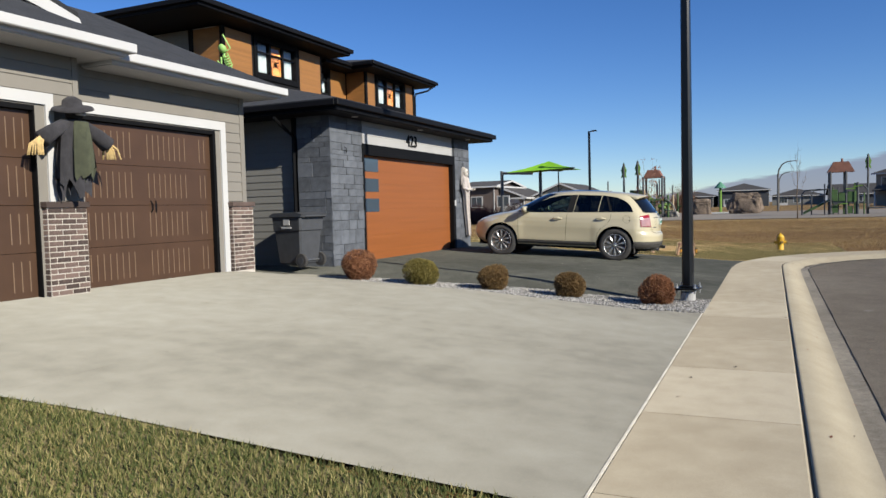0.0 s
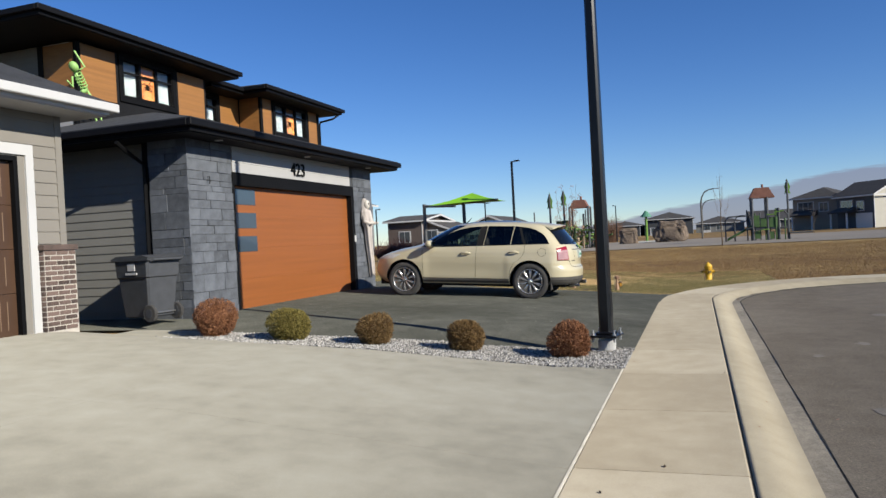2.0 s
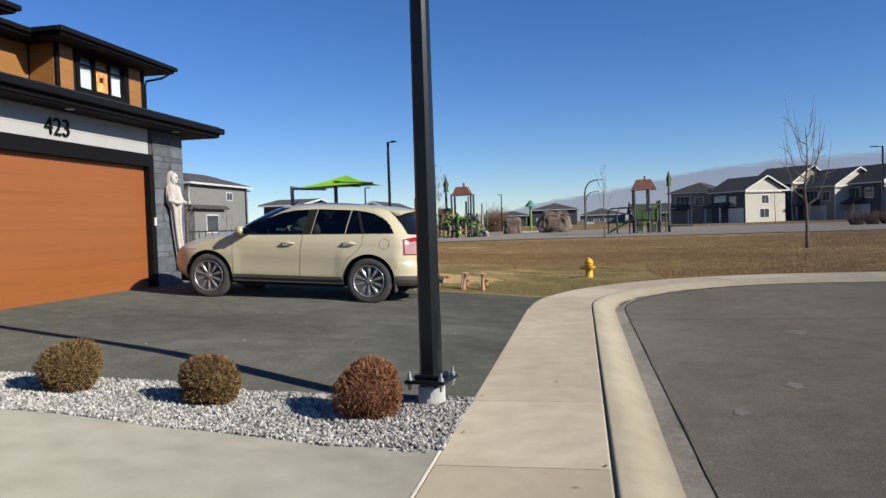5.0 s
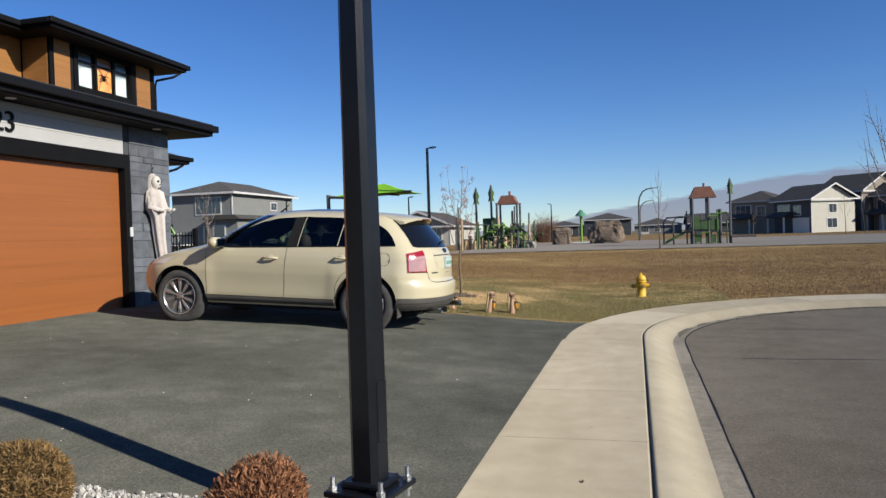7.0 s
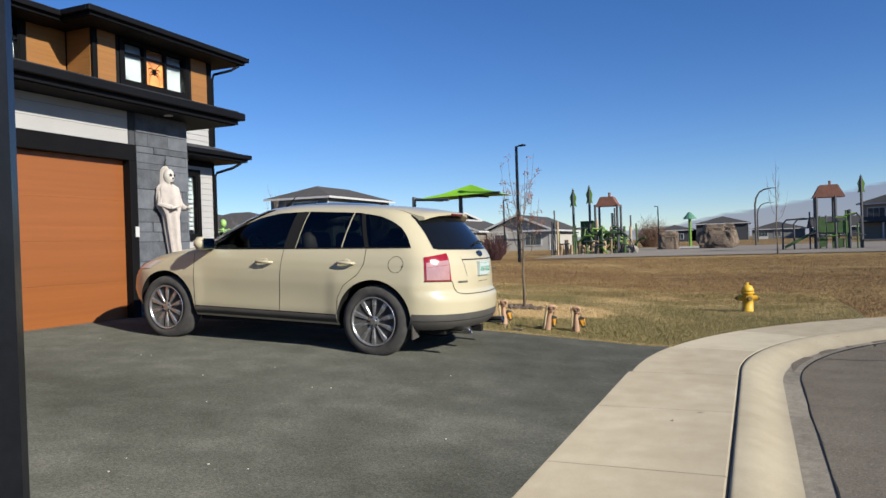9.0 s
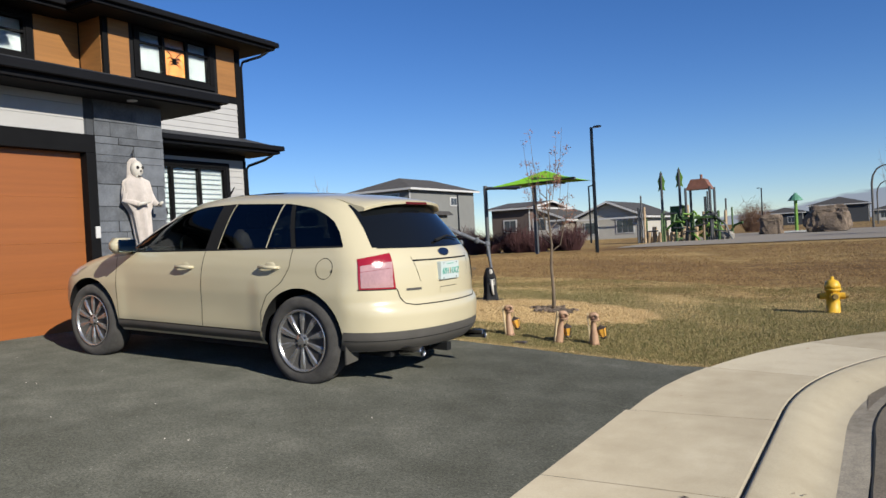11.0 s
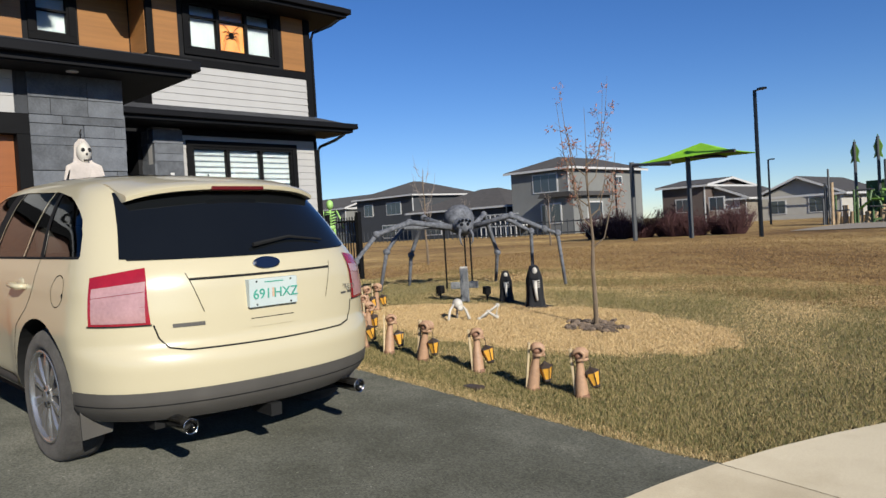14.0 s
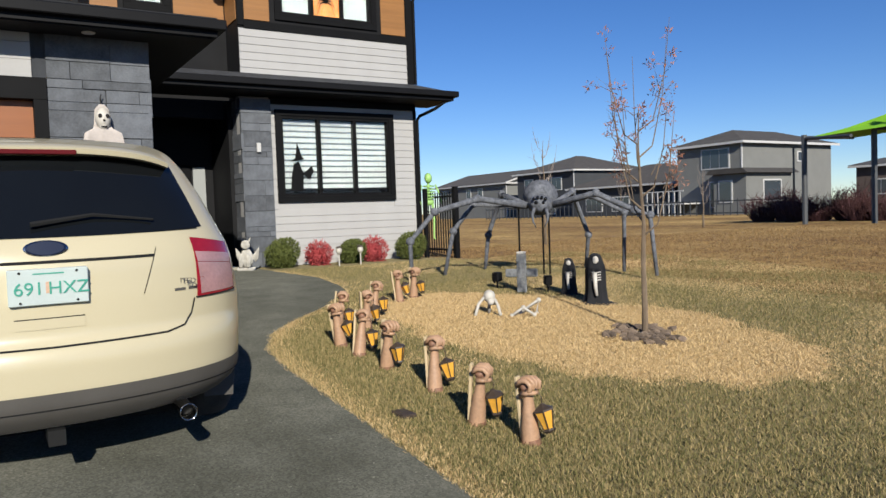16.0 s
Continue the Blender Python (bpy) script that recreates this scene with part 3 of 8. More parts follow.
# upper storey and the room by the porch
UX = -13.0
HY1 = 26.58
for sec in ((UX - 6, UX - 0.15, 15.4, 15.55, 0.2, 6.45), (UX - 6, UX - 0.15, HY1 - 0.15, HY1, 0.2, 6.45), (UX - 6.1, UX - 6, 15.4, HY1, 0.2, 6.45),):
    part("wall", boxes(sec), M_WSID, house)
fw = part("front_wall", boxes((UX - 0.2, UX, 15.4, 16.75, 3.5, 6.45)), M_SOFFIT, house)
for sec in ((UX - 0.2, UX, 18.6, 20.0, 3.5, 6.45), (UX - 0.2, UX, 16.75, 18.6, 3.5, 5.4), (UX - 0.2, UX, 16.75, 18.6, 6.38, 6.45),
                         (UX - 0.95, UX - 0.8, 20.0, 20.95, 3.4, 6.45), (UX - 0.95, UX - 0.8, 21.6, 22.75, 3.4, 6.45), (UX - 0.95, UX - 0.8, 20.95, 21.6, 3.4, 5.5), (UX - 0.95, UX - 0.8, 20.95, 21.6, 6.3, 6.45),
                         (UX - 0.8, UX - 0.2, 19.85, 20.0, 3.4, 6.45), (UX - 0.8, UX - 0.2, 22.75, 22.9, 3.4, 6.45),
                         (UX - 0.2, UX, 22.75, 23.6, 4.0, 6.45), (UX - 0.2, UX, 25.62, HY1, 4.0, 6.45), (UX - 0.2, UX, 23.6, 25.62, 4.0, 5.37), (UX - 0.2, UX, 23.6, 25.62, 6.38, 6.45)):
    part("wall_section", boxes(sec), M_SOFFIT, house)
def panel(y0, y1, z0, z1, x=UX):
    part("cedar_panel", boxes((x, x + 0.02, y0, y1, z0, z1), bev=0.004), M_WOOD, fw, "cedar-look panel")
for a, b in ((15.5, 16.55), (18.8, 19.9), (22.88, 23.38), (25.84, 26.42)):
    panel(a, b, 5.22, 6.42)
panel(21.75, 22.72, 5.22, 6.42, UX - 0.8)
panel(20.05, 20.75, 5.22, 6.42, UX - 0.8)
part("cedar_panel", boxes((UX - 0.75, UX - 0.05, 22.73, 22.75, 5.22, 6.42)), M_WOOD, fw)
part("cedar_panel", boxes((UX - 0.95, UX - 0.05, 15.38, 15.4, 4.9, 6.42)), M_WOOD, fw)
for bx_ in ((UX - 0.06, UX + 0.03, 15.36, 15.46, 4.9, 6.44), (UX - 0.06, UX + 0.03, 22.74, 22.86, 5.1, 6.44), (UX - 0.06, UX + 0.03, HY1 - 0.14, HY1 + 0.02, 3.9, 6.44), (UX, UX + 0.03, 22.86, HY1 - 0.14, 5.05, 5.2), (UX - 1.1, UX - 0.95, 15.36, 15.4, 4.9, 6.44)):
    part("trim_board", boxes(bx_, bev=0.004), M_BLACK, house)
siding(fw, M_GSID, 15.4, UX - 6, UX - 1.1, 4.0, 6.45, 0.15, "x", out=-1)
siding(fw, M_WSID, UX, 22.76, HY1 - 0.14, 4.15, 5.05, 0.15)
window(house, UX, 16.78, 18.57, 5.42, 6.36, 3, fills=("curtain", "poster", "curtain"), rail=0.35)
window(house, UX, 23.62, 25.6, 5.4, 6.36, 3, fills=("curtain", "poster", "curtain"), rail=0.3)
window(house, UX - 0.8, 20.98, 21.58, 5.52, 6.28, 1, fills=("curtain",), rail=0.4)
# lower room: white boards, stone pier, window
lw = part("front_wall", boxes((UX - 0.2, UX - 0.02, 22.7, 23.47, 0.2, 3.75)), M_WSID, house)
for sec in ((UX - 0.2, UX - 0.02, 25.96, HY1, 0.2, 3.75), (UX - 0.2, UX - 0.02, 23.47, 25.96, 0.2, 1.74), (UX - 0.2, UX - 0.02, 23.47, 25.96, 3.46, 3.75)):
    part("wall_section", boxes(sec), M_WSID, house)
siding(lw, M_WSID, UX - 0.02, 23.3, HY1 - 0.02, 0.5, 3.62, 0.15, holes=((23.4, 26.02, 1.62, 3.5),))
part("frieze", boxes((UX - 0.02, UX + 0.03, 23.3, HY1 + 0.02, 3.62, 3.75), (UX - 0.1, UX + 0.03, HY1 - 0.03, HY1 + 0.03, 0.5, 3.62)), M_BLACK, house)
pp = part("stone_pillar", boxes((UX - 0.5, UX + 0.06, 22.72, 23.28, 0.3, 3.7)), M_GROUT, house, "grey slate stone porch pillar")
stone_face(pp, 22.7, 23.3, 0.42, 3.7, UX + 0.06, "y", 1, rng)
stone_face(pp, UX - 0.5, UX + 0.08, 0.42, 3.7, 22.72, "x", -1, rng)
window(house, UX, 23.52, 25.92, 1.80, 3.40, 3, fills=("blind", "blind", "blind"), trim=0.12)
# porch: recess with the front door, its shade put into near-black walls
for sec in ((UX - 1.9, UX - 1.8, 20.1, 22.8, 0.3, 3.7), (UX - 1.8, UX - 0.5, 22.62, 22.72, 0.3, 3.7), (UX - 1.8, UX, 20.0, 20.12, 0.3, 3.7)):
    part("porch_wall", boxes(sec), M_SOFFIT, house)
part("porch_floor", boxes((UX - 1.8, UX + 0.5, 20.2, 22.7, 0.2, 0.44)), M_CONC, house)
fd = part("front_door", boxes((UX - 1.8, UX - 1.75, 21.2, 22.15, 0.46, 2.55), bev=0.01), M_BLACK, house, "black front door with a side light")
part("side_light", boxes((UX - 1.8, UX - 1.77, 22.2, 22.45, 0.5, 2.5)), M_BLIND, fd)
part("door_handle", boxes((UX - 1.75, UX - 1.70, 22.03, 22.07, 1.2, 1.6), bev=0.01), mat("steel", (0.5, 0.5, 0.5), 0.3, 1.0, 0.05, 4, 0), fd)
eave(house, -13.4, -12.33, 20.0, 27.2, 3.95, sides="fr")
bm = bmesh.new()
for f in (((-12.33, 20.0, 3.96), (-12.33, 27.2, 3.96), (-13.0, 26.58, 4.2), (-13.0, 20.0, 4.2)), ((-12.33, 27.2, 3.96), (-14.5, 27.2, 3.96), (-14.5, 26.58, 4.2), (-13.0, 26.58, 4.2))):
    bm.faces.new([bm.verts.new(p) for p in f])
part("skirt_roof", bm, M_SHING, house)
downspout(house, [(-12.4, 27.0, 3.75), (-12.55, 26.85, 3.62), (-12.95, 26.68, 3.5), (-12.98, 26.64, 3.4), (-12.98, 26.64, 0.6)], M_BLACK)
# top eaves and roofs
eave(house, -19.5, -12.32, 13.8, 20.65, 6.68)
hip_roof("roof", -19.6, -12.30, 13.8, 20.65, 6.68, 0.27, house, M_SHING)
eave(house, -19.5, -12.32, 22.1, 27.2, 6.60)
hip_roof("roof", -19.6, -12.30, 22.1, 27.2, 6.60, 0.27, house, M_SHING)
eave(house, -19.5, -13.15, 20.5, 22.3, 6.58, sides="f")
hip_roof("roof", -19.6, -13.13, 19.0, 23.6, 6.58, 0.27, house, M_SHING)
downspout(house, [(-12.4, 27.05, 6.4), (-12.55, 26.9, 6.26), (-12.95, 26.68, 6.15), (-12.98, 26.64, 6.0), (-12.98, 26.64, 4.2)], M_BLACK)

# ---- neighbour house with the brown doors ----
h1 = thing("neighbour_house", "taupe sided house with white trim, brick piers and brown garage doors", "house")
HX = -8.35
def brown_door(y0, y1, z0, z1, x, name="garage_door"):
    d = part(name, boxes((x - 0.14, x - 0.125, y0, y1, z0, z1)), M_BLACK, h1, "brown carriage-style garage door")
    for k in range(4):
        part("door_section", boxes((x - 0.12, x - 0.08, y0, y1, z0 + k * (z1 - z0) / 4, z0 + (k + 1) * (z1 - z0) / 4 - 0.005), bev=0.002), M_BDOOR, d)
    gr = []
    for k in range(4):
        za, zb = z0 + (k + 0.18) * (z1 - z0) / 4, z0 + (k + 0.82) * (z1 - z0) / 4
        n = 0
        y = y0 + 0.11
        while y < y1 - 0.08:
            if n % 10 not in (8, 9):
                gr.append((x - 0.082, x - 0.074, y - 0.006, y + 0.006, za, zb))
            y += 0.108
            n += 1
    # thin pale strips drawn as the highlights along the grooves
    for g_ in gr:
        part("groove_light_line", boxes(g_), M_BGROOVE, d)
    yc = (y0 + y1) / 2
    for s in (-0.05, 0.05):
        part("handle", tube(bmesh.new(), [(x - 0.078, yc + s, 1.58), (x - 0.05, yc + s * 0.7, 1.63), (x - 0.05, yc + s * 0.7, 1.7), (x - 0.078, yc + s, 1.76)], 0.009, n=6), M_BLACK, d)
for sec in ((HX - 0.2, HX, 6.8, 7.04, 0.3, 3.62), (HX - 0.2, HX, 9.62, 10.3, 0.3, 3.62), (HX - 0.2, HX, 7.04, 9.62, 2.9, 3.62), (-14, HX - 0.2, 10.15, 10.3, 0.3, 3.62),
                    (HX - 0.2, HX + 0.22, 1.0, 3.6, 0.3, 3.66), (HX - 0.2, HX + 0.22, 6.2, 6.8, 0.3, 3.66), (HX - 0.2, HX + 0.22, 3.6, 6.2, 2.9, 3.66), (-14, HX, 1.0, 1.2, 0.3, 3.6), (-14.2, -14, 1, 10.3, 0.3, 3.6),):
    part("wall", boxes(sec), M_TAUPE, h1)
siding(h1, M_TAUPE, HX, 6.8, 10.22, 1.75, 3.6, 0.165, holes=((6.88, 9.86, 0, 3.06),))
siding(h1, M_TAUPE, HX + 0.22, 1.0, 6.74, 1.75, 3.6, 0.165, holes=((3.4, 6.44, 0, 3.06),))
siding(h1, M_TAUPE, 10.3, -14, HX - 0.05, 0.6, 3.6, 0.165, "x", out=1)
for bx_ in ((HX - 0.03, HX + 0.022, 10.22, 10.325, 1.7, 3.6), (HX + 0.2, HX + 0.242, 6.74, 6.82, 1.7, 3.6)):
    part("corner_board", boxes(bx_), M_TAUPE, h1)
part("door_casing", boxes((HX, HX + 0.03, 6.88, 9.84, 2.92, 3.06), (HX, HX + 0.03, 9.72, 9.84, 0.55, 2.92), (HX, HX + 0.03, 6.86, 6.97, 0.55, 2.92),
                           (HX + 0.22, HX + 0.25, 3.4, 6.44, 2.92, 3.06), (HX + 0.22, HX + 0.25, 6.33, 6.44, 0.55, 2.92)), M_WHITE, h1, "white painted casing")
part("door_jamb", boxes((HX - 0.13, HX - 0.001, 9.56, 9.72, 0.5, 2.92), (HX - 0.13, HX - 0.001, 6.97, 7.04, 0.5, 2.92), (HX - 0.13, HX - 0.001, 7.04, 9.56, 2.84, 2.92),
                         (HX + 0.09, HX + 0.219, 6.18, 6.33, 0.5, 2.92), (HX + 0.09, HX + 0.219, 3.5, 6.18, 2.84, 2.92)), M_BLACK, h1)
brown_door(7.04, 9.56, 0.55, 2.84, HX)
brown_door(3.6, 6.18, 0.55, 2.84, HX + 0.22)
def pier(y0, y1, x1, z1=1.66):
    p = part("brick_pier", boxes((HX - 0.1, x1, y0, y1, 0.4, z1)), M_MORTAR, h1, "brown brick pier")
    z = 0.57
    row = 0
    while z < z1 - 0.05:
        for axis, a0, a1, fx, out in (("y", y0, y1, x1, 1), ("x", HX - 0.1, x1, y0, -1), ("x", HX - 0.1, x1, y1, 1)):
            off = 0.0 if row % 2 else -0.1
            a = a0 + off
            while a < a1 - 0.02:
                b0, b1 = max(a, a0), min(a + 0.2, a1)
                if b1 - b0 > 0.03:
                    stone_face(p, b0, b1, z, z + 0.066, fx, axis, out, rng, "brick", M_BRICK, rows=(0.066,), lens=(0.6, 0.7), gap=0.012, d=(0.006, 0.006))
                a += 0.2
        z += 0.068
        row += 1
    part("pier_cap", boxes((HX - 0.1, x1 + 0.03, y0 - 0.03, y1 + 0.03, z1, z1 + 0.075), bev=0.006), M_BRICK, p, "soldier course brick cap")
pier(6.24, 6.80, HX + 0.30)
pier(9.86, 10.38, HX + 0.10)
eave(h1, -14, -7.78, 7.08, 10.68, 3.66, 0.14, "frl", M_WHITE, M_WHITE)
eave(h1, -14, -7.55, 0.5, 7.12, 3.72, 0.14, "fr", M_WHITE, M_WHITE)
bm = bmesh.new()
for f in (((-7.72, 7.2, 3.68), (-7.72, 10.74, 3.68), (-10.2, 8.9, 4.9), (-10.2, 7.2, 4.9)), ((-7.72, 10.74, 3.68), (-14, 10.74, 3.68), (-14, 8.9, 4.9), (-10.2, 8.9, 4.9)),
          ((-7.5, 0.4, 3.74), (-7.5, 7.12, 3.74), (-10.6, 5.2, 5.25), (-10.6, 0.4, 5.25)), ((-7.5, 7.12, 3.74), (-14, 7.12, 3.74), (-14, 5.2, 5.25), (-10.6, 5.2, 5.25)),
          ((-10.2, 7.2, 4.9), (-10.2, 8.9, 4.9), (-14, 8.9, 4.9), (-14, 7.2, 4.9)), ((-10.6, 0.4, 5.25), (-10.6, 5.2, 5.25), (-14, 5.2, 5.25), (-14, 0.4, 5.25))):
    bm.faces.new([bm.verts.new(p) for p in f])
part("roof", bm, M_SHING, h1)

# upper gable edge of the neighbour house
bm = bmesh.new()
prism(bm, [(7.72, 4.20), (7.62, 4.36), (5.6, 4.98), (5.6, 4.72)], "x", -9.03, -8.97)
part("rake_board", bm, M_WHITE, h1, "white gable edge board")
bm = bmesh.new()
prism(bm, [(7.62, 4.36), (7.60, 4.44), (5.6, 5.06), (5.6, 4.98)], "x", -13.0, -8.97)
part("gable_roof", bm, M_SHING, h1)
# small fittings on the house
part("keypad", boxes((FX + 0.036, FX + 0.06, 19.00, 19.07, 1.62, 1.78), bev=0.006), M_WHITE, house, "white door keypad")
part("wall_lamp", boxes((UX + 0.09, UX + 0.13, 22.98, 23.06, 2.66, 2.84), bev=0.006), M_WHITE, house, "small white wall lamp")
part("hook", tube(bmesh.new(), [(FX + 0.03, 13.26, 2.86), (FX + 0.07, 13.26, 2.86), (FX + 0.08, 13.26, 2.78), (FX + 0.05, 13.28, 2.74)], 0.008, n=6), M_BLACK, house)
for y in (13.3, 16.4, 19.5):
    part("soffit_lamp", lathe(bmesh.new(), [(0.07, 3.472), (0.07, 3.482)], 16, Matrix.Translation((FX + 0.28, y, 0))), M_WHITE, house)
# window decals: a spider on the poster, a witch on the lower pane
def decal(y, z, polys, x=UX - 0.03):
    bm = bmesh.new()
    for poly in polys:
        prism(bm, [(y + a, z + b) for a, b in poly], "x", x, x + 0.003)
    part("decal", bm, M_BLACK, house, "black paper silhouette")
for yc in (17.68, 24.61):
    legs = []
    for sx in (-1, 1):
        for k in (-1.4, -0.5, 0.5, 1.4):
            for p, q in (((0.02, 0.03 * k), (0.12, 0.09 * k + 0.04)), ((0.12, 0.09 * k + 0.04), (0.19, 0.19 * k - 0.05))):
                legs.append([(sx * p[0], p[1] - 0.014), (sx * q[0], q[1] - 0.014), (sx * q[0], q[1] + 0.014), (sx * p[0], p[1] + 0.014)][::sx])
    body_ = [[(0.06 * math.cos(t * 0.7), 0.08 * math.sin(t * 0.7)) for t in range(9)]]
    decal(yc, 5.80, body_ + [[(a, b) for a, b in l] for l in legs], UX - 0.034)
decal(23.85, 2.25, [[(-0.16, -0.35), (0.1, -0.35), (0.12, 0.0), (0.02, 0.25), (-0.08, 0.2), (-0.14, -0.05)], [(-0.14, 0.24), (0.14, 0.30), (0.1, 0.34), (0.0, 0.62), (-0.04, 0.33)],
                    [(0.1, 0.0), (0.3, 0.16), (0.34, 0.05), (0.24, -0.12)]])
# ---- parked car ----
M_PAINT = mat("cream_car_paint", (0.50, 0.44, 0.295), 0.3, 0.0, 0.015, 2, 0.0, coat=0.6)
M_CLAD = mat("grey_plastic_cladding", (0.072, 0.066, 0.058), 0.6, 0, 0.1, 5, 0.1, 300)
M_RUBBER = mat("dusty_tyre_rubber", (0.046, 0.043, 0.040), 0.85, 0, 0.25, 12, 0.2, 90)
M_ALLOY = mat("alloy_wheel", (0.40, 0.39, 0.38), 0.25, 0.75, 0.08, 6, 0)
M_CHROME = mat("chrome", (0.45, 0.44, 0.42), 0.15, 1.0, 0.02, 6, 0)
M_RED = mat("red_lamp_lens", (0.27, 0.010, 0.020), 0.12, 0, 0.1, 20, 0.1, 200, coat=0.5)
M_LENS = mat("pale_lamp_lens", (0.38, 0.215, 0.215), 0.15, 0, 0.12, 9, 0.1, 60, coat=0.5)
M_SEAM = mat("dark_seam", (0.012, 0.012, 0.012), 0.8, 0, 0.1, 3, 0, spec=0.2)
M_SEAT = mat("grey_leather_seat", (0.16, 0.15, 0.135), 0.6, 0, 0.1, 8, 0.1)


def car_glass(name, tone, rough=0.02):
    """Thin tinted glass: part of the light goes through, the rest is a mirror image."""
    m = bpy.data.materials.new(name)
    m.use_nodes = True
    nt = m.node_tree
    nt.nodes.remove(nt.nodes["Principled BSDF"])
    tr, gl, fr_, mx = [nt.nodes.new(k) for k in ("ShaderNodeBsdfTransparent", "ShaderNodeBsdfGlossy", "ShaderNodeFresnel", "ShaderNodeMixShader")]
    tr.inputs[0].default_value = (*tone, 1)
    gl.inputs["Roughness"].default_value = rough
    gl.inputs["Color"].default_value = (0.85, 0.9, 0.95, 1)
    fr_.inputs["IOR"].default_value = 1.5
    for a, b in ((fr_.outputs[0], mx.inputs[0]), (tr.outputs[0], mx.inputs[1]), (gl.outputs[0], mx.inputs[2]), (mx.outputs[0], nt.nodes["Material Output"].inputs[0])):
        nt.links.new(a, b)
    return m


M_TINT = car_glass("privacy_glass", (0.09, 0.10, 0.10))
M_DOORGLASS = car_glass("green_door_glass", (0.33, 0.42, 0.39))

XR = [(0.30, -2.27), (0.36, -2.33), (0.46, -2.355), (0.60, -2.36), (0.655, -2.345), (0.70, -2.305), (0.85, -2.295), (1.00, -2.28), (1.06, -2.262), (1.11, -2.235), (1.15, -2.20), (1.30, -2.085),
      (1.45, -1.955), (1.53, -1.875), (1.575, -1.77), (1.605, -1.55), (1.63, -1.2), (1.645, -0.85), (1.652, -0.6)]
XF = [(0.30, 2.18), (0.40, 2.30), (0.55, 2.36), (0.70, 2.34), (0.80, 2.29), (0.88, 2.18), (0.96, 1.98), (1.03, 1.72), (1.08, 1.45), (1.12, 1.28), (1.17, 1.17), (1.30, 0.95), (1.45, 0.67), (1.55, 0.45),
      (1.59, 0.30), (1.62, 0.12), (1.64, -0.15), (1.652, -0.4)]
WZ = [(0.30, 0.865), (0.36, 0.925), (0.45, 0.945), (0.60, 0.953), (0.75, 0.962), (0.88, 0.958), (0.98, 0.947), (1.06, 0.925), (1.12, 0.90), (1.30, 0.835), (1.45, 0.762), (1.52, 0.715), (1.56, 0.675), (1.59, 0.615),
      (1.615, 0.52), (1.635, 0.40), (1.648, 0.24), (1.652, 0.10)]
NEXP = 2.25
WHEEL_X = 1.412


def itp(x, tab):
    return float(np.interp(x, [p[0] for p in tab], [p[1] for p in tab]))


def ease(z, tab, w=0.018):
    return (itp(z - w, tab) + 2 * itp(z, tab) + itp(z + w, tab)) / 4


def car_ends(z):
    a, b = ease(z, XR), ease(z, XF)
    return a, b, min(0.50, 0.45 * (b - a)), min(0.75, 0.45 * (b - a))


def side_width(x, z):
    """Half the width of the flank at x, without the rounding of the ends."""
    k = max(sstep(0.60, 0.43, abs(x - WHEEL_X)), sstep(0.60, 0.43, abs(x + WHEEL_X)))
    return ease(z, WZ) * (1 - 0.05 * abs(x / 2.3) ** 3) + 0.016 * k * sstep(0.95, 0.75, z) - 0.010 * sstep(0.30, 0.0, abs(z - 0.60)) * sstep(0.95, 0.5, abs(x))


def rear_pt(th, z, off=0.0):
    """A point of the rounded rear; th runs from -90 (one flank) over 0 (the middle) to 90."""
    a, b, r, _ = car_ends(z)
    c, s = max(0.0, math.cos(radians(th))) ** (2 / NEXP), abs(math.sin(radians(th))) ** (2 / NEXP)
    x = a + r * (1 - c)
    y = math.copysign(side_width(x, z) * s, th)
    return Vector((x - off * math.cos(radians(th)), y + off * math.sin(radians(th)), z + off * 0.2))


def front_pt(th, z, off=0.0):
    a, b, _, r = car_ends(z)
    c, s = max(0.0, math.cos(radians(th))) ** (2 / NEXP), abs(math.sin(radians(th))) ** (2 / NEXP)
    x = b - r * (1 - c)
    y = math.copysign(side_width(x, z) * s, th)
    return Vector((x + off * math.cos(radians(th)), y + off * math.sin(radians(th)), z + off * 0.3))


def side_y(x, z):
    a, b, r, rf = car_ends(z)
    k = 1.0
    for d in ((x - a) / r, (b - x) / rf):
        if d < 1:
            k *= (1 - (1 - max(0.0, d)) ** NEXP) ** (1 / NEXP)
    return side_width(x, z) * k


def rear_th(y, z):
    """The angle at which the rear has the half-width y."""
    w = side_width(-2.0, z)
    return math.copysign(math.degrees(math.asin(min(1.0, (abs(y) / w) ** (NEXP / 2)))), y)


def roof_z(x, y):
    lo, hi = 1.0, 1.652
    for _ in range(24):
        m = (lo + hi) / 2
        a, b, _r, _f = car_ends(m)
        if a < x < b and side_y(x, m) > abs(y):
            lo = m
        else:
            hi = m
    return lo


def sheet(name, n, m, f, material, parent, label=""):
    """A grid of n by m cells laid by f(u, v)."""
    v = [f(i / n, j / m) for i in range(n + 1) for j in range(m + 1)]
    q = [(i * (m + 1) + j, (i + 1) * (m + 1) + j, (i + 1) * (m + 1) + j + 1, i * (m + 1) + j + 1) for i in range(n) for j in range(m)]
    ob = raw(name, v, q, material, parent, True)
    if label:
        ob["label"] = label
    return ob


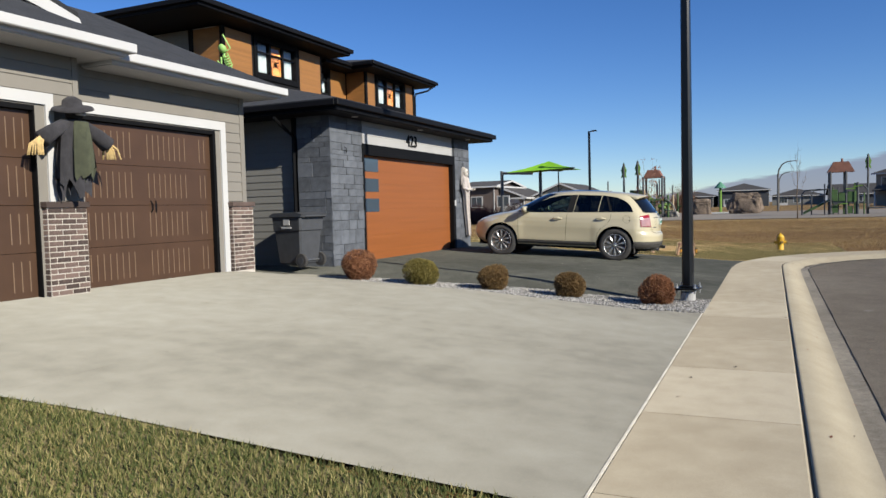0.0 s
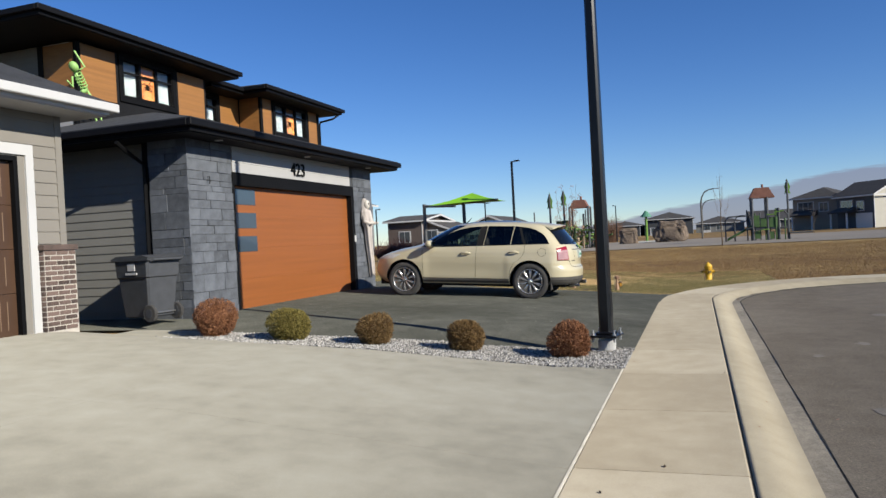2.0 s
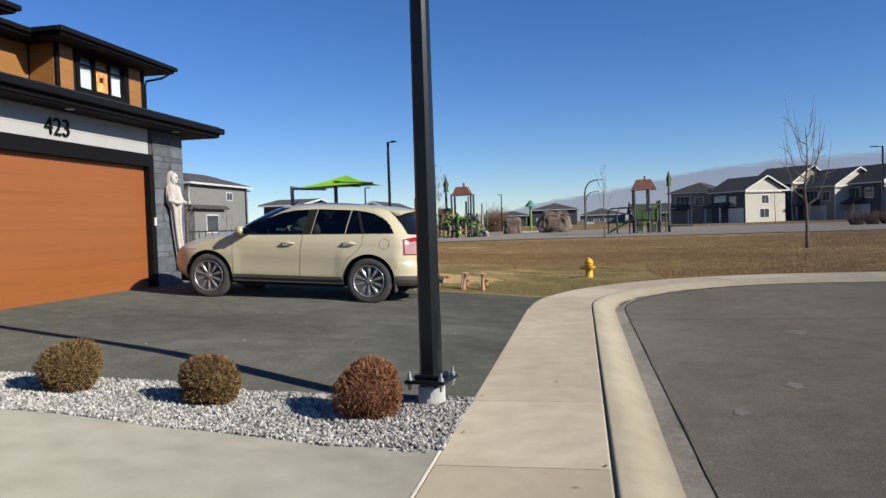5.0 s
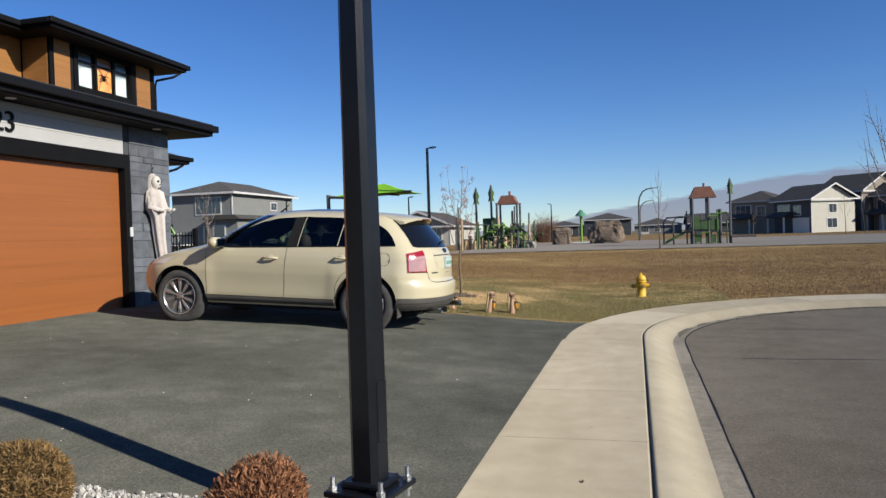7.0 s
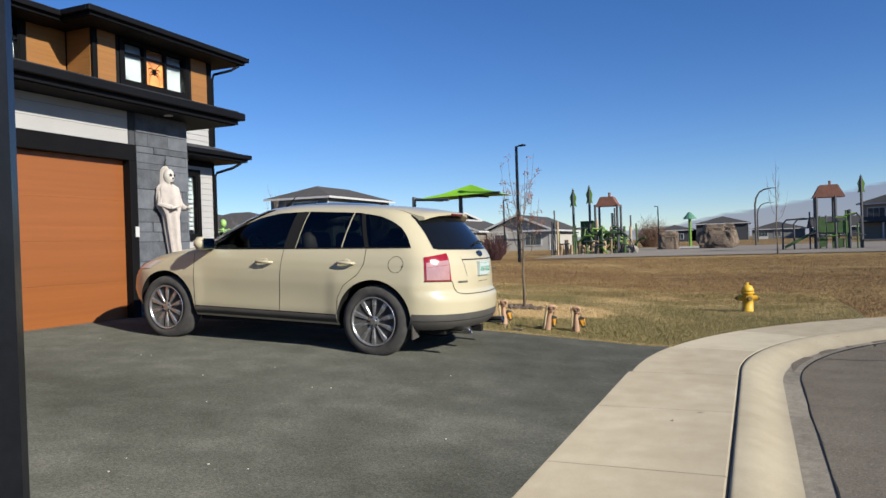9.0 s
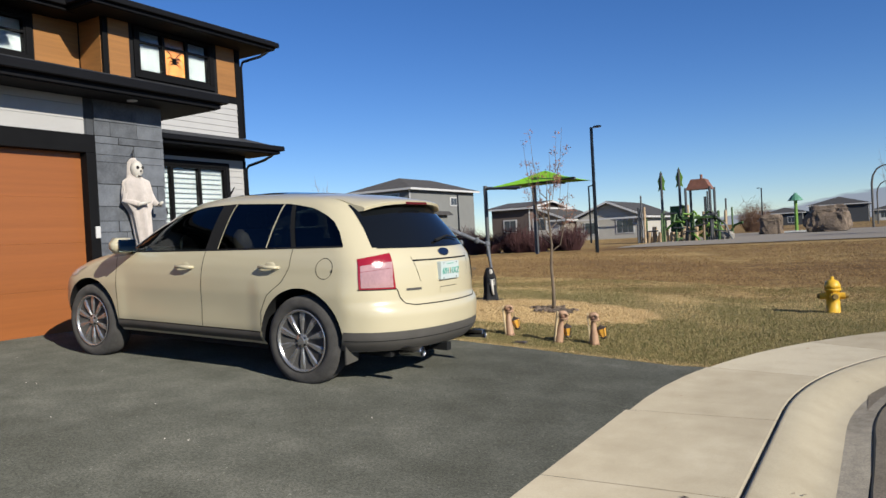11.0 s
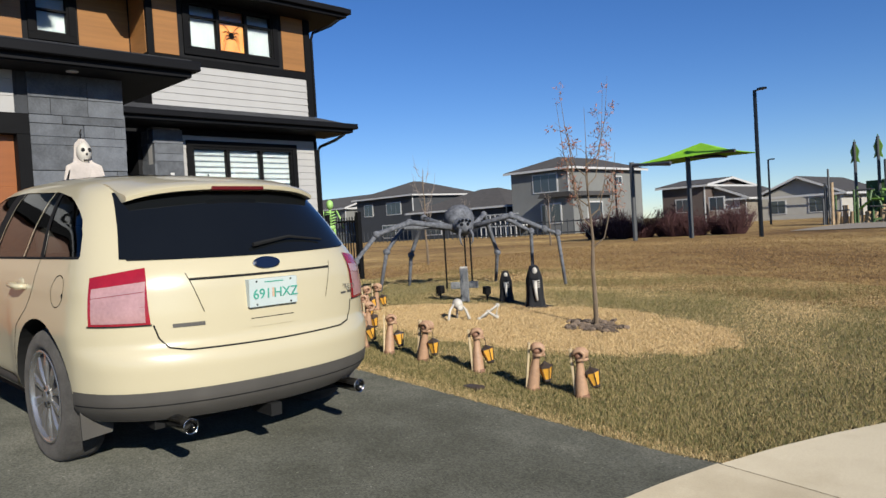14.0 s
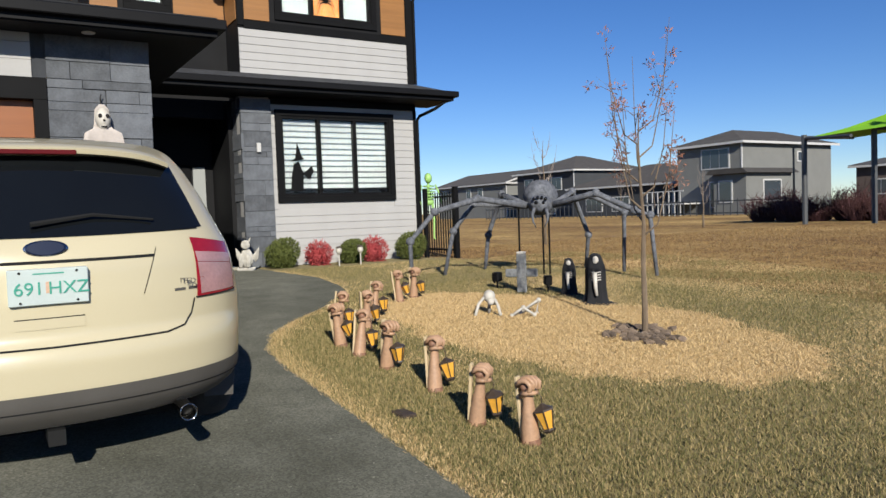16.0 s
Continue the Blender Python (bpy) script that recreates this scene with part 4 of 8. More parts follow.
def seam(name, pts, put, parent, width=0.006, material=None):
    """A thin groove line through points, laid on the body by put(a, b)."""
    v, f = [], []
    P = []
    for (a, b), (c, d) in zip(pts, pts[1:]):
        n = max(2, int(math.hypot(c - a, d - b) / 0.05))
        P += [(a + (c - a) * k / n, b + (d - b) * k / n) for k in range(n)]
    P.append(pts[-1])
    for k, (a, b) in enumerate(P):
        p, q = P[max(0, k - 1)], P[min(len(P) - 1, k + 1)]
        t = Vector((q[0] - p[0], q[1] - p[1])).normalized()
        for s in (-0.5, 0.5):
            v.append(put(a - t.y * s * width, b + t.x * s * width))
    for k in range(len(P) - 1):
        f.append((2 * k, 2 * k + 1, 2 * k + 3, 2 * k + 2))
    return raw(name, v, f, material or M_SEAM, parent, True)


# daylight opening of the flank: lower and upper line
LOW = [(-1.80, 1.165), (-1.28, 1.150), (-0.30, 1.120), (0.60, 1.095), (1.06, 1.100)]
TOP = [(-1.80, 1.19), (-1.765, 1.24), (-1.68, 1.345), (-1.56, 1.425), (-1.40, 1.485), (-1.12, 1.525), (-0.45, 1.535), (-0.05, 1.510), (0.20, 1.455), (0.55, 1.325), (0.85, 1.195), (1.04, 1.108)]
car = thing("car", "cream crossover car with tinted glass parked before the garage", "car", (-4.875, 18.62, 0.262))
car.matrix_basis = pose(-4.885, 18.62, 0.262, 0, -2.95, 180) @ Matrix.Scale(1.015, 4)


def car_body():
    zs = [0.30 + 0.02 * k for k in range(63)] + [1.55, 1.562, 1.574, 1.585, 1.595, 1.604, 1.612, 1.62, 1.627, 1.633, 1.639, 1.644, 1.648, 1.651]
    verts, faces = [], []
    for z in zs:
        a, b, r, rf = car_ends(z)
        half = [rear_pt(90 * k / 22, z) for k in range(23)]
        half += [Vector((x, side_y(x, z), z)) for x in [a + r + (b - rf - a - r) * k / 70 for k in range(1, 70)]]
        half += [front_pt(90 - 90 * k / 16, z) for k in range(17)]
        ring = half + [Vector((p.x, -p.y, p.z)) for p in half[-2:0:-1]]
        verts += ring
    n = len(ring)
    for i in range(len(zs) - 1):
        for k in range(n):
            faces.append((i * n + k, i * n + (k + 1) % n, (i + 1) * n + (k + 1) % n, (i + 1) * n + k))
    faces.append(tuple(range(n))[::-1])
    faces.append(tuple(range((len(zs) - 1) * n, len(zs) * n)))
    tmp = raw("tmp_body", verts, faces, M_PAINT)
    tmp.data.materials.append(M_SEAM)
    bm = bmesh.new()
    bm.from_mesh(tmp.data)
    bmesh.ops.recalc_face_normals(bm, faces=bm.faces)
    bm.to_mesh(tmp.data)
    bm.free()
    cut = bmesh.new()
    for s in (-1, 1):
        for xc in (-WHEEL_X, WHEEL_X):
            lathe(cut, [(0.438, 0.60), (0.438, 1.3)], 44, Matrix.Translation((xc, 0, 0.375)) @ Euler((radians(-90 * s), 0, 0)).to_matrix().to_4x4())
    xs = [1.04 - 2.84 * k / 40 for k in range(41)]
    prism(cut, [(x, itp(x, LOW)) for x in xs] + [(x, itp(x, TOP)) for x in xs[::-1][1:-1]], "y", -1.2, 1.2)
    bmesh.ops.recalc_face_normals(cut, faces=cut.faces)
    knife = part("tmp_knife", cut, M_PAINT)
    knife.data.materials.append(M_SEAM)
    knife.data.polygons.foreach_set("material_index", [1] * len(knife.data.polygons))
    md = tmp.modifiers.new("cut", "BOOLEAN")
    md.operation, md.solver, md.object = "DIFFERENCE", "EXACT", knife
    me = bpy.data.meshes.new_from_object(tmp.evaluated_get(bpy.context.evaluated_depsgraph_get()))
    bpy.data.objects.remove(tmp)
    bpy.data.objects.remove(knife)
    me.name = "body"
    me.polygons.foreach_set("use_smooth", [True] * len(me.polygons))
    me.set_sharp_from_angle(angle=radians(40))
    ob = new("body", me)
    ob.parent = car
    return ob


body = car_body()
part("underbody", boxes((-2.1, 2.1, -0.62, 0.62, 0.24, 0.5), (-0.95, 0.95, -0.84, 0.84, 0.25, 0.32)), M_SEAM, car)
for s in (1, -1):
    def on_side(x, z, s=s, off=0.0015):
        return Vector((x, s * (side_y(x, z) + off), z + off * 0.3))

    def pane(name, lo0, lo1, hi0, hi1, material, label, s=s):
        def f(u, v):
            x = (lo0 + (lo1 - lo0) * u) * (1 - v) + (hi0 + (hi1 - hi0) * u) * v
            z = itp(x, LOW) * (1 - v) + max(itp(x, TOP), itp(x, LOW) + 0.004) * v
            return Vector((x, s * (side_y(x, z) - 0.006), z))
        ob = sheet(name, 14, 8, f, material, car, label)
        ob.visible_shadow = False
    pane("window", 1.04, -0.24, 1.04, -0.30, M_DOORGLASS, "green tinted front door window")
    pane("window", -0.40, -0.98, -0.46, -1.04, M_TINT, "dark rear door window")
    pane("window", -0.99, -1.27, -1.05, -1.14, M_TINT, "dark rear door window")
    pane("window", -1.31, -1.80, -1.18, -1.80, M_TINT, "dark quarter window")

    def post(lo0, lo1, hi0, hi1, material, s=s, off=-0.002):
        def f(u, v):
            x = (lo0 + (lo1 - lo0) * u) * (1 - v) + (hi0 + (hi1 - hi0) * u) * v
            z = itp(x, LOW) * (1 - v) + itp(x, TOP) * v
            return Vector((x, s * (side_y(x, z) + off), z))
        sheet("pillar", 2, 8, f, material, car)
    post(-0.24, -0.395, -0.30, -0.455, M_SEAM)
    post(-0.395, -0.405, -0.455, -0.465, M_PAINT, off=0.0)
    post(-0.978, -0.992, -1.038, -1.052, M_PAINT, off=0.0)
    post(-1.265, -1.315, -1.135, -1.185, M_SEAM)
    post(0.74, 0.76, 0.72, 0.74, M_SEAM)
    seam("window_strip", [(1.06, 1.094), (0.60, 1.089), (-0.30, 1.114), (-1.28, 1.144), (-1.80, 1.160)], on_side, car, 0.014)
    seam("door_seam", [(0.99, 1.085), (0.97, 0.80), (0.955, 0.42)], on_side, car)
    seam("door_seam", [(-0.255, 1.11), (-0.235, 0.80), (-0.225, 0.42)], on_side, car)
    seam("door_seam", [(-1.29, 1.14), (-1.29, 0.98), (-1.22, 0.86), (-1.06, 0.74), (-0.985, 0.60), (-0.975, 0.42)], on_side, car)
    sheet("cladding", 24, 3, lambda u, v, s=s: Vector((0.965 - 1.93 * u, s * (side_y(0.965 - 1.93 * u, 0.325 + 0.085 * v) + 0.014 * math.sin(math.pi * (0.15 + 0.7 * v))), 0.325 + 0.085 * v)), M_CLAD, car, "dark rocker strip")
    seam("rocker_groove", [(0.965, 0.414), (-0.965, 0.414)], lambda a, b, s=s: Vector((a, s * (side_y(a, b) + 0.006), b)), car, 0.012)
    for xa in (-0.02, -1.07):
        zc = 0.955 - 0.02 * xa
        yc = side_y(xa, zc)
        ball(bm_ := bmesh.new(), (xa, s * (yc - 0.012), zc + 0.005), 0.058, 14, 8, (1.25, 0.30, 0.75))
        part("handle_cup", bm_, M_PAINT, car, smooth=True)
        h = part("door_handle", tube(bmesh.new(), [(xa - 0.105, s * (yc - 0.01), zc), (xa - 0.085, s * (yc + 0.036), zc + 0.004), (xa, s * (yc + 0.044), zc + 0.005), (xa + 0.085, s * (yc + 0.036), zc + 0.004), (xa + 0.105, s * (yc - 0.01), zc)], 0.016, n=8), M_PAINT, car, smooth=True)
    mb = bmesh.new()
    box(mb, 0.70, 0.86, s * 1.03 - 0.12, s * 1.03 + 0.12, 1.075, 1.225, bev=0.05)
    mir = part("mirror", mb, M_PAINT, car, "door mirror", True)
    part("mirror_glass", boxes((0.692, 0.700, s * 1.03 - 0.095, s * 1.03 + 0.095, 1.09, 1.21), bev=0.003), mat("mirror_silver", (0.45, 0.55, 0.55), 0.05, 1.0, 0.05, 4, 0) if s > 0 else bpy.data.materials["mirror_silver"], mir)
    part("mirror_arm", boxes((0.72, 0.84, min(s * 0.86, s * 0.95), max(s * 0.86, s * 0.95), 1.07, 1.12), bev=0.008), M_SEAM, mir)

    def lamp(t0, t1, z0, z1, sl, s=s, off=0.008):
        return lambda u, v: rear_pt(s * (t0 + (t1 - t0) * u + sl * v * (1 - u)), z0 + (z1 - z0) * v - 0.045 * u * v, off)
    tl = sheet("tail_lamp", 16, 12, lamp(rear_th(0.655, 0.82), 71, 0.815, 1.105, 2.0), M_RED, car, "red and clear tail lamp")
    sheet("lamp_edge", 16, 2, lambda u, v, s=s: rear_pt(s * (rear_th(0.65, 0.82) + (72 - rear_th(0.65, 0.82)) * u), 0.808 + 0.008 * v, 0.007), M_SEAM, tl)
    t0 = rear_th(0.675, 0.82)
    for z0, z1 in ((0.826, 0.905), (0.908, 0.982), (0.985, 1.035)):
        sheet("lens", 8, 3, lambda u, v, s=s, z0=z0, z1=z1: rear_pt(s * (t0 + (69 - t0) * u), (z0 + (z1 - z0) * v) * (1 - 0.03 * u * (z0 > 0.9)), 0.012), M_LENS, tl, "pale ribbed lens")
    sheet("head_lamp", 8, 4, lambda u, v, s=s: front_pt(s * (46 + 34 * u), 0.80 + 0.10 * v + 0.03 * u, 0.006), mat("head_lamp_lens", (0.55, 0.55, 0.52), 0.1, 0, 0.1, 20, 0, coat=1) if s > 0 else bpy.data.materials["head_lamp_lens"], car)
    ex = part("exhaust", lathe(bmesh.new(), [(0.038, -0.20), (0.040, 0.0), (0.042, 0.01), (0.038, 0.012), (0.035, 0.0), (0.033, -0.10)], 18, Matrix.Translation((-2.36, s * 0.55, 0.295)) @ Euler((0, radians(-88), 0)).to_matrix().to_4x4()), M_CHROME, car, "chrome exhaust tip", True)
    part("exhaust_core", tube(bmesh.new(), [(-2.15, s * 0.55, 0.30), (-2.30, s * 0.55, 0.297)], 0.0325, n=12), M_SEAM, ex)
    bm = bmesh.new()
    prism(bm, [(s * 0.70, 0.46), (s * 0.915, 0.46), (s * 0.905, 0.20), (s * 0.75, 0.215)][::s], "x", -1.862, -1.848)
    bmesh.ops.recalc_face_normals(bm, faces=bm.faces)
    part("mud_flap", bm, M_CLAD, car)
    for xc in (-WHEEL_X, WHEEL_X):
        wh = thing("wheel", "", "")
        wh.parent = car
        wh.matrix_basis = pose(xc, s * 0.952, 0.368, -90 * s, 0, 0) @ Matrix.Diagonal((1.04, 1.04, 1, 1))
        part("tyre", lathe(bmesh.new(), [(0.24, -0.23), (0.32, -0.235), (0.355, -0.215), (0.368, -0.17), (0.368, -0.06), (0.354, -0.022), (0.33, -0.004), (0.30, 0.002), (0.265, -0.004), (0.252, -0.03)], 48), M_RUBBER, wh, smooth=True)
        part("rim", lathe(bmesh.new(), [(0.235, -0.11), (0.257, -0.012), (0.248, -0.002), (0.236, -0.012), (0.226, -0.10)], 40), M_ALLOY, wh, "alloy rim", True)
        part("brake_disc", lathe(bmesh.new(), [(0.24, -0.135), (0.24, -0.12), (0.10, -0.118)], 24), M_SEAM, wh)
        for k in range(10):
            sp = bmesh.new()
            rows = []
            for r, w, z in ((0.045, 0.014, -0.030), (0.10, 0.018, -0.020), (0.17, 0.026, -0.016), (0.238, 0.036, -0.024)):
                rows.append([sp.verts.new((r, y, zz)) for y, zz in ((-w, z - 0.012), (-w * 0.55, z), (w * 0.55, z), (w, z - 0.012), (w * 0.8, z - 0.05), (-w * 0.8, z - 0.05))])
            for p, q in zip(rows, rows[1:]):
                for j in range(6):
                    sp.faces.new((p[j], p[(j + 1) % 6], q[(j + 1) % 6], q[j]))
            bmesh.ops.recalc_face_normals(sp, faces=sp.faces)
            bmesh.ops.transform(sp, matrix=pose(0, 0, 0, 0, 0, 36 * k + 18), verts=sp.verts)
            part("spoke", sp, M_ALLOY, wh)
        part("hub_cap", lathe(bmesh.new(), [(0.062, -0.06), (0.060, -0.022), (0.034, -0.014), (0.030, -0.010)], 18), M_ALLOY, wh)
        for k in range(5):
            part("wheel_nut", lathe(bmesh.new(), [(0.009, -0.03), (0.009, -0.012)], 6, Matrix.Translation((0.046 * math.cos(k * 1.2566), 0.046 * math.sin(k * 1.2566), 0))), M_SEAM, wh)
# seats seen through the glass
for y in (-0.38, 0.38):
    part("seat_back", boxes((-0.42, -0.26, y - 0.24, y + 0.24, 1.06, 1.30), bev=0.05), M_SEAT, car, smooth=True)
    part("headrest", boxes((-0.43, -0.33, y - 0.13, y + 0.13, 1.315, 1.46), bev=0.04), M_SEAT, car, smooth=True)
    part("headrest", boxes((-1.43, -1.34, y - 0.13, y + 0.13, 1.225, 1.36), bev=0.035), M_SEAT, car, smooth=True)
part("rear_bench", boxes((-1.42, -1.28, -0.62, 0.62, 1.05, 1.22), bev=0.04), M_SEAT, car, smooth=True)
part("dashboard", boxes((0.72, 0.95, -0.66, 0.66, 1.04, 1.125), bev=0.02), M_SEAM, car)
part("steering_wheel", tube(bmesh.new(), [(0.50 + 0.06 * math.sin(k * 0.3927), 0.38 + 0.17 * math.cos(k * 0.3927), 1.10 + 0.15 * math.sin(k * 0.3927)) for k in range(17)], 0.014, n=6), M_SEAM, car)
# rear: glass, spoiler, plate, lower valance
rg_ = sheet("rear_glass", 36, 14, lambda u, v: rear_pt((2 * u - 1) * rear_th(0.725 - 0.115 * v, 1.15 + 0.355 * v), 1.150 + 0.355 * v + 0.012 * (1 - v) * (1 - (2 * u - 1) ** 2) * -1, 0.005), mat("black_rear_glass", (0.006, 0.007, 0.008), 0.03, 0, 0.1, 2, 0, spec=0.4), car, "dark tinted rear window")
sv, sf = [], []
SPN = 25
for i in range(SPN):
    y = -0.61 + 1.22 * i / (SPN - 1)
    b = 0.13 * abs(y / 0.61) ** 3
    zr = roof_z(-1.40, y)
    zt = 1.556 - 0.10 * y * y - 0.03 * abs(y / 0.61) ** 6
    for px_, z_ in ((-1.40, zr + 0.002), (-1.60, (0.6 * zr + 0.4 * zt) + 0.012), (-1.80 + 0.5 * b, zt + 0.02), (-1.955 + b, zt), (-1.975 + b, zt - 0.012), (-1.97 + b, zt - 0.035), (-1.86 + b, zt - 0.045), (-1.55, zr - 0.09)):
        sv.append((px_, y, z_))
for i in range(SPN - 1):
    for k in range(8):
        sf.append((i * 8 + k, i * 8 + (k + 1) % 8, (i + 1) * 8 + (k + 1) % 8, (i + 1) * 8 + k))
sf += [tuple(range(8)), tuple(range(SPN * 8 - 1, SPN * 8 - 9, -1))]
spoil = raw("spoiler", sv, sf, M_PAINT, car, True)
spoil.data.set_sharp_from_angle(angle=radians(50))
part("brake_lamp", boxes((-1.978, -1.95, -0.17, 0.17, 1.512, 1.535), bev=0.004), mat("dark_red_lens", (0.10, 0.008, 0.010), 0.2, 0, 0.1, 20, 0), car, "high brake lamp strip")
wp = part("wiper", tube(bmesh.new(), [rear_pt(rear_th(0.05, 1.19), 1.19, 0.03), rear_pt(rear_th(-0.2, 1.22), 1.225, 0.03), rear_pt(rear_th(-0.46, 1.21), 1.195, 0.025)], 0.013, 0.006, 6), M_SEAM, car)
sheet("roof_glass", 16, 12, lambda u, v: Vector((-1.10 + 1.25 * u, -0.44 + 0.88 * v, roof_z(-1.10 + 1.25 * u, -0.44 + 0.88 * v) + 0.004)), bpy.data.materials["black_rear_glass"], car, "dark glass roof panel")
part("aerial", tube(bmesh.new(), [(0.18, 0.25, 1.60), (0.10, 0.25, 1.66), (0.05, 0.25, 1.72)], 0.014, 0.005, 6), M_SEAM, car)


def on_rear(y, z, off=0.0025):
    return rear_pt(rear_th(y, z), z, off)


seam("tailgate_groove", [(0.46, 1.035), (-0.46, 1.035)], on_rear, car, 0.013)
seam("tailgate_seam", [(0.645, 0.81), (0.625, 0.74), (0.585, 0.69), (0.50, 0.672), (0.0, 0.668), (-0.50, 0.672), (-0.585, 0.69), (-0.625, 0.74), (-0.645, 0.81)], on_rear, car, 0.008)
seam("tailgate_seam", [(0.70, 1.145), (0.0, 1.142), (-0.70, 1.145)], on_rear, car, 0.008)
for s in (1, -1):
    seam("recess_edge", [(s * 0.47, 1.07), (s * 0.44, 0.98), (s * 0.40, 0.86)], on_rear, car, 0.004)
sheet("handle_recess", 6, 2, lambda u, v: on_rear(-0.14 + 0.28 * u, 0.745 + 0.045 * v, 0.003), M_PAINT, car)
seam("handle_slot", [(0.14, 0.79), (-0.14, 0.79)], on_rear, car, 0.010)
sheet("valance", 60, 4, lambda u, v: rear_pt(-90 + 180 * u, 0.302 + 0.168 * v, 0.010 * math.sin(math.pi * (0.1 + 0.85 * v))), M_CLAD, car, "grey lower bumper")
seam("valance_line", [(-88.0, 0.395), (88.0, 0.395)], lambda a, b: rear_pt(a, b, 0.013), car, 0.006)
plate = part("licence_plate", boxes((-2.318, -2.27, -0.155, 0.155, 0.855, 1.01), bev=0.003), mat("plate_white", (0.46, 0.52, 0.50), 0.4, 0, 0.04, 9, 0), car, "white licence plate with green characters")
M_GREEN_INK = mat("plate_green_ink", (0.05, 0.30, 0.22), 0.5, 0, 0.05, 5, 0)
lettering("plate_text", "691", 0.078, pose(-2.320, 0.077, 0.925, 90, 0, -90), M_GREEN_INK, plate, 0.002)
lettering("plate_text", "HXZ", 0.078, pose(-2.320, -0.077, 0.925, 90, 0, -90), M_GREEN_INK, plate, 0.002)
part("plate_mark", boxes((-2.3195, -2.318, -0.006, 0.012, 0.905, 0.955)), mat("plate_orange", (0.55, 0.36, 0.25), 0.5, 0, 0.1, 9, 0), plate)
part("plate_line", boxes((-2.3195, -2.318, -0.06, 0.06, 0.988, 0.994)), M_GREEN_INK, plate)
for y in (-0.11, 0.11):
    for z in (0.868, 0.997):
        part("plate_screw", lathe(bmesh.new(), [(0.006, 0), (0.005, 0.003)], 8, Matrix.Translation((-2.318, y, z)) @ Euler((0, radians(-90), 0)).to_matrix().to_4x4()), M_SEAM, plate)
bx0 = rear_pt(0, 1.09).x
for r0, dep, ma, nm in ((0.088, 0.006, M_CHROME, "badge_rim"), (0.080, 0.010, mat("badge_blue", (0.006, 0.012, 0.035), 0.25, 0, 0.05, 4, 0, spec=0.4), "badge")):
    eb = bmesh.new()
    lathe(eb, [(r0, -0.01), (r0, dep), (r0 * 0.9, dep + 0.003)], 28, Matrix.Translation((bx0, 0, 1.092)) @ Euler((0, radians(-72), 0)).to_matrix().to_4x4() @ Matrix.Diagonal((0.42, 1.0, 1, 1)))
    part(nm, eb, ma, car, "dark blue oval badge with a bright rim" if nm == "badge" else "")
for y0, y1, z, h in ((0.40, 0.56, 0.80, 0.020), (-0.66, -0.615, 0.862, 0.012), (-0.60, -0.545, 0.862, 0.012)):
    sheet("badge_bar", 4, 1, lambda u, v, y0=y0, y1=y1, z=z, h=h: on_rear(y0 + (y1 - y0) * u, z + h * (v - 0.5), 0.004), M_CLAD, car)
_t = rear_pt(rear_th(-0.585, 0.90), 0.90, 0.004)
lettering("trim_text", "LIMITED", 0.036, pose(_t.x, _t.y, _t.z, 90, 0, -90 - 29), M_CLAD, car, 0.002)
part("hitch", boxes((-2.30, -2.1, -0.035, 0.035, 0.22, 0.29)), M_SEAM, car)
seam("fuel_flap", [(-1.66 + 0.085 * math.cos(k * 0.2618), 0.98 + 0.085 * math.sin(k * 0.2618)) for k in range(25)], lambda a, b: Vector((a, side_y(a, b) + 0.0015, b)), car, 0.005)
part("flap_pull", tube(bmesh.new(), [(-1.735, side_y(-1.735, 0.96), 0.95), (-1.74, side_y(-1.74, 0.98) + 0.003, 0.97)], 0.006, n=6), M_SEAM, car)
sheet("windscreen", 24, 8, lambda u, v: front_pt(-64 + 128 * u, 1.175 + 0.375 * v, 0.004), bpy.data.materials["black_rear_glass"], car, "dark windscreen")

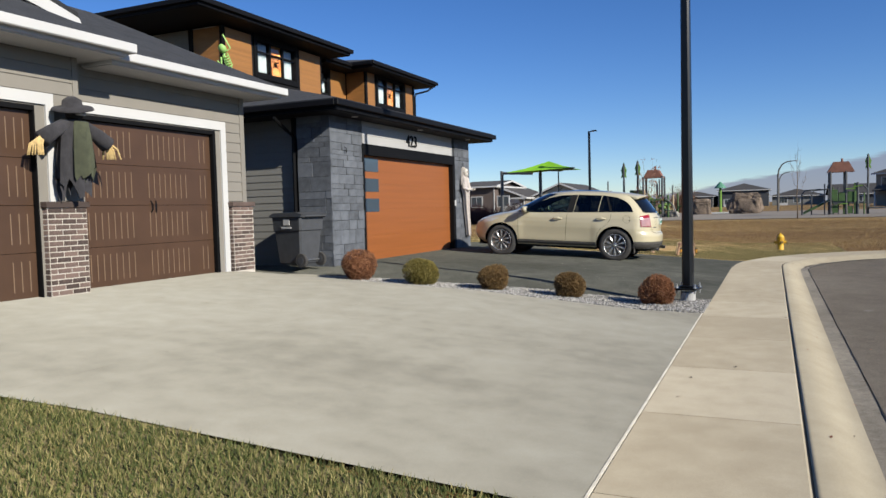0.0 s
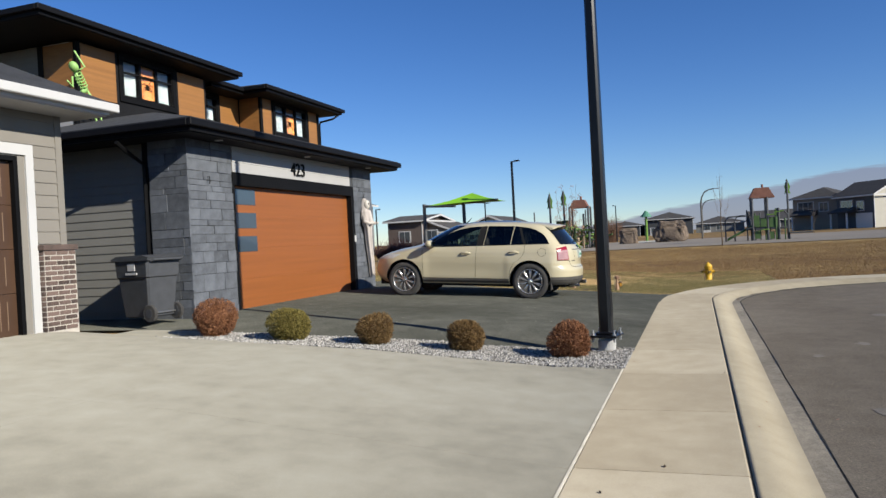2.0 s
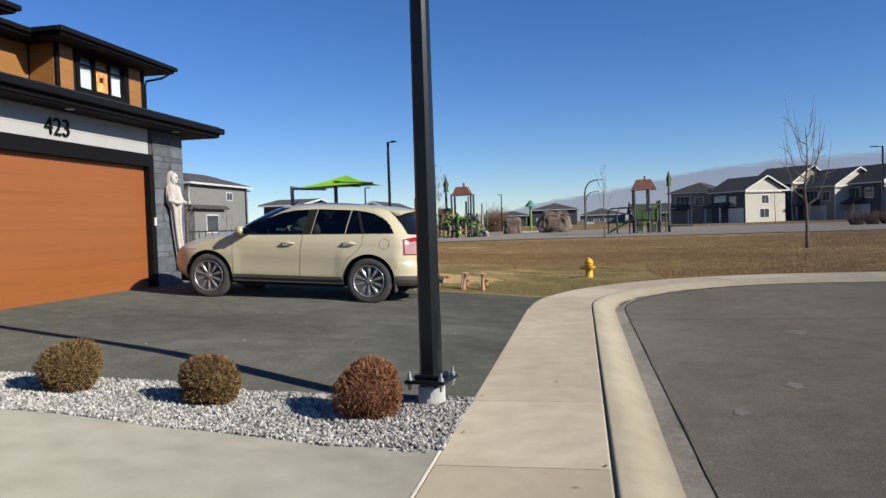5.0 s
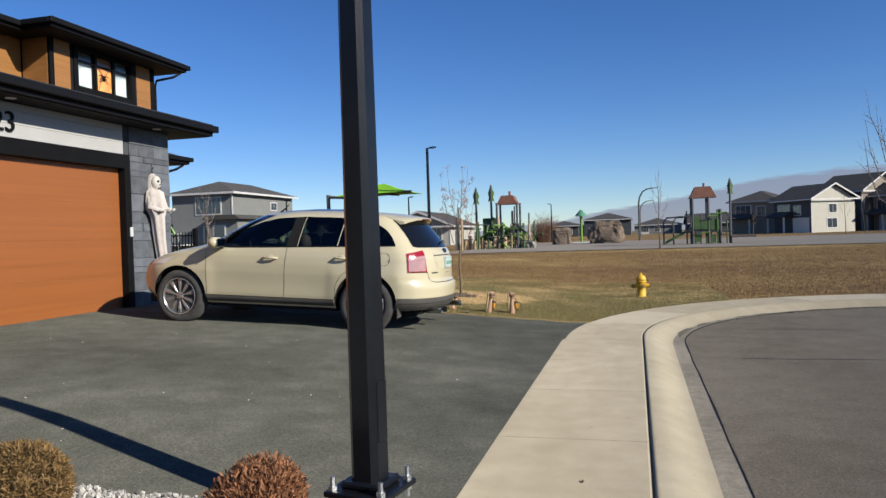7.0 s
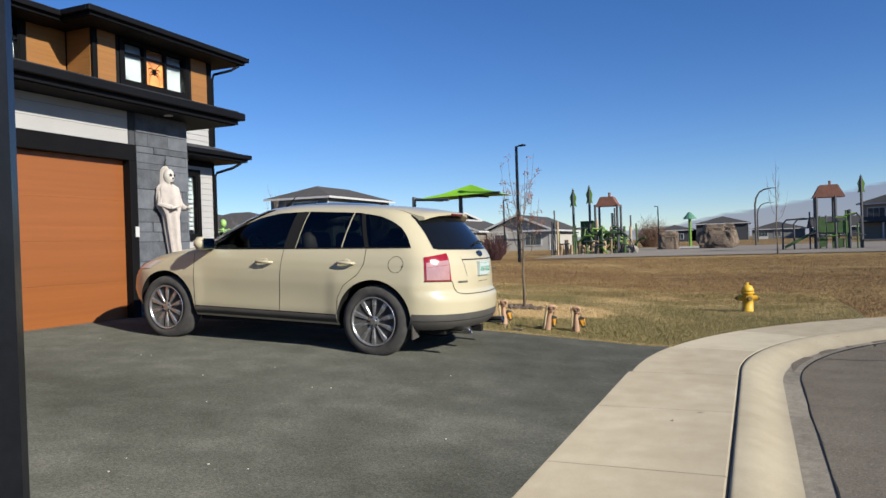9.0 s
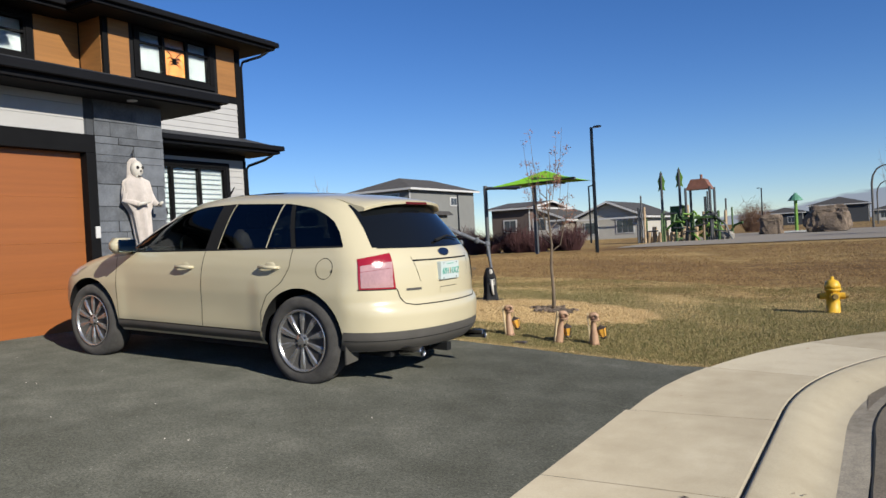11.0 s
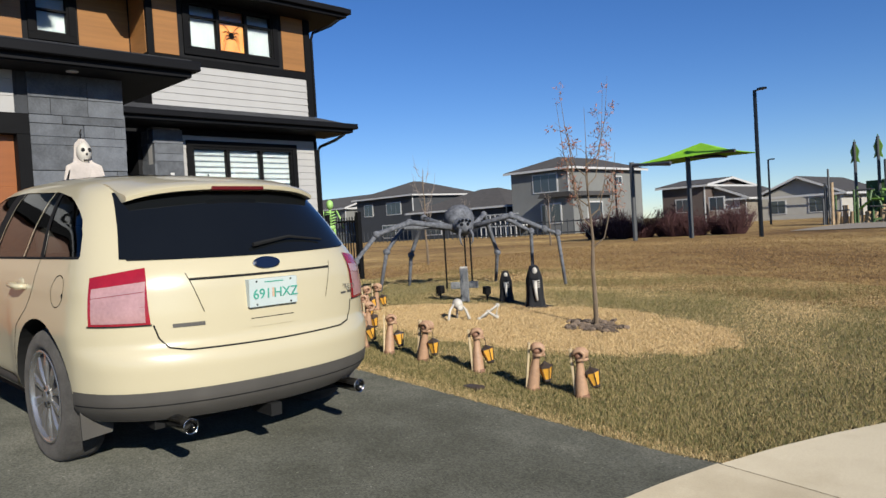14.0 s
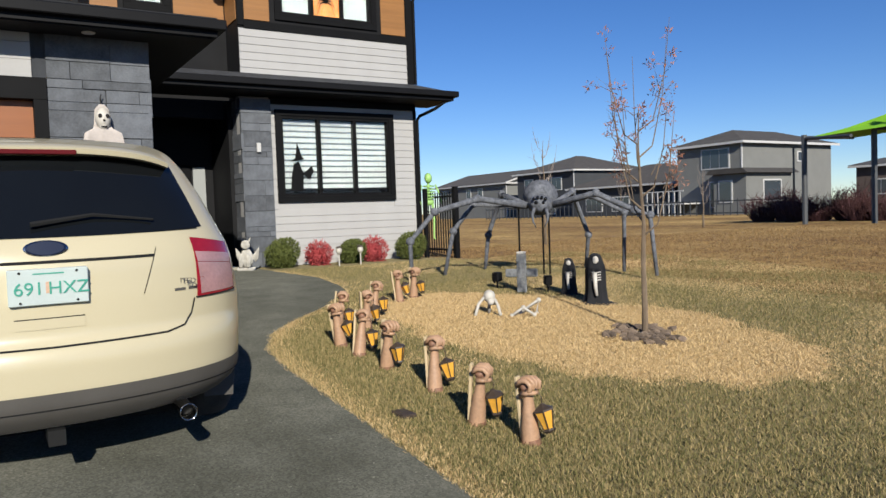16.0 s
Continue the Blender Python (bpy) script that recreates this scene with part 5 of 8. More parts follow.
# ---- lamp post by the strip ----
M_POLE = mat("black_painted_steel", (0.008, 0.009, 0.011), 0.28, 0, 0.2, 6, 0.05, 60, spec=0.3)
M_GALV = mat("galvanised_steel", (0.42, 0.42, 0.42), 0.45, 0.9, 0.15, 20, 0.1)
def oct_ring(bm, z, w):
    c = w * 0.5
    k = c * 0.62
    return [bm.verts.new((x, y, z)) for x, y in ((c, -k), (c, k), (k, c), (-k, c), (-c, k), (-c, -k), (-k, -c), (k, -c))]
def lamp_post(at, w0, w1, h, label, name="street_lamp", arm=0.7, arm_dir=0, base=True, group=""):
    z0 = G(at[0], at[1])
    t = thing(name, label, "street lamp", (at[0], at[1], z0), arm_dir, group=group)
    bm = bmesh.new()
    zs = [0.2 + (h - 0.2) * i / 6 for i in range(7)] if base else [-0.05 + (h + 0.05) * i / 6 for i in range(7)]
    rings = [oct_ring(bm, z, w0 + (w1 - w0) * i / 6) for i, z in enumerate(zs)]
    for a, b in zip(rings, rings[1:]):
        for k in range(8):
            bm.faces.new((a[k], a[(k + 1) % 8], b[(k + 1) % 8], b[k]))
    bm.faces.new(rings[-1])
    part("pole", bm, M_POLE, t)
    if base:
        part("concrete_base", lathe(bmesh.new(), [(0.11, -0.15), (0.11, 0.15), (0.095, 0.16)], 20), mat("base_concrete", (0.45, 0.44, 0.42), 0.9, 0, 0.1, 8, 0.2), t, "round concrete stub")
        part("base_plate", boxes((-0.17, 0.17, -0.17, 0.17, 0.195, 0.225), bev=0.006), M_POLE, t)
        part("base_collar", boxes((-0.11, 0.11, -0.11, 0.11, 0.225, 0.26), bev=0.01), M_POLE, t)
        for sx in (-1, 1):
            for sy in (-1, 1):
                part("bolt", lathe(bmesh.new(), [(0.013, 0.14), (0.013, 0.175), (0.024, 0.175), (0.024, 0.195), (0.024, 0.225), (0.024, 0.245), (0.013, 0.245), (0.012, 0.29)], 6,
                                   Matrix.Translation((sx * 0.135, sy * 0.135, 0))), M_GALV, t)
        part("hand_hole_cover", boxes((w0 * 0.48, w0 * 0.53, -0.045, 0.045, 0.45, 0.75), bev=0.004), M_POLE, t)
    if arm:
        part("lamp_arm", boxes((-0.03, arm, -0.03, 0.03, h - 0.05, h)), M_POLE, t)
        part("lamp_head", boxes((arm * 0.4, arm, -0.11, 0.11, h - 0.05, h + 0.03), bev=0.015), M_POLE, t)
    return t
near_post = lamp_post((-1.18, 11.74), 0.156, 0.105, 7.5, "tall black octagonal steel lamp post on a concrete stub", arm=0.8, arm_dir=-10)

# ---- gravel strip with shrubs ----
M_PEB = mat("white_grey_pebbles", (0.42, 0.41, 0.41), 0.85, 0, 0.3, 30, 0.2, 80, col2=(0.57, 0.54, 0.495))
nt = M_PEB.node_tree
_g = nt.nodes.new("ShaderNodeNewGeometry")
_r = [n for n in nt.nodes if n.bl_idname == "ShaderNodeValToRGB"][0]
_r.color_ramp.elements[0].position, _r.color_ramp.elements[1].position = 0.0, 1.0
_r.color_ramp.elements[0].color = (0.10, 0.095, 0.09, 1)
nt.links.new(_g.outputs["Random Per Island"], _r.inputs[0])
rg = random.Random(11)
strip = tagged(slab_grid("gravel_bed", -7.05, -0.875, 30, lambda x: 10.51, lambda x: 11.85, 9, mat("gravel_dust", (0.34, 0.33, 0.32), 0.95, 0, 0.25, 25, 0.6, 90), 0.0), "bed under white pebbles", "gravel bed", kind="structure")
pv, pf = [], []
OCT = [(1, 0, 0), (-1, 0, 0), (0, 1, 0), (0, -1, 0), (0, 0, 1), (0, 0, -1)]
OF = [(0, 2, 4), (2, 1, 4), (1, 3, 4), (3, 0, 4), (2, 0, 5), (1, 2, 5), (3, 1, 5), (0, 3, 5)]
for _ in range(31000):
    x = rg.uniform(-7.08, -0.86)
    y = rg.uniform(10.49, 11.87) + 0.04 * math.sin(x * 5)
    if x > -1.2 and rg.random() < 0.2:
        y = rg.uniform(10.42, 11.92)
    s = rg.uniform(0.007, 0.021)
    z = G(x, y) + 0.008 + rg.uniform(0, 0.018)
    rot = Euler((rg.uniform(0, 6), rg.uniform(0, 6), rg.uniform(0, 6))).to_matrix()
    b = len(pv)
    k = (rg.uniform(0.7, 1.3), rg.uniform(0.7, 1.3), rg.uniform(0.5, 0.9))
    for o in OCT:
        pv.append(rot @ Vector((o[0] * s * k[0], o[1] * s * k[1], o[2] * s * k[2])) + Vector((x, y, z)))
    pf += [(a + b, c + b, d + b) for a, c, d in OF]
tagged(raw("gravel", pv, pf, M_PEB), "loose white and grey pebbles in a strip", "gravel", kind="stuff")


def leaf_mat(name, a, b):
    m = mat(name, a, 0.75, 0, 0.3, 30, 0, 80, col2=b, spec=0.3)
    t = m.node_tree
    g = t.nodes.new("ShaderNodeNewGeometry")
    r = [n for n in t.nodes if n.bl_idname == "ShaderNodeValToRGB"][0]
    r.color_ramp.elements[0].position, r.color_ramp.elements[1].position = 0.0, 1.0
    t.links.new(g.outputs["Random Per Island"], r.inputs[0])
    return m


def leaf_ball(center, rad, n, size, rng, sc=(1, 1, 1), inner=0.55, long=1.6):
    """Small folded sprigs scattered in a rough ball; returns verts and faces."""
    v, f = [], []
    lump = [(Vector((rng.uniform(-1, 1), rng.uniform(-1, 1), rng.uniform(-1, 1))).normalized(), rng.uniform(-0.18, 0.17)) for _ in range(22)]
    for _ in range(n):
        d = Vector((rng.gauss(0, 1), rng.gauss(0, 1), rng.gauss(0, 1))).normalized()
        k = 1.0 + (0.05 if d.z > 0 else 0.0) * rng.random() + sum(h * max(0, d.dot(q)) ** 6 for q, h in lump)
        r = rad * k * (inner + (1 - inner) * rng.random() ** 0.4)
        p = Vector((d.x * sc[0], d.y * sc[1], d.z * sc[2])) * r
        a = (0.7 * d + Vector((0, 0, 0.30)) + 0.8 * Vector((rng.uniform(-1, 1), rng.uniform(-1, 1), rng.uniform(-1, 1)))).normalized()
        b = a.orthogonal().normalized()
        b = (Matrix.Rotation(rng.uniform(0, 6.28), 3, a) @ b)
        s = size * rng.uniform(0.6, 1.4)
        c = Vector(center) + p
        i = len(v)
        v += [c - b * s * 0.4, c + a * s * long * 0.5 + a.cross(b) * s * 0.15, c + b * s * 0.4, c + a * s * long]
        f += [(i, i + 1, i + 3), (i + 1, i + 2, i + 3)]
    return v, f


LEAF_R = leaf_mat("rusty_leaves", (0.075, 0.030, 0.013), (0.36, 0.16, 0.075))
LEAF_Y = leaf_mat("olive_leaves", (0.065, 0.055, 0.013), (0.27, 0.215, 0.055))
LEAF_B = leaf_mat("brown_olive_leaves", (0.07, 0.042, 0.015), (0.27, 0.165, 0.065))
LEAF_G = leaf_mat("boxwood_leaves", (0.040, 0.052, 0.011), (0.135, 0.155, 0.038))
LEAF_RED = leaf_mat("bright_red_leaves", (0.24, 0.02, 0.025), (0.46, 0.085, 0.085))
M_TWIG = mat("twig_bark", (0.10, 0.075, 0.055), 0.9, 0, 0.25, 20, 0.3)
def shrub(name, at, rad, leaf, label, n=6500, size=0.021, sc=(1, 1, 0.92), group="", sink=0.9, cat="shrub"):
    z = G(*at)
    t = thing(name, label, cat, (at[0], at[1], z), group=group)
    cz = rad * sink * sc[2]
    v, f = leaf_ball((0, 0, cz), rad, n, size, random.Random(int(at[0] * 100)), sc)
    raw("foliage", v, f, leaf, t)
    bm = bmesh.new()
    r2 = random.Random(3)
    for k in range(7):
        a = r2.uniform(0, 6.28)
        tube(bm, [(0, 0, -0.02), (0.3 * rad * math.cos(a), 0.3 * rad * math.sin(a), cz * 0.6), (0.7 * rad * math.cos(a), 0.7 * rad * math.sin(a), cz * 1.2)], 0.009, 0.003, 5)
    part("branch_work", bm, M_TWIG, t)
    bm = bmesh.new()
    ball(bm, (0, 0, cz), rad * 0.72, 12, 8, sc, 0.2)
    part("inner_foliage", bm, leaf, t)
    return t
GRP = "clipped shrubs in the gravel strip"
for (x, y), lf, lab, r in (((-1.56, 11.32), LEAF_R, "round rust-red clipped shrub in white gravel", 0.265), ((-2.92, 11.36), LEAF_B, "round brown-olive clipped shrub in white gravel", 0.24),
                           ((-4.20, 11.40), LEAF_B, "round brown-olive clipped shrub in white gravel", 0.25), ((-5.52, 11.45), LEAF_Y, "round yellow-green clipped shrub in white gravel", 0.30),
                           ((-6.82, 11.50), LEAF_R, "round rust-red clipped shrub in white gravel", 0.33)):
    shrub("shrub", (x, y), r, lf, lab, n=9500, size=0.021, sc=(0.93, 0.93, 0.88), group=GRP, sink=0.86)
for (x, y), lf, lab, r in (((-12.35, 23.2), LEAF_G, "round green boxwood by the white wall", 0.31), ((-12.35, 24.65), LEAF_G, "round green boxwood by the white wall", 0.26), ((-12.35, 26.0), LEAF_G, "round green boxwood by the house corner", 0.31),
                           ((-12.4, 23.95), LEAF_RED, "bright red autumn shrub by the wall", 0.24), ((-12.4, 25.15), LEAF_RED, "bright red autumn shrub by the wall", 0.26)):
    shrub("shrub", (x, y), r, lf, lab, n=900 if lf is LEAF_RED else 3600, size=0.05 if lf is LEAF_RED else 0.034, group="garden shrubs along the wall")
# ---- figures and yard decorations ----
def figure(name, label, cat, at, pieces, rz=0.0, group="", smooth=True, zoff=0.0):
    """One plain mesh made of several shapes, each with its own colour."""
    bm = bmesh.new()
    me = bpy.data.meshes.new(name)
    for k, (b, m) in enumerate(pieces):
        tmp = bpy.data.meshes.new("tmp")
        b.to_mesh(tmp)
        b.free()
        n0 = len(bm.faces)
        bm.from_mesh(tmp)
        bm.faces.ensure_lookup_table()
        for f in bm.faces[n0:]:
            f.material_index = k
            f.smooth = smooth
        bpy.data.meshes.remove(tmp)
        me.materials.append(m)
    bm.to_mesh(me)
    bm.free()
    ob = new(name, me)
    ob.matrix_basis = pose(at[0], at[1], at[2] + zoff, 0, 0, rz)
    return tagged(ob, label, cat, group)


def robe(bm, prof, n=18, folds=6, amp=0.12, seed=0, ragged=0.0, flat=1.0):
    """A draped cloth: rings of (x, y, z, rx, ry) with folds that grow downwards."""
    rr = random.Random(seed)
    ph = rr.uniform(0, 6)
    rings = []
    for i, (x, y, z, rx, ry) in enumerate(prof):
        a = amp * i / (len(prof) - 1)
        ring = []
        for k in range(n * 2):
            t = math.pi * k / n
            f = 1 + a * math.sin(folds * t + ph) + a * 0.4 * math.sin(2.3 * folds * t)
            zz = z - (ragged * rr.random() if i == len(prof) - 1 else 0)
            ring.append(bm.verts.new((x + rx * f * math.cos(t), y + ry * f * math.sin(t), zz)))
        rings.append(ring)
    for a, b in zip(rings, rings[1:]):
        for k in range(len(a)):
            bm.faces.new((a[k], b[k], b[(k + 1) % len(a)], a[(k + 1) % len(a)]))
    bm.faces.new(rings[0])
    return bm


M_CLOTH = mat("dark_grey_cloth", (0.035, 0.033, 0.037), 0.95, 0, 0.25, 12, 0.4, 200)
M_OLIVE = mat("olive_cloth", (0.055, 0.06, 0.035), 0.95, 0, 0.2, 12, 0.4, 200)
M_STRAW = mat("straw", (0.55, 0.40, 0.18), 0.9, 0, 0.25, 30, 0.4, 200)
M_BONE = mat("white_plastic_bone", (0.50, 0.465, 0.41), 0.55, 0, 0.12, 9, 0.1)
M_GHOST = mat("pale_gauze", (0.47, 0.42, 0.385), 0.9, 0, 0.12, 10, 0.3, 140)
M_DKEYE = mat("dark_socket", (0.015, 0.013, 0.013), 0.9, 0, 0.1, 5, 0)
M_GLOW = mat("lime_green_plastic", (0.30, 0.52, 0.15), 0.5, 0, 0.12, 9, 0)
M_BIN = mat("grey_bin_plastic", (0.055, 0.057, 0.062), 0.55, 0, 0.12, 8, 0.1, 200)

# scarecrow hanging before the pier
a, b, c, d, e2 = [bmesh.new() for _ in range(5)]
robe(a, [(0, 0, 0.0, 0.10, 0.15), (0, 0, -0.15, 0.10, 0.20), (0, -0.02, -0.45, 0.10, 0.21), (0, -0.05, -0.72, 0.09, 0.19)], 14, 5, 0.3, 1, 0.30)
for s in (-1, 1):
    tube(a, [(0, s * 0.12, -0.05), (0.02, s * 0.33, -0.17), (0.02, s * 0.47, -0.27)], 0.075, 0.11, 10)
    for k in range(12):
        t = random.Random(k + 40 * s).uniform(-0.07, 0.07)
        tube(c, [(0.02, s * 0.46 + t * 0.4, -0.24), (0.03 + t, s * 0.52 + t, -0.33), (0.04 + 1.4 * t, s * 0.53 + 1.2 * t, -0.46)], 0.016, 0.010, 5)
robe(b, [(0.09, 0.03, -0.02, 0.05, 0.10), (0.11, 0.03, -0.35, 0.06, 0.13), (0.11, 0.04, -0.58, 0.05, 0.13)], 10, 4, 0.25, 3, 0.2)
ball(d, (0.02, 0, 0.10), 0.12, 12, 8, (1, 0.9, 1.1))
lathe(a, [(0.25, 0.13), (0.23, 0.16), (0.12, 0.18), (0.11, 0.25), (0.05, 0.29)], 14, Euler((0.22, 0.2, 0)).to_matrix().to_4x4())
box(e2, 0.11, 0.145, -0.06, 0.06, 0.05, 0.09)
figure("scarecrow", "ragged grey scarecrow with straw cuffs hanging before a brick pier", "scarecrow", (-7.93, 6.58, 2.74), [(a, M_CLOTH), (b, M_OLIVE), (c, M_STRAW), (d, M_DKEYE), (e2, M_BONE)])

# pale figure hung on the stone pillar
a, b, c = bmesh.new(), bmesh.new(), bmesh.new()
ball(a, (0.04, 0, 0), 0.10, 14, 10, (0.9, 0.85, 1.25))
ball(a, (0.06, 0, -0.09), 0.06, 10, 6, (0.8, 0.8, 0.8))
robe(b, [(-0.02, 0.0, 0.165, 0.03, 0.03), (-0.03, 0.0, 0.11, 0.065, 0.075), (-0.04, 0.0, -0.06, 0.075, 0.09), (-0.01, 0, -0.11, 0.075, 0.105), (0.02, 0.0, -0.16, 0.09, 0.19), (0.03, 0.0, -0.32, 0.10, 0.22), (0.04, 0.0, -0.46, 0.11, 0.22), (0.04, 0.02, -0.60, 0.09, 0.14),
          (0.02, 0.08, -1.0, 0.08, 0.11), (0.02, 0.16, -1.45, 0.07, 0.10), (0.02, 0.20, -1.75, 0.06, 0.09)], 14, 6, 0.22, 4, 0.1)
for s in (-1, 1):
    ball(c, (0.118, s * 0.036, 0.02), 0.025, 8, 6, (0.6, 1, 1))
    tube(b, [(0.03, s * 0.15, -0.25), (0.06, s * 0.235, -0.44), (0.17, s * 0.14 + 0.06, -0.49)], 0.05, 0.04, 9)
    tube(a, [(0.18, s * 0.18 + 0.06, -0.50), (0.24, 0.14 + s * 0.1, -0.46)], 0.03, 0.018, 7)
box(c, 0.10, 0.115, -0.03, 0.03, -0.105, -0.09)
ball(c, (0.128, 0, -0.03), 0.014, 6, 5)
tube(c, [(-0.03, 0, 0.15), (-0.02, -0.01, 0.24), (0.0, 0.0, 0.28)], 0.008, n=5)
figure("hanging_ghost", "pale gauze skeleton ghost hung on the stone pillar", "halloween figure", (-8.06, 19.62, 2.56), [(b, M_GHOST), (a, M_BONE), (c, M_DKEYE)])


def skeleton_mesh(bm, scale, arms):
    """A plain toy skeleton about 1.6 high, facing +x."""
    S = scale
    ball(bm, (0.02 * S, 0, 1.48 * S), 0.11 * S, 10, 8, (1, 0.85, 1.15))
    tube(bm, [(0, 0, 1.38 * S), (0.01, 0, 0.95 * S)], 0.03 * S, n=6)
    for k in range(5):
        z = (1.30 - 0.07 * k) * S
        w = (0.15 - 0.012 * abs(k - 2)) * S
        tube(bm, [(-0.03 * S, 0, z), (0.03 * S, w, z - 0.01), (0.11 * S, 0.03 * S, z - 0.03), (0.11 * S, -0.03 * S, z - 0.03), (0.03 * S, -w, z - 0.01), (-0.03 * S, 0, z)], 0.016 * S, n=5)
    ball(bm, (0, 0, 0.90 * S), 0.12 * S, 8, 6, (0.6, 1.1, 0.7))
    for s, pts in arms.items():
        tube(bm, [(0, s * 0.17 * S, 1.32 * S)] + [(p[0] * S, p[1] * S, p[2] * S) for p in pts], 0.025 * S, 0.018 * S, 6)
    for s in (-1, 1):
        tube(bm, [(0, s * 0.09 * S, 0.88 * S), (0.05 * S, s * 0.11 * S, 0.46 * S), (0, s * 0.10 * S, 0.04 * S), (0.12 * S, s * 0.11 * S, 0.02 * S)], 0.028 * S, 0.022 * S, 6)
    return bm
figure("green_skeleton", "lime green plastic skeleton climbing the upper wall above the roof", "halloween figure", (-12.75, 15.30, 4.45),
       [(skeleton_mesh(bmesh.new(), 0.95, {-1: [(0.02, -0.35, 1.15), (0.02, -0.42, 1.35)], 1: [(0.05, 0.33, 1.32), (0.02, 0.27, 1.75)]}), M_GLOW)], 10).matrix_basis = pose(-12.72, 15.7, 4.58, 38, 0, 10)
figure("green_skeleton", "lime green plastic skeleton leaning on the house corner by the gate", "halloween figure", (-12.95, 26.85, 0.78),
       [(skeleton_mesh(bmesh.new(), 0.92, {-1: [(0.05, -0.22, 1.05), (0.1, -0.2, 0.85)], 1: [(0.08, 0.25, 1.1), (0.15, 0.3, 0.85)]}), M_GLOW)], -25)
part("gate_post", boxes((-12.9, -12.82, 26.66, 26.74, 0.3, 1.9)), M_BLACK)
bpy.data.objects["gate_post"]["label"], bpy.data.objects["gate_post"]["category"] = "black metal gate post by the house corner", "post"

# gate with pickets
gate = thing("metal_gate", "black metal picket gate beside the house", "gate", (-13.0, 27.0, G(-13, 27)))
part("rail", boxes((-0.35, 0.85, -0.02, 0.02, 0.12, 0.16)), M_BLACK, gate)
part("rail", boxes((-0.35, 0.85, -0.02, 0.02, 1.28, 1.32)), M_BLACK, gate)
part("post", boxes((0.85, 0.95, -0.05, 0.05, -0.1, 1.5)), M_BLACK, gate)
for k in range(12):
    part("picket", boxes((-0.33 + 0.1 * k, -0.31 + 0.1 * k, -0.01, 0.01, 0.05, 1.40)), M_BLACK, gate)

# wheeled bin
wb = thing("wheelie_bin", "dark grey plastic wheeled bin with a white mark by the wall", "bin", (-8.62, 12.22, 0.47), 82)
bm = bmesh.new()
rings = []
for z, w, dd in ((0.06, 0.24, 0.26), (0.08, 0.26, 0.29), (0.70, 0.31, 0.35), (0.72, 0.33, 0.375), (0.98, 0.345, 0.39)):
    rings.append([bm.verts.new((x * w, y * dd, z)) for x, y in ((1, -0.9), (1, 0.9), (0.9, 1), (-0.9, 1), (-1, 0.9), (-1, -0.9), (-0.9, -1), (0.9, -1))])
for p, q in zip(rings, rings[1:]):
    for k in range(8):
        bm.faces.new((p[k], p[(k + 1) % 8], q[(k + 1) % 8], q[k]))
bm.faces.new(rings[0][::-1])
bm.faces.new(rings[-1])
part("tub", bm, M_BIN, wb)
bm = bmesh.new()
prism(bm, [(-0.42, 0.98), (0.40, 0.98), (0.42, 1.01), (0.30, 1.06), (-0.28, 1.07), (-0.44, 1.03)], "y", -0.37, 0.37)
bmesh.ops.transform(bm, matrix=pose(0, 0, 0, 0, 0, 90), verts=bm.verts)
part("lid", bm, M_BIN, wb)
part("handle_bar", tube(bmesh.new(), [(-0.3, -0.42, 0.97), (-0.28, -0.47, 0.99), (0.28, -0.47, 0.99), (0.3, -0.42, 0.97)], 0.018, n=8), M_BIN, wb)
for s in (-1, 1):
    w = part("wheel", lathe(bmesh.new(), [(0.13, -0.03), (0.14, -0.015), (0.14, 0.015), (0.13, 0.03)], 20, Matrix.Translation((s * 0.27, -0.32, 0.13)) @ Euler((0, radians(90), 0)).to_matrix().to_4x4()), M_RUBBER, wb)
    part("hub", lathe(bmesh.new(), [(0.075, -0.034), (0.075, 0.034)], 12, Matrix.Translation((s * 0.27, -0.32, 0.13)) @ Euler((0, radians(90), 0)).to_matrix().to_4x4()), M_BIN, w)
part("axle", tube(bmesh.new(), [(-0.27, -0.32, 0.13), (0.27, -0.32, 0.13)], 0.014, n=6), M_GALV, wb)
part("white_mark", boxes((-0.349, -0.336, -0.10, 0.06, 0.82, 0.94), (-0.347, -0.334, -0.14, 0.12, 0.755, 0.79)), M_WHITE, wb, "white printed mark")

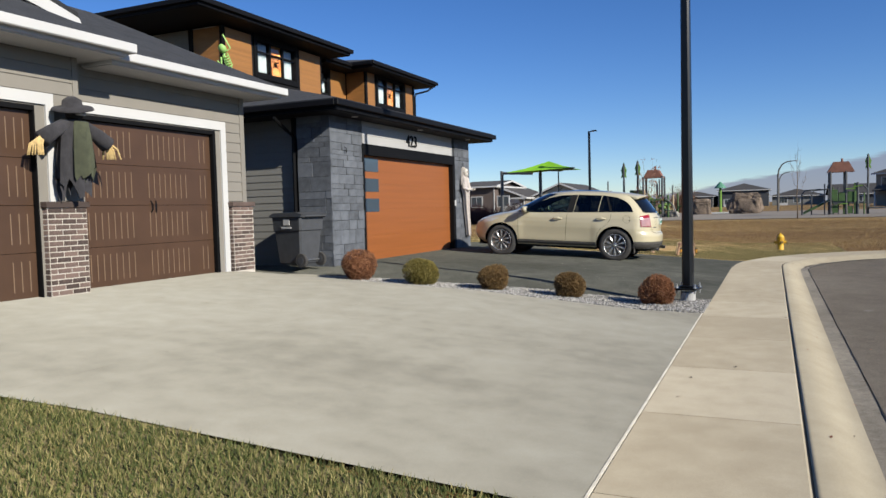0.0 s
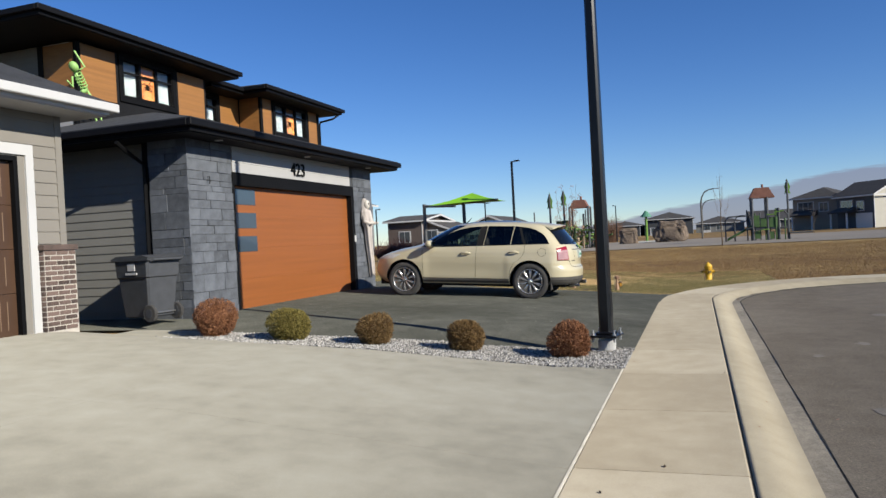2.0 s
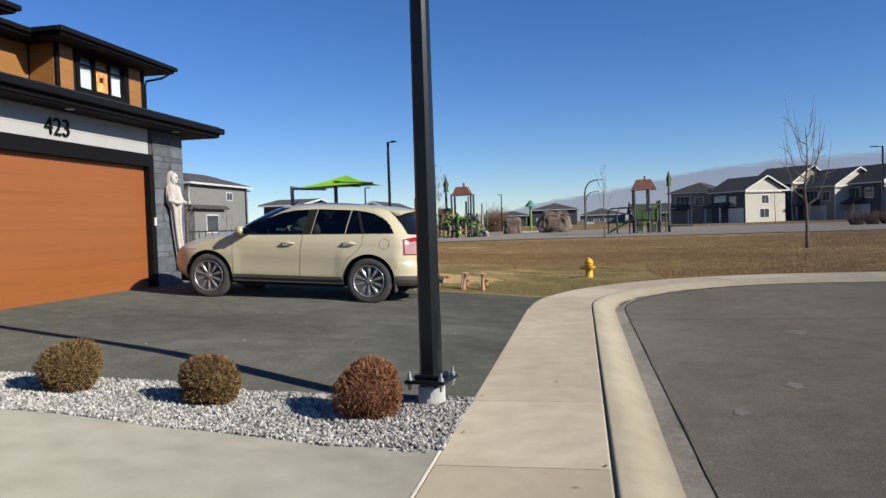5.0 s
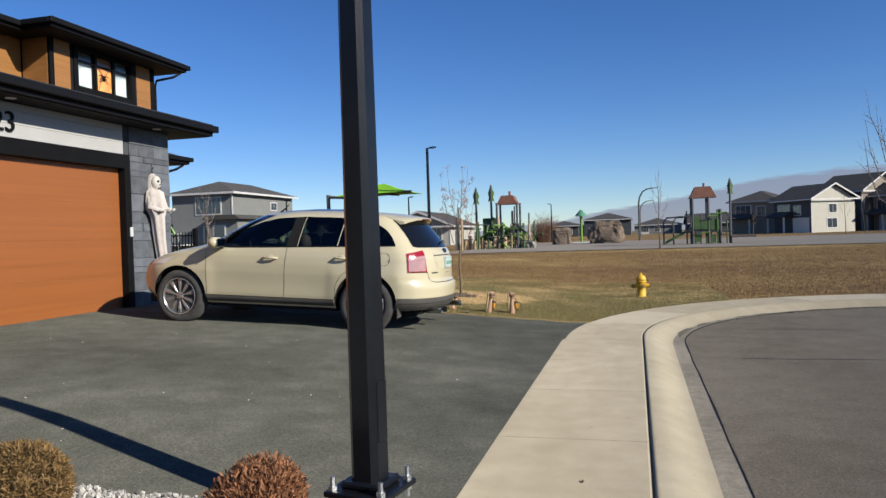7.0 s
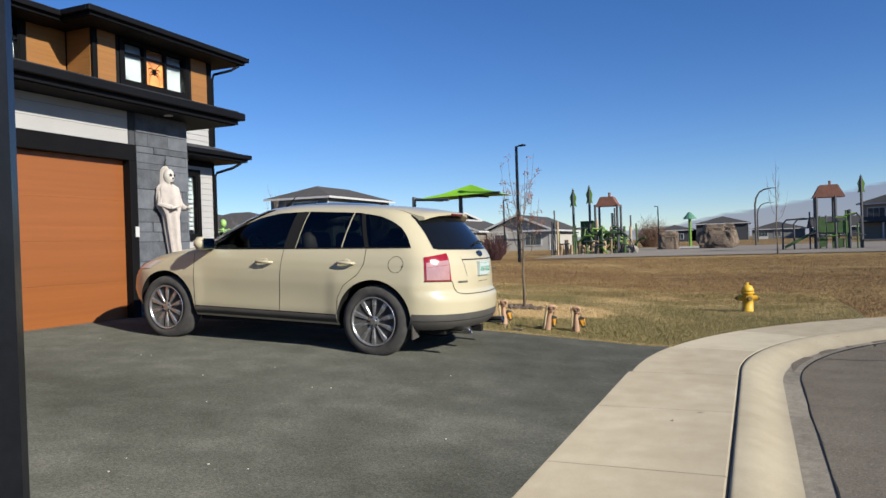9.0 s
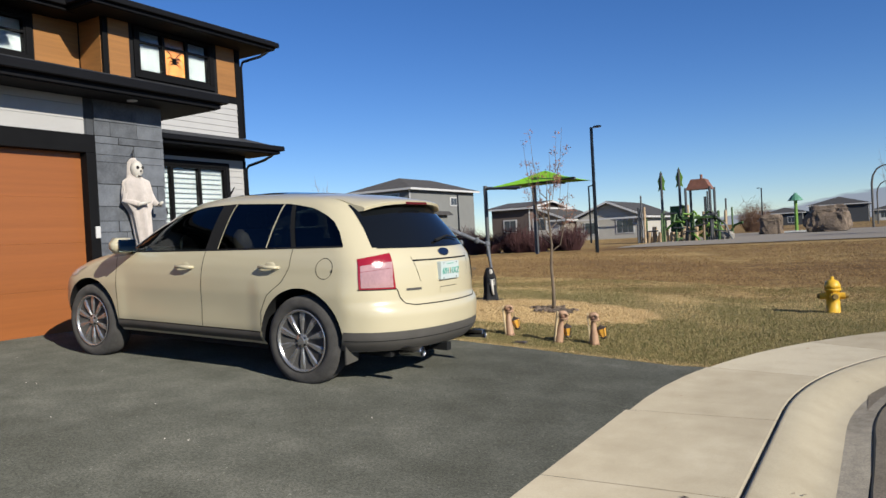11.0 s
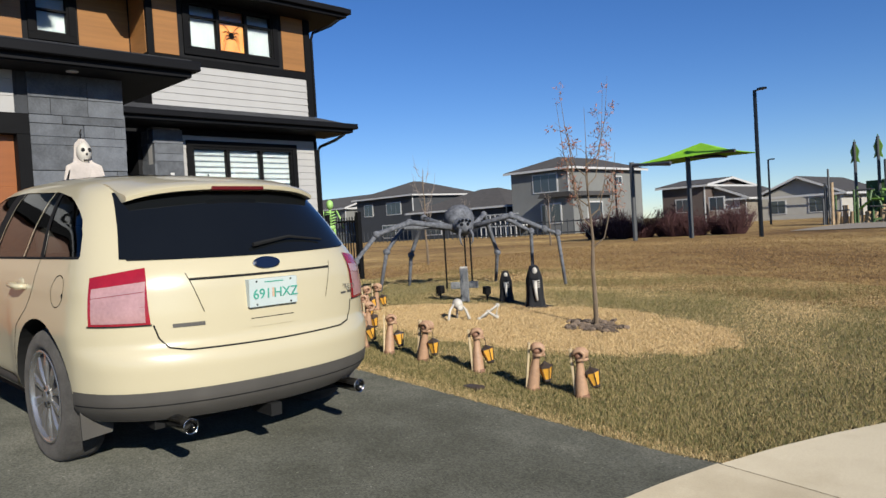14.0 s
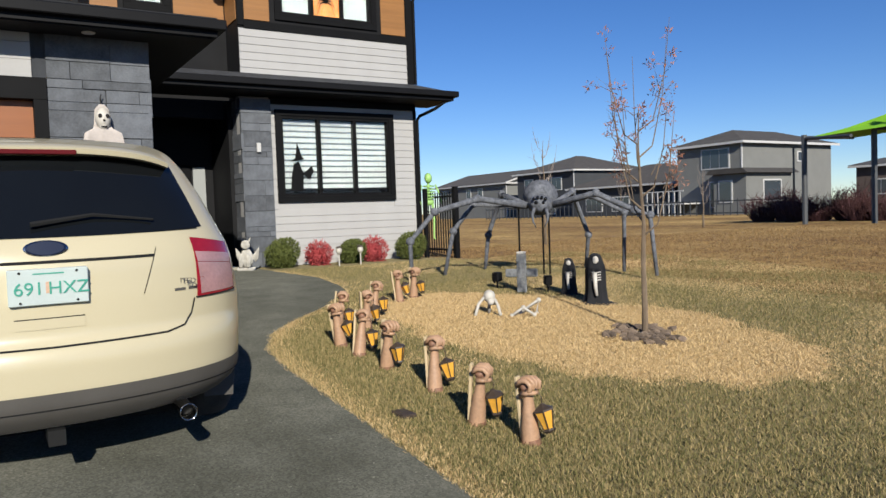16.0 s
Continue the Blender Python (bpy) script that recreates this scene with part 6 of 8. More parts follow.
# stake lights shaped as a fist with a lantern
M_SKIN = mat("painted_tan_plastic", (0.40, 0.24, 0.145), 0.55, 0, 0.16, 9, 0.1, 60)
M_SKIND = mat("painted_brown_shade", (0.20, 0.10, 0.06), 0.6, 0, 0.25, 14, 0.1, 60)
M_AMBER = mat("amber_lantern_pane", (0.72, 0.36, 0.05), 0.3, 0, 0.12, 12, 0)
M_DARKW = mat("dark_bronze_plastic", (0.05, 0.035, 0.025), 0.5, 0, 0.15, 9, 0)
def stake_light():
    t = thing("stake_light", "tan plastic fist stake light holding an amber lantern", "garden light", group="fist stake lights along the lawn edge")
    bm = bmesh.new()
    rings = []
    for z, rx, ry, ox in ((-0.03, 0.046, 0.052, 0.0), (0.02, 0.050, 0.056, 0.0), (0.09, 0.047, 0.052, 0.002), (0.17, 0.038, 0.043, 0.006), (0.235, 0.028, 0.034, 0.010), (0.27, 0.027, 0.036, 0.012), (0.30, 0.030, 0.044, 0.012)):
        rings.append([bm.verts.new((ox + rx * math.cos(k * math.pi / 7), ry * math.sin(k * math.pi / 7), z)) for k in range(14)])
    for p, q in zip(rings, rings[1:]):
        for k in range(14):
            bm.faces.new((p[k], p[(k + 1) % 14], q[(k + 1) % 14], q[k]))
    bm.faces.new(rings[-1])
    part("forearm_post", bm, M_SKIN, t, smooth=True)
    ball(bm := bmesh.new(), (0.012, 0, 0.318), 0.044, 12, 8, (0.85, 1.12, 0.80))
    part("palm", bm, M_SKIND, t, "brown shaded palm", True)
    for k in range(4):
        y = -0.048 + 0.032 * k
        zt = 0.366 - 0.004 * abs(k - 1.3) ** 2
        part("knuckle", tube(bmesh.new(), [(-0.028, y * 0.85, zt - 0.030), (0.0, y * 0.95, zt - 0.002), (0.038, y, zt), (0.062, y, zt - 0.022), (0.058, y, zt - 0.050), (0.030, y, zt - 0.058)], 0.0145, 0.0125, 8), M_SKIN, t, smooth=True)
    part("thumb", tube(bmesh.new(), [(0.0, -0.046, 0.285), (0.040, -0.052, 0.296), (0.068, -0.026, 0.292), (0.072, 0.002, 0.290)], 0.015, 0.011, 8), M_SKIN, t, smooth=True)
    part("stake", boxes((-0.055, -0.038, -0.02, 0.02, -0.08, 0.37), bev=0.003), mat("pale_wood_stake", (0.52, 0.40, 0.24), 0.8, 0, 0.15, 9, 0.1) if "pale_wood_stake" not in bpy.data.materials else bpy.data.materials["pale_wood_stake"], t)
    part("base_cuff", lathe(bmesh.new(), [(0.054, -0.02), (0.058, 0.0), (0.055, 0.03)], 12), M_SKIND, t)
    m = Matrix.Translation((0.095, 0.02, 0.15)) @ Euler((0.0, radians(-12), 0)).to_matrix().to_4x4()
    ln = part("lantern", lathe(bmesh.new(), [(0.028, -0.06), (0.052, 0.03), (0.052, 0.035)], 6, m), M_AMBER, t, "amber lantern")
    part("lantern_cap", lathe(bmesh.new(), [(0.06, 0.036), (0.058, 0.045), (0.025, 0.062), (0.01, 0.075)], 6, m), M_DARKW, ln)
    part("lantern_foot", lathe(bmesh.new(), [(0.02, -0.085), (0.034, -0.07), (0.03, -0.06)], 6, m), M_DARKW, ln)
    for k in range(6):
        a = math.pi / 3 * k
        part("lantern_rib", tube(bmesh.new(), [m @ Vector((0.030 * math.cos(a), 0.030 * math.sin(a), -0.06)), m @ Vector((0.054 * math.cos(a), 0.054 * math.sin(a), 0.034))], 0.004, n=4), M_DARKW, ln)
    part("wire", tube(bmesh.new(), [(0.06, 0.005, 0.31), (0.085, 0.015, 0.26), m @ Vector((0, 0, 0.07))], 0.003, n=5), M_DARKW, t)
    return t
SPOTS = [(-1.96, 20.85, 20), (-2.36, 20.77, 40), (-3.02, 20.89, 35), (-3.69, 20.88, 15), (-4.14, 20.87, 50), (-4.55, 20.9, 30), (-5.2, 21.15, 60), (-5.12, 21.42, 80), (-5.65, 21.75, 45), (-6.35, 22.45, 70), (-6.55, 22.75, 30)]
first = stake_light()
first.matrix_basis = pose(SPOTS[0][0], SPOTS[0][1], G(*SPOTS[0][:2]) + 0.0, 3, -3, SPOTS[0][2])
for k, (x, y, r) in enumerate(SPOTS[1:]):
    copy_thing(first, pose(x, y, G(x, y) + 0.0, (7, -5, 4, -8, 6, -3, 8, -6, 3, 5)[k], (6, -4, 9, 3, -6, 8, -3, 5, -7, 4)[k], r))
part("solar_puck", boxes((-2.78, -2.62, 20.42, 20.52, G(-2.7, 20.5), G(-2.7, 20.5) + 0.03), bev=0.008), M_DARKW)
tagged(bpy.data.objects["solar_puck"], "small black solar panel lying on the grass", "solar panel")

# giant spider
M_SPID = mat("grey_painted_foam", (0.115, 0.12, 0.135), 0.8, 0, 0.45, 14, 0.5, 60, stretch=(1, 1, 1))
sp = thing("giant_spider", "giant grey foam spider with long bent legs on black rods", "spider decoration", (-7.4, 25.45, G(-7.4, 25.45)), 50)
SZ = 1.04
bm = bmesh.new()
ball(bm, (0.0, 0.38, SZ + 0.14), 0.28, 24, 16, (0.95, 1.1, 0.88), 0.10, random.Random(1))
part("abdomen", bm, M_SPID, sp, "mottled grey abdomen", True)
bm = bmesh.new()
ball(bm, (0, -0.10, SZ), 0.19, 14, 10, (0.95, 1.1, 0.8), 0.12, random.Random(2))
ball(bm, (0, -0.32, SZ + 0.01), 0.14, 12, 8, (1, 0.8, 0.9), 0.1, random.Random(4))
part("head", bm, M_SPID, sp, smooth=True)
for k, (x, z) in enumerate(((-0.1, 0.1), (-0.035, 0.12), (0.035, 0.12), (0.1, 0.1), (-0.06, 0.04), (0.06, 0.04))):
    ball(bm_ := bmesh.new(), (x * 0.85, -0.425, SZ + z * 0.85), 0.026, 8, 6)
    part("eye", bm_, mat("shiny_black_eye", (0.01, 0.01, 0.01), 0.08, 0, 0.05, 5, 0), sp, smooth=True)
for s in (-1, 1):
    part("fang", tube(bmesh.new(), [(s * 0.08, -0.42, SZ - 0.05), (s * 0.11, -0.52, SZ - 0.14), (s * 0.10, -0.54, SZ - 0.24), (s * 0.06, -0.50, SZ - 0.32)], 0.028, 0.006, 8), M_SPID, sp, smooth=True)
def leg(pts, r=0.050):
    l = part("leg", tube(bmesh.new(), pts, r, r * 0.55, 10), M_SPID, sp, smooth=True)
    for p in pts[1:-1]:
        ball(bm_ := bmesh.new(), p, r * 1.25, 10, 6, jitter=0.1)
        part("joint", bm_, M_SPID, l, smooth=True)
for pts in ([(-0.2, -0.2, SZ), (-0.9, -0.35, SZ + 0.12), (-1.45, -0.95, SZ - 0.05), (-1.80, -1.0, SZ - 0.45), (-1.78, -1.05, 0.0)], [(-0.22, -0.1, SZ), (-1.0, 0.0, SZ + 0.05), (-1.3, -0.15, SZ - 0.35), (-1.45, -0.2, 0.0)],
            [(-0.2, 0.0, SZ), (-0.6, 0.6, SZ + 0.2), (-0.85, 0.8, SZ - 0.45), (-0.92, 0.75, 0.0)],
            [(0.2, -0.15, SZ), (0.8, -0.3, SZ + 0.14), (1.30, -0.5, SZ - 0.12), (1.52, -0.5, SZ - 0.2), (1.58, -0.62, 0.0)], [(0.22, -0.05, SZ), (0.75, 0.15, SZ + 0.12), (1.25, 0.3, SZ - 0.15), (1.22, 0.2, 0.0)],
            [(0.2, 0.05, SZ), (0.5, 0.75, SZ + 0.2), (0.75, 1.0, SZ - 0.5), (0.7, 1.05, 0.0)]):
    leg(pts)
for x, y in ((-0.32, -0.1), (0.03, 0.0), (0.12, -0.05)):
    part("support_rod", tube(bmesh.new(), [(x, y, -0.1), (x, y, SZ)], 0.014, n=6), M_BLACK, sp)

# reapers, cross, bones, spotlights
def reaper(at, h, rz):
    a, b = bmesh.new(), bmesh.new()
    robe(a, [(0, 0, 1.0 * h, 0.02, 0.02), (0, 0, 0.97 * h, 0.10 * h, 0.10 * h), (0.0, 0, 0.80 * h, 0.15 * h, 0.16 * h), (0, 0, 0.66 * h, 0.17 * h, 0.19 * h), (0, 0, 0.3 * h, 0.17 * h, 0.19 * h), (0, 0, 0.05 * h, 0.20 * h, 0.22 * h), (0.0, 0.02, 0.0, 0.30 * h, 0.36 * h)], 12, 6, 0.2, int(h * 100))
    ball(b, (0.10 * h, 0, 0.86 * h), 0.075 * h, 8, 6, (0.8, 0.9, 1.2))
    tube(b, [(0.20 * h, -0.03 * h, 0.62 * h), (0.22 * h, -0.02 * h, 0.35 * h), (0.23 * h, 0.0, 0.18 * h)], 0.05 * h, 0.03 * h, 6)
    for k in range(4):
        tube(b, [(0.18 * h, -0.09 * h, (0.64 - 0.05 * k) * h), (0.215 * h, 0, (0.63 - 0.05 * k) * h), (0.18 * h, 0.09 * h, (0.64 - 0.05 * k) * h)], 0.012 * h, n=5)
    figure("reaper_figure", "small black robed skeleton figure standing on the lawn", "halloween figure", (at[0], at[1], G(*at)), [(a, mat("black_cloth", (0.010, 0.010, 0.012), 0.9, 0, 0.2, 9, 0.3) if "black_cloth" not in bpy.data.materials else bpy.data.materials["black_cloth"]), (b, M_BONE)], rz, group="robed figures on the lawn")
reaper((-5.62, 24.4), 0.45, -45)
reaper((-4.95, 24.2), 0.57, -40)
cr = thing("cross_tombstone", "weathered grey cross tombstone on the lawn", "tombstone", (-6.1, 24.05, G(-6.1, 24.05)), -45)
M_TOMB = mat("grey_foam_stone", (0.17, 0.175, 0.18), 0.9, 0, 0.3, 12, 0.4, 50)
part("upright", boxes((-0.03, 0.03, -0.06, 0.06, -0.03, 0.49), bev=0.012), M_TOMB, cr)
part("arm", boxes((-0.028, 0.028, -0.20, -0.061, 0.20, 0.30), bev=0.012), M_TOMB, cr)
part("arm", boxes((-0.028, 0.028, 0.061, 0.20, 0.20, 0.30), bev=0.012), M_TOMB, cr)
part("capstone", boxes((-0.032, 0.032, -0.055, 0.055, 0.491, 0.515), bev=0.006), mat("pale_foam_chip", (0.55, 0.53, 0.5), 0.9, 0, 0.1, 9, 0.1), cr)
a = bmesh.new()
ball(a, (0, 0, 0.19), 0.075, 12, 8, (1.1, 0.85, 0.9))
ball(a, (0.05, 0.01, 0.14), 0.05, 8, 6, (1, 0.8, 0.8))
ball(a, (-0.05, 0.05, 0.13), 0.055, 8, 6, (1.2, 0.7, 0.7))
for y0, x1 in ((-0.1, 0.12), (0.06, 0.16), (0.0, -0.05)):
    tube(a, [(0, y0 * 0.4, 0.2), (x1 * 0.6, y0 * 1.2, 0.12), (x1, y0 * 1.6, 0.01)], 0.015, 0.018, 6)
figure("plastic_bones", "white plastic skull and bones lying on dry grass", "bones", (-5.08, 22.82, G(-5.08, 22.8)), [(a, M_BONE)], -30)
a = bmesh.new()
tube(a, [(-0.18, -0.12, 0.02), (-0.08, -0.05, 0.10), (0.02, 0.0, 0.02)], 0.016, n=6)
for q in ((-0.18, -0.12, 0.02), (-0.08, -0.05, 0.10), (0.02, 0.0, 0.02)):
    ball(a, q, 0.024, 8, 6)
figure("plastic_bones", "white plastic arm bone sticking out of dry grass", "bones", (-4.72, 23.1, G(-4.7, 23.1)), [(a, M_BONE)], 30)
a = bmesh.new()
tube(a, [(-0.02, 0.16, 0.01), (0.0, 0.18, 0.15), (-0.16, 0.05, 0.03)], 0.018, n=6)
for q in ((-0.02, 0.16, 0.01), (0.0, 0.18, 0.15), (-0.16, 0.05, 0.03)):
    ball(a, q, 0.027, 8, 6)
figure("plastic_bones", "bent white plastic leg bone sticking out of dry grass", "bones", (-4.72, 23.1, G(-4.7, 23.1)), [(a, M_BONE)], 30)
def spot(at, rz):
    t = thing("spotlight", "small black garden spotlight on a spike", "garden light", (at[0], at[1], G(*at)), rz, group="lawn spotlights")
    part("spike", tube(bmesh.new(), [(0, 0, -0.03), (0, 0, 0.12)], 0.012, n=6), M_BLACK, t)
    part("lamp_body", boxes((-0.05, 0.05, -0.06, 0.06, 0.10, 0.22), bev=0.015), M_BLACK, t)
    part("bracket", boxes((-0.012, 0.012, -0.07, -0.061, 0.08, 0.17)), M_BLACK, t)
spot((-6.55, 24.0), 20)
spot((-5.9, 24.3), 60)
def path_light(x, y):
    t = thing("path_light", "small pale path light on a spike by the shrubs", "garden light", (x, y, G(x, y)), group="path lights along the wall")
    part("spike", tube(bmesh.new(), [(0, 0, -0.03), (0, 0, 0.24)], 0.014, n=8), M_BONE, t)
    ball(bm_ := bmesh.new(), (0, 0, 0.30), 0.065, 12, 8, (0.9, 0.9, 1.1))
    part("shade", bm_, M_BONE, t, "pale rounded shade", True)
    part("lamp_cap", lathe(bmesh.new(), [(0.06, 0.345), (0.05, 0.37), (0.01, 0.385)], 10), M_DARKW, t)
path_light(-11.75, 24.1)
path_light(-11.75, 24.55)
# gargoyle by the porch
a = bmesh.new()
box(a, -0.14, 0.14, -0.14, 0.14, 0, 0.05)
ball(a, (0, 0, 0.22), 0.14, 10, 8, (0.9, 0.85, 1.3), 0.1, random.Random(8))
ball(a, (0.05, 0, 0.47), 0.09, 10, 8, (1, 0.9, 1), 0.1, random.Random(9))
for s in (-1, 1):
    tube(a, [(0.02, s * 0.05, 0.52), (-0.01, s * 0.08, 0.60)], 0.025, 0.006, 6)
    tube(a, [(0.10, s * 0.07, 0.30), (0.14, s * 0.07, 0.06)], 0.045, 0.04, 7)
    prism(a, [(s * 0.08, 0.25), (s * 0.22, 0.42), (s * 0.2, 0.22), (s * 0.14, 0.14)], "x", -0.06, -0.04)
figure("gargoyle_statue", "pale stone gargoyle statue sitting by the porch pillar", "statue", (-12.3, 22.5, G(-12.3, 22.4) + 0.012), [(a, mat("pale_statue_stone", (0.42, 0.40, 0.36), 0.9, 0, 0.2, 14, 0.3))], -35)

# young tree with stone ring
M_BARK = mat("grey_brown_bark", (0.17, 0.125, 0.085), 0.9, 0, 0.25, 18, 0.4, 60, stretch=(1, 1, 0.3))
M_DRYLEAF = leaf_mat("dry_pinkish_leaves", (0.20, 0.085, 0.05), (0.42, 0.20, 0.13))
def bare_tree(name, label, at, h, r0, spread, seed, leaves=0, z=None, sub=9, lean=0.0, lo=0.42, leafm=None, twig=None, rise=0.35, group="", cat="tree"):
    """A slim young tree: tapered trunk, upright limbs that fork, and a few leaves."""
    rr = random.Random(seed)
    t = thing(name, label, cat, (at[0], at[1], G(*at) - 0.02 if z is None else z), group=group)
    tr = bmesh.new()
    path = [(lean * h * (k / 6) ** 1.5 + 0.012 * h * rr.uniform(-1, 1) * (k > 0), 0.012 * h * rr.uniform(-1, 1) * (k > 0), h * k / 6 * 0.98) for k in range(7)]
    tube(tr, path, r0, r0 * 0.12, 9)
    part("trunk", tr, M_BARK, t, smooth=True)
    lv, lf = [], []
    for k in range(sub):
        f = lo + (0.9 - lo) * k / max(1, sub - 1)
        i = min(5, int(f * 6))
        p = Vector(path[i]).lerp(Vector(path[i + 1]), f * 6 - i)
        a = 2.4 * k + rr.uniform(-0.5, 0.5)
        L = spread * (1.15 - 0.7 * (f - lo)) * rr.uniform(0.75, 1.2)
        d = Vector((math.cos(a), math.sin(a), 0))
        e = p + d * L * 0.55 + Vector((0, 0, L * (0.55 + rise)))
        e2_ = e + d * L * 0.12 + Vector((0, 0, L * (0.5 + rise)))
        bm = bmesh.new()
        rb = r0 * 0.42 * (1.1 - f * 0.6)
        tube(bm, [p, p + d * L * 0.3 + Vector((0, 0, L * 0.22)), e, e2_], rb, rb * 0.2, 6)
        tips = [e2_]
        for q in range(4):
            g = p.lerp(e, 0.45 + 0.16 * q)
            dd = (d + Vector((rr.uniform(-1, 1), rr.uniform(-1, 1), rr.uniform(0.4, 1.4)))).normalized()
            tip = g + dd * L * rr.uniform(0.3, 0.6)
            tube(bm, [g, g.lerp(tip, 0.5) + Vector((0, 0, 0.02)), tip], rb * 0.4, rb * 0.1, 4)
            tips.append(tip)
            for w in range(2):
                g2 = g.lerp(tip, rr.uniform(0.3, 0.9))
                t2 = g2 + Vector((rr.uniform(-1, 1), rr.uniform(-1, 1), rr.uniform(0.2, 1.3))) * L * 0.18
                tube(bm, [g2, t2], rb * 0.2, rb * 0.08, 3)
                tips.append(t2)
        part("limb", bm, twig or M_BARK, t)
        if leaves:
            for tip in tips:
                if rr.random() < 0.45:
                    v, fc = leaf_ball(tip, 0.05, leaves, 0.032, rr, inner=0.0, long=1.4)
                    b0 = len(lv)
                    lv += v
                    lf += [tuple(i + b0 for i in q) for q in fc]
    if lv:
        raw("crown", lv, lf, leafm or M_DRYLEAF, t)["label"] = "few dry pinkish leaves"
    return t
bare_tree("young_tree", "slim young tree with a few dry leaves in a stone ring", (-3.45, 23.35), 2.08, 0.030, 0.46, 21, leaves=12, sub=9, lo=0.45, rise=0.62)
rk = random.Random(77)
for k in range(80):
    a, r = rk.uniform(0, 6.28), rk.uniform(0.05, 0.42)
    x, y = -3.45 + r * math.cos(a), 23.35 + r * math.sin(a) * 0.9
    bm = bmesh.new()
    ball(bm, (0, 0, 0), rk.uniform(0.028, 0.055), 7, 5, (1.3, 0.9, 0.55), 0.5, rk)
    ob = part("ring_stone", bm, mat("ring_stone_grey", (0.135, 0.098, 0.070), 0.9, 0, 0.25, 12, 0.3, rnd=0.5) if k == 0 else bpy.data.materials["ring_stone_grey"])
    ob.matrix_basis = pose(x, y, G(x, y) + 0.018, rk.uniform(-25, 25), rk.uniform(-25, 25), rk.uniform(0, 360))
    tagged(ob, "rough flat stone in the ring round the young tree", "stone", "stones round the young tree")

# hydrant
M_YEL = mat("yellow_hydrant_paint", (0.62, 0.36, 0.025), 0.5, 0, 0.15, 9, 0.1)
hy = thing("fire_hydrant", "yellow fire hydrant standing in dry grass", "hydrant", (0.22, 24.9, -0.04), 0)
hy.scale = (0.82, 0.82, 0.80)
part("barrel", lathe(bmesh.new(), [(0.15, 0.0), (0.15, 0.05), (0.115, 0.06), (0.11, 0.45), (0.14, 0.46), (0.14, 0.49), (0.125, 0.50)], 18), M_YEL, hy, smooth=True)
part("bonnet", lathe(bmesh.new(), [(0.135, 0.50), (0.13, 0.56), (0.10, 0.62), (0.05, 0.655), (0.03, 0.66), (0.03, 0.71)], 18), M_YEL, hy, smooth=True)
for ax, L, r in (((1, 0, 0), 0.2, 0.06), ((-1, 0, 0), 0.2, 0.06), ((0.25, -1, 0), 0.19, 0.075)):
    nz = part("nozzle", tube(bmesh.new(), [(0, 0, 0.36), (ax[0] * L, ax[1] * L, 0.36)], r, n=12), M_YEL, hy)
    part("cap", tube(bmesh.new(), [(ax[0] * L, ax[1] * L, 0.36), (ax[0] * (L + 0.05), ax[1] * (L + 0.05), 0.36)], r * 0.75, r * 0.6, 8), mat("hydrant_cap", (0.2, 0.13, 0.03), 0.6, 0, 0.1, 6, 0.1) if "hydrant_cap" not in bpy.data.materials else bpy.data.materials["hydrant_cap"], nz)

# ---- the park: lamps, canopy, playgrounds ----
lamp_post((-10.4, 45.9), 0.15, 0.12, 5.75, "black park lamp post with a flat head", arm=0.55, arm_dir=-25, base=False, group="park lamp posts")
lamp_post((-26.67, 62), 0.13, 0.1, 4.2, "black park lamp post with a flat head", arm=0.5, arm_dir=-25, base=False, group="park lamp posts")
lamp_post((-18.36, 68), 0.13, 0.1, 4.4, "black park lamp post with a flat head", arm=0.5, arm_dir=-25, base=False, group="park lamp posts")
lamp_post((-9.00, 92), 0.14, 0.1, 4.3, "black park lamp post with a flat head", arm=-0.4, arm_dir=0, base=False, group="park lamp posts")
lamp_post((23.69, 70), 0.16, 0.12, 6.1, "black park lamp post with a flat head", arm=-0.9, arm_dir=0, base=False, group="park lamp posts")
def arm_lamp(x, y, h, reach):
    t = thing("street_lamp", "tall grey street lamp with a curved arm", "street lamp", (x, y, G(x, y)), group="curved street lamps")
    part("pole", tube(bmesh.new(), [(0, 0, -0.1), (0, 0, h * 0.72), (reach * 0.08, 0, h * 0.84), (reach * 0.3, 0, h * 0.94), (reach * 0.6, 0, h * 0.985), (reach, 0, h)], 0.09, 0.05, 8), M_CLAD, t)
    part("lamp_head", boxes((reach, reach + 0.5, -0.12, 0.12, h - 0.03, h + 0.05), bev=0.02), M_GALV, t)
arm_lamp(0.51, 82, 5.0, 1.3)
arm_lamp(0.86, 118, 5.2, 1.5)
M_LIME = mat("lime_shade_fabric", (0.22, 0.50, 0.02), 0.7, 0, 0.06, 2, 0.05)
M_STEELG = mat("dark_grey_steel", (0.06, 0.062, 0.065), 0.5, 0, 0.1, 5, 0)
cp = thing("shade_canopy", "lime green fabric shade canopy on steel posts", "canopy", (-14.0, 47.3, 0.4))
for x, y in ((-2.5, -0.5), (0.0, 0.0)):
    part("post", tube(bmesh.new(), [(x, y, -0.1), (x, y, 3.75 if x == 0 else 3.6)], 0.11, n=10), M_STEELG, cp)
for p, q in (((-2.5, -0.5, 3.45), (-0.1, -1.4, 3.3)), ((0, 0, 3.7), (2.5, -0.9, 3.55)), ((-2.5, -0.5, 3.5), (-1.9, 2.0, 3.5)), ((0, 0, 3.6), (0.8, 2.2, 3.6))):
    part("beam", tube(bmesh.new(), [p, q], 0.07, n=8), M_STEELG, cp)
bm = bmesh.new()
co = [(-2.4, -0.6, 3.45), (2.5, -1.0, 3.58), (2.2, 2.4, 3.6), (-2.0, 2.2, 3.5)]
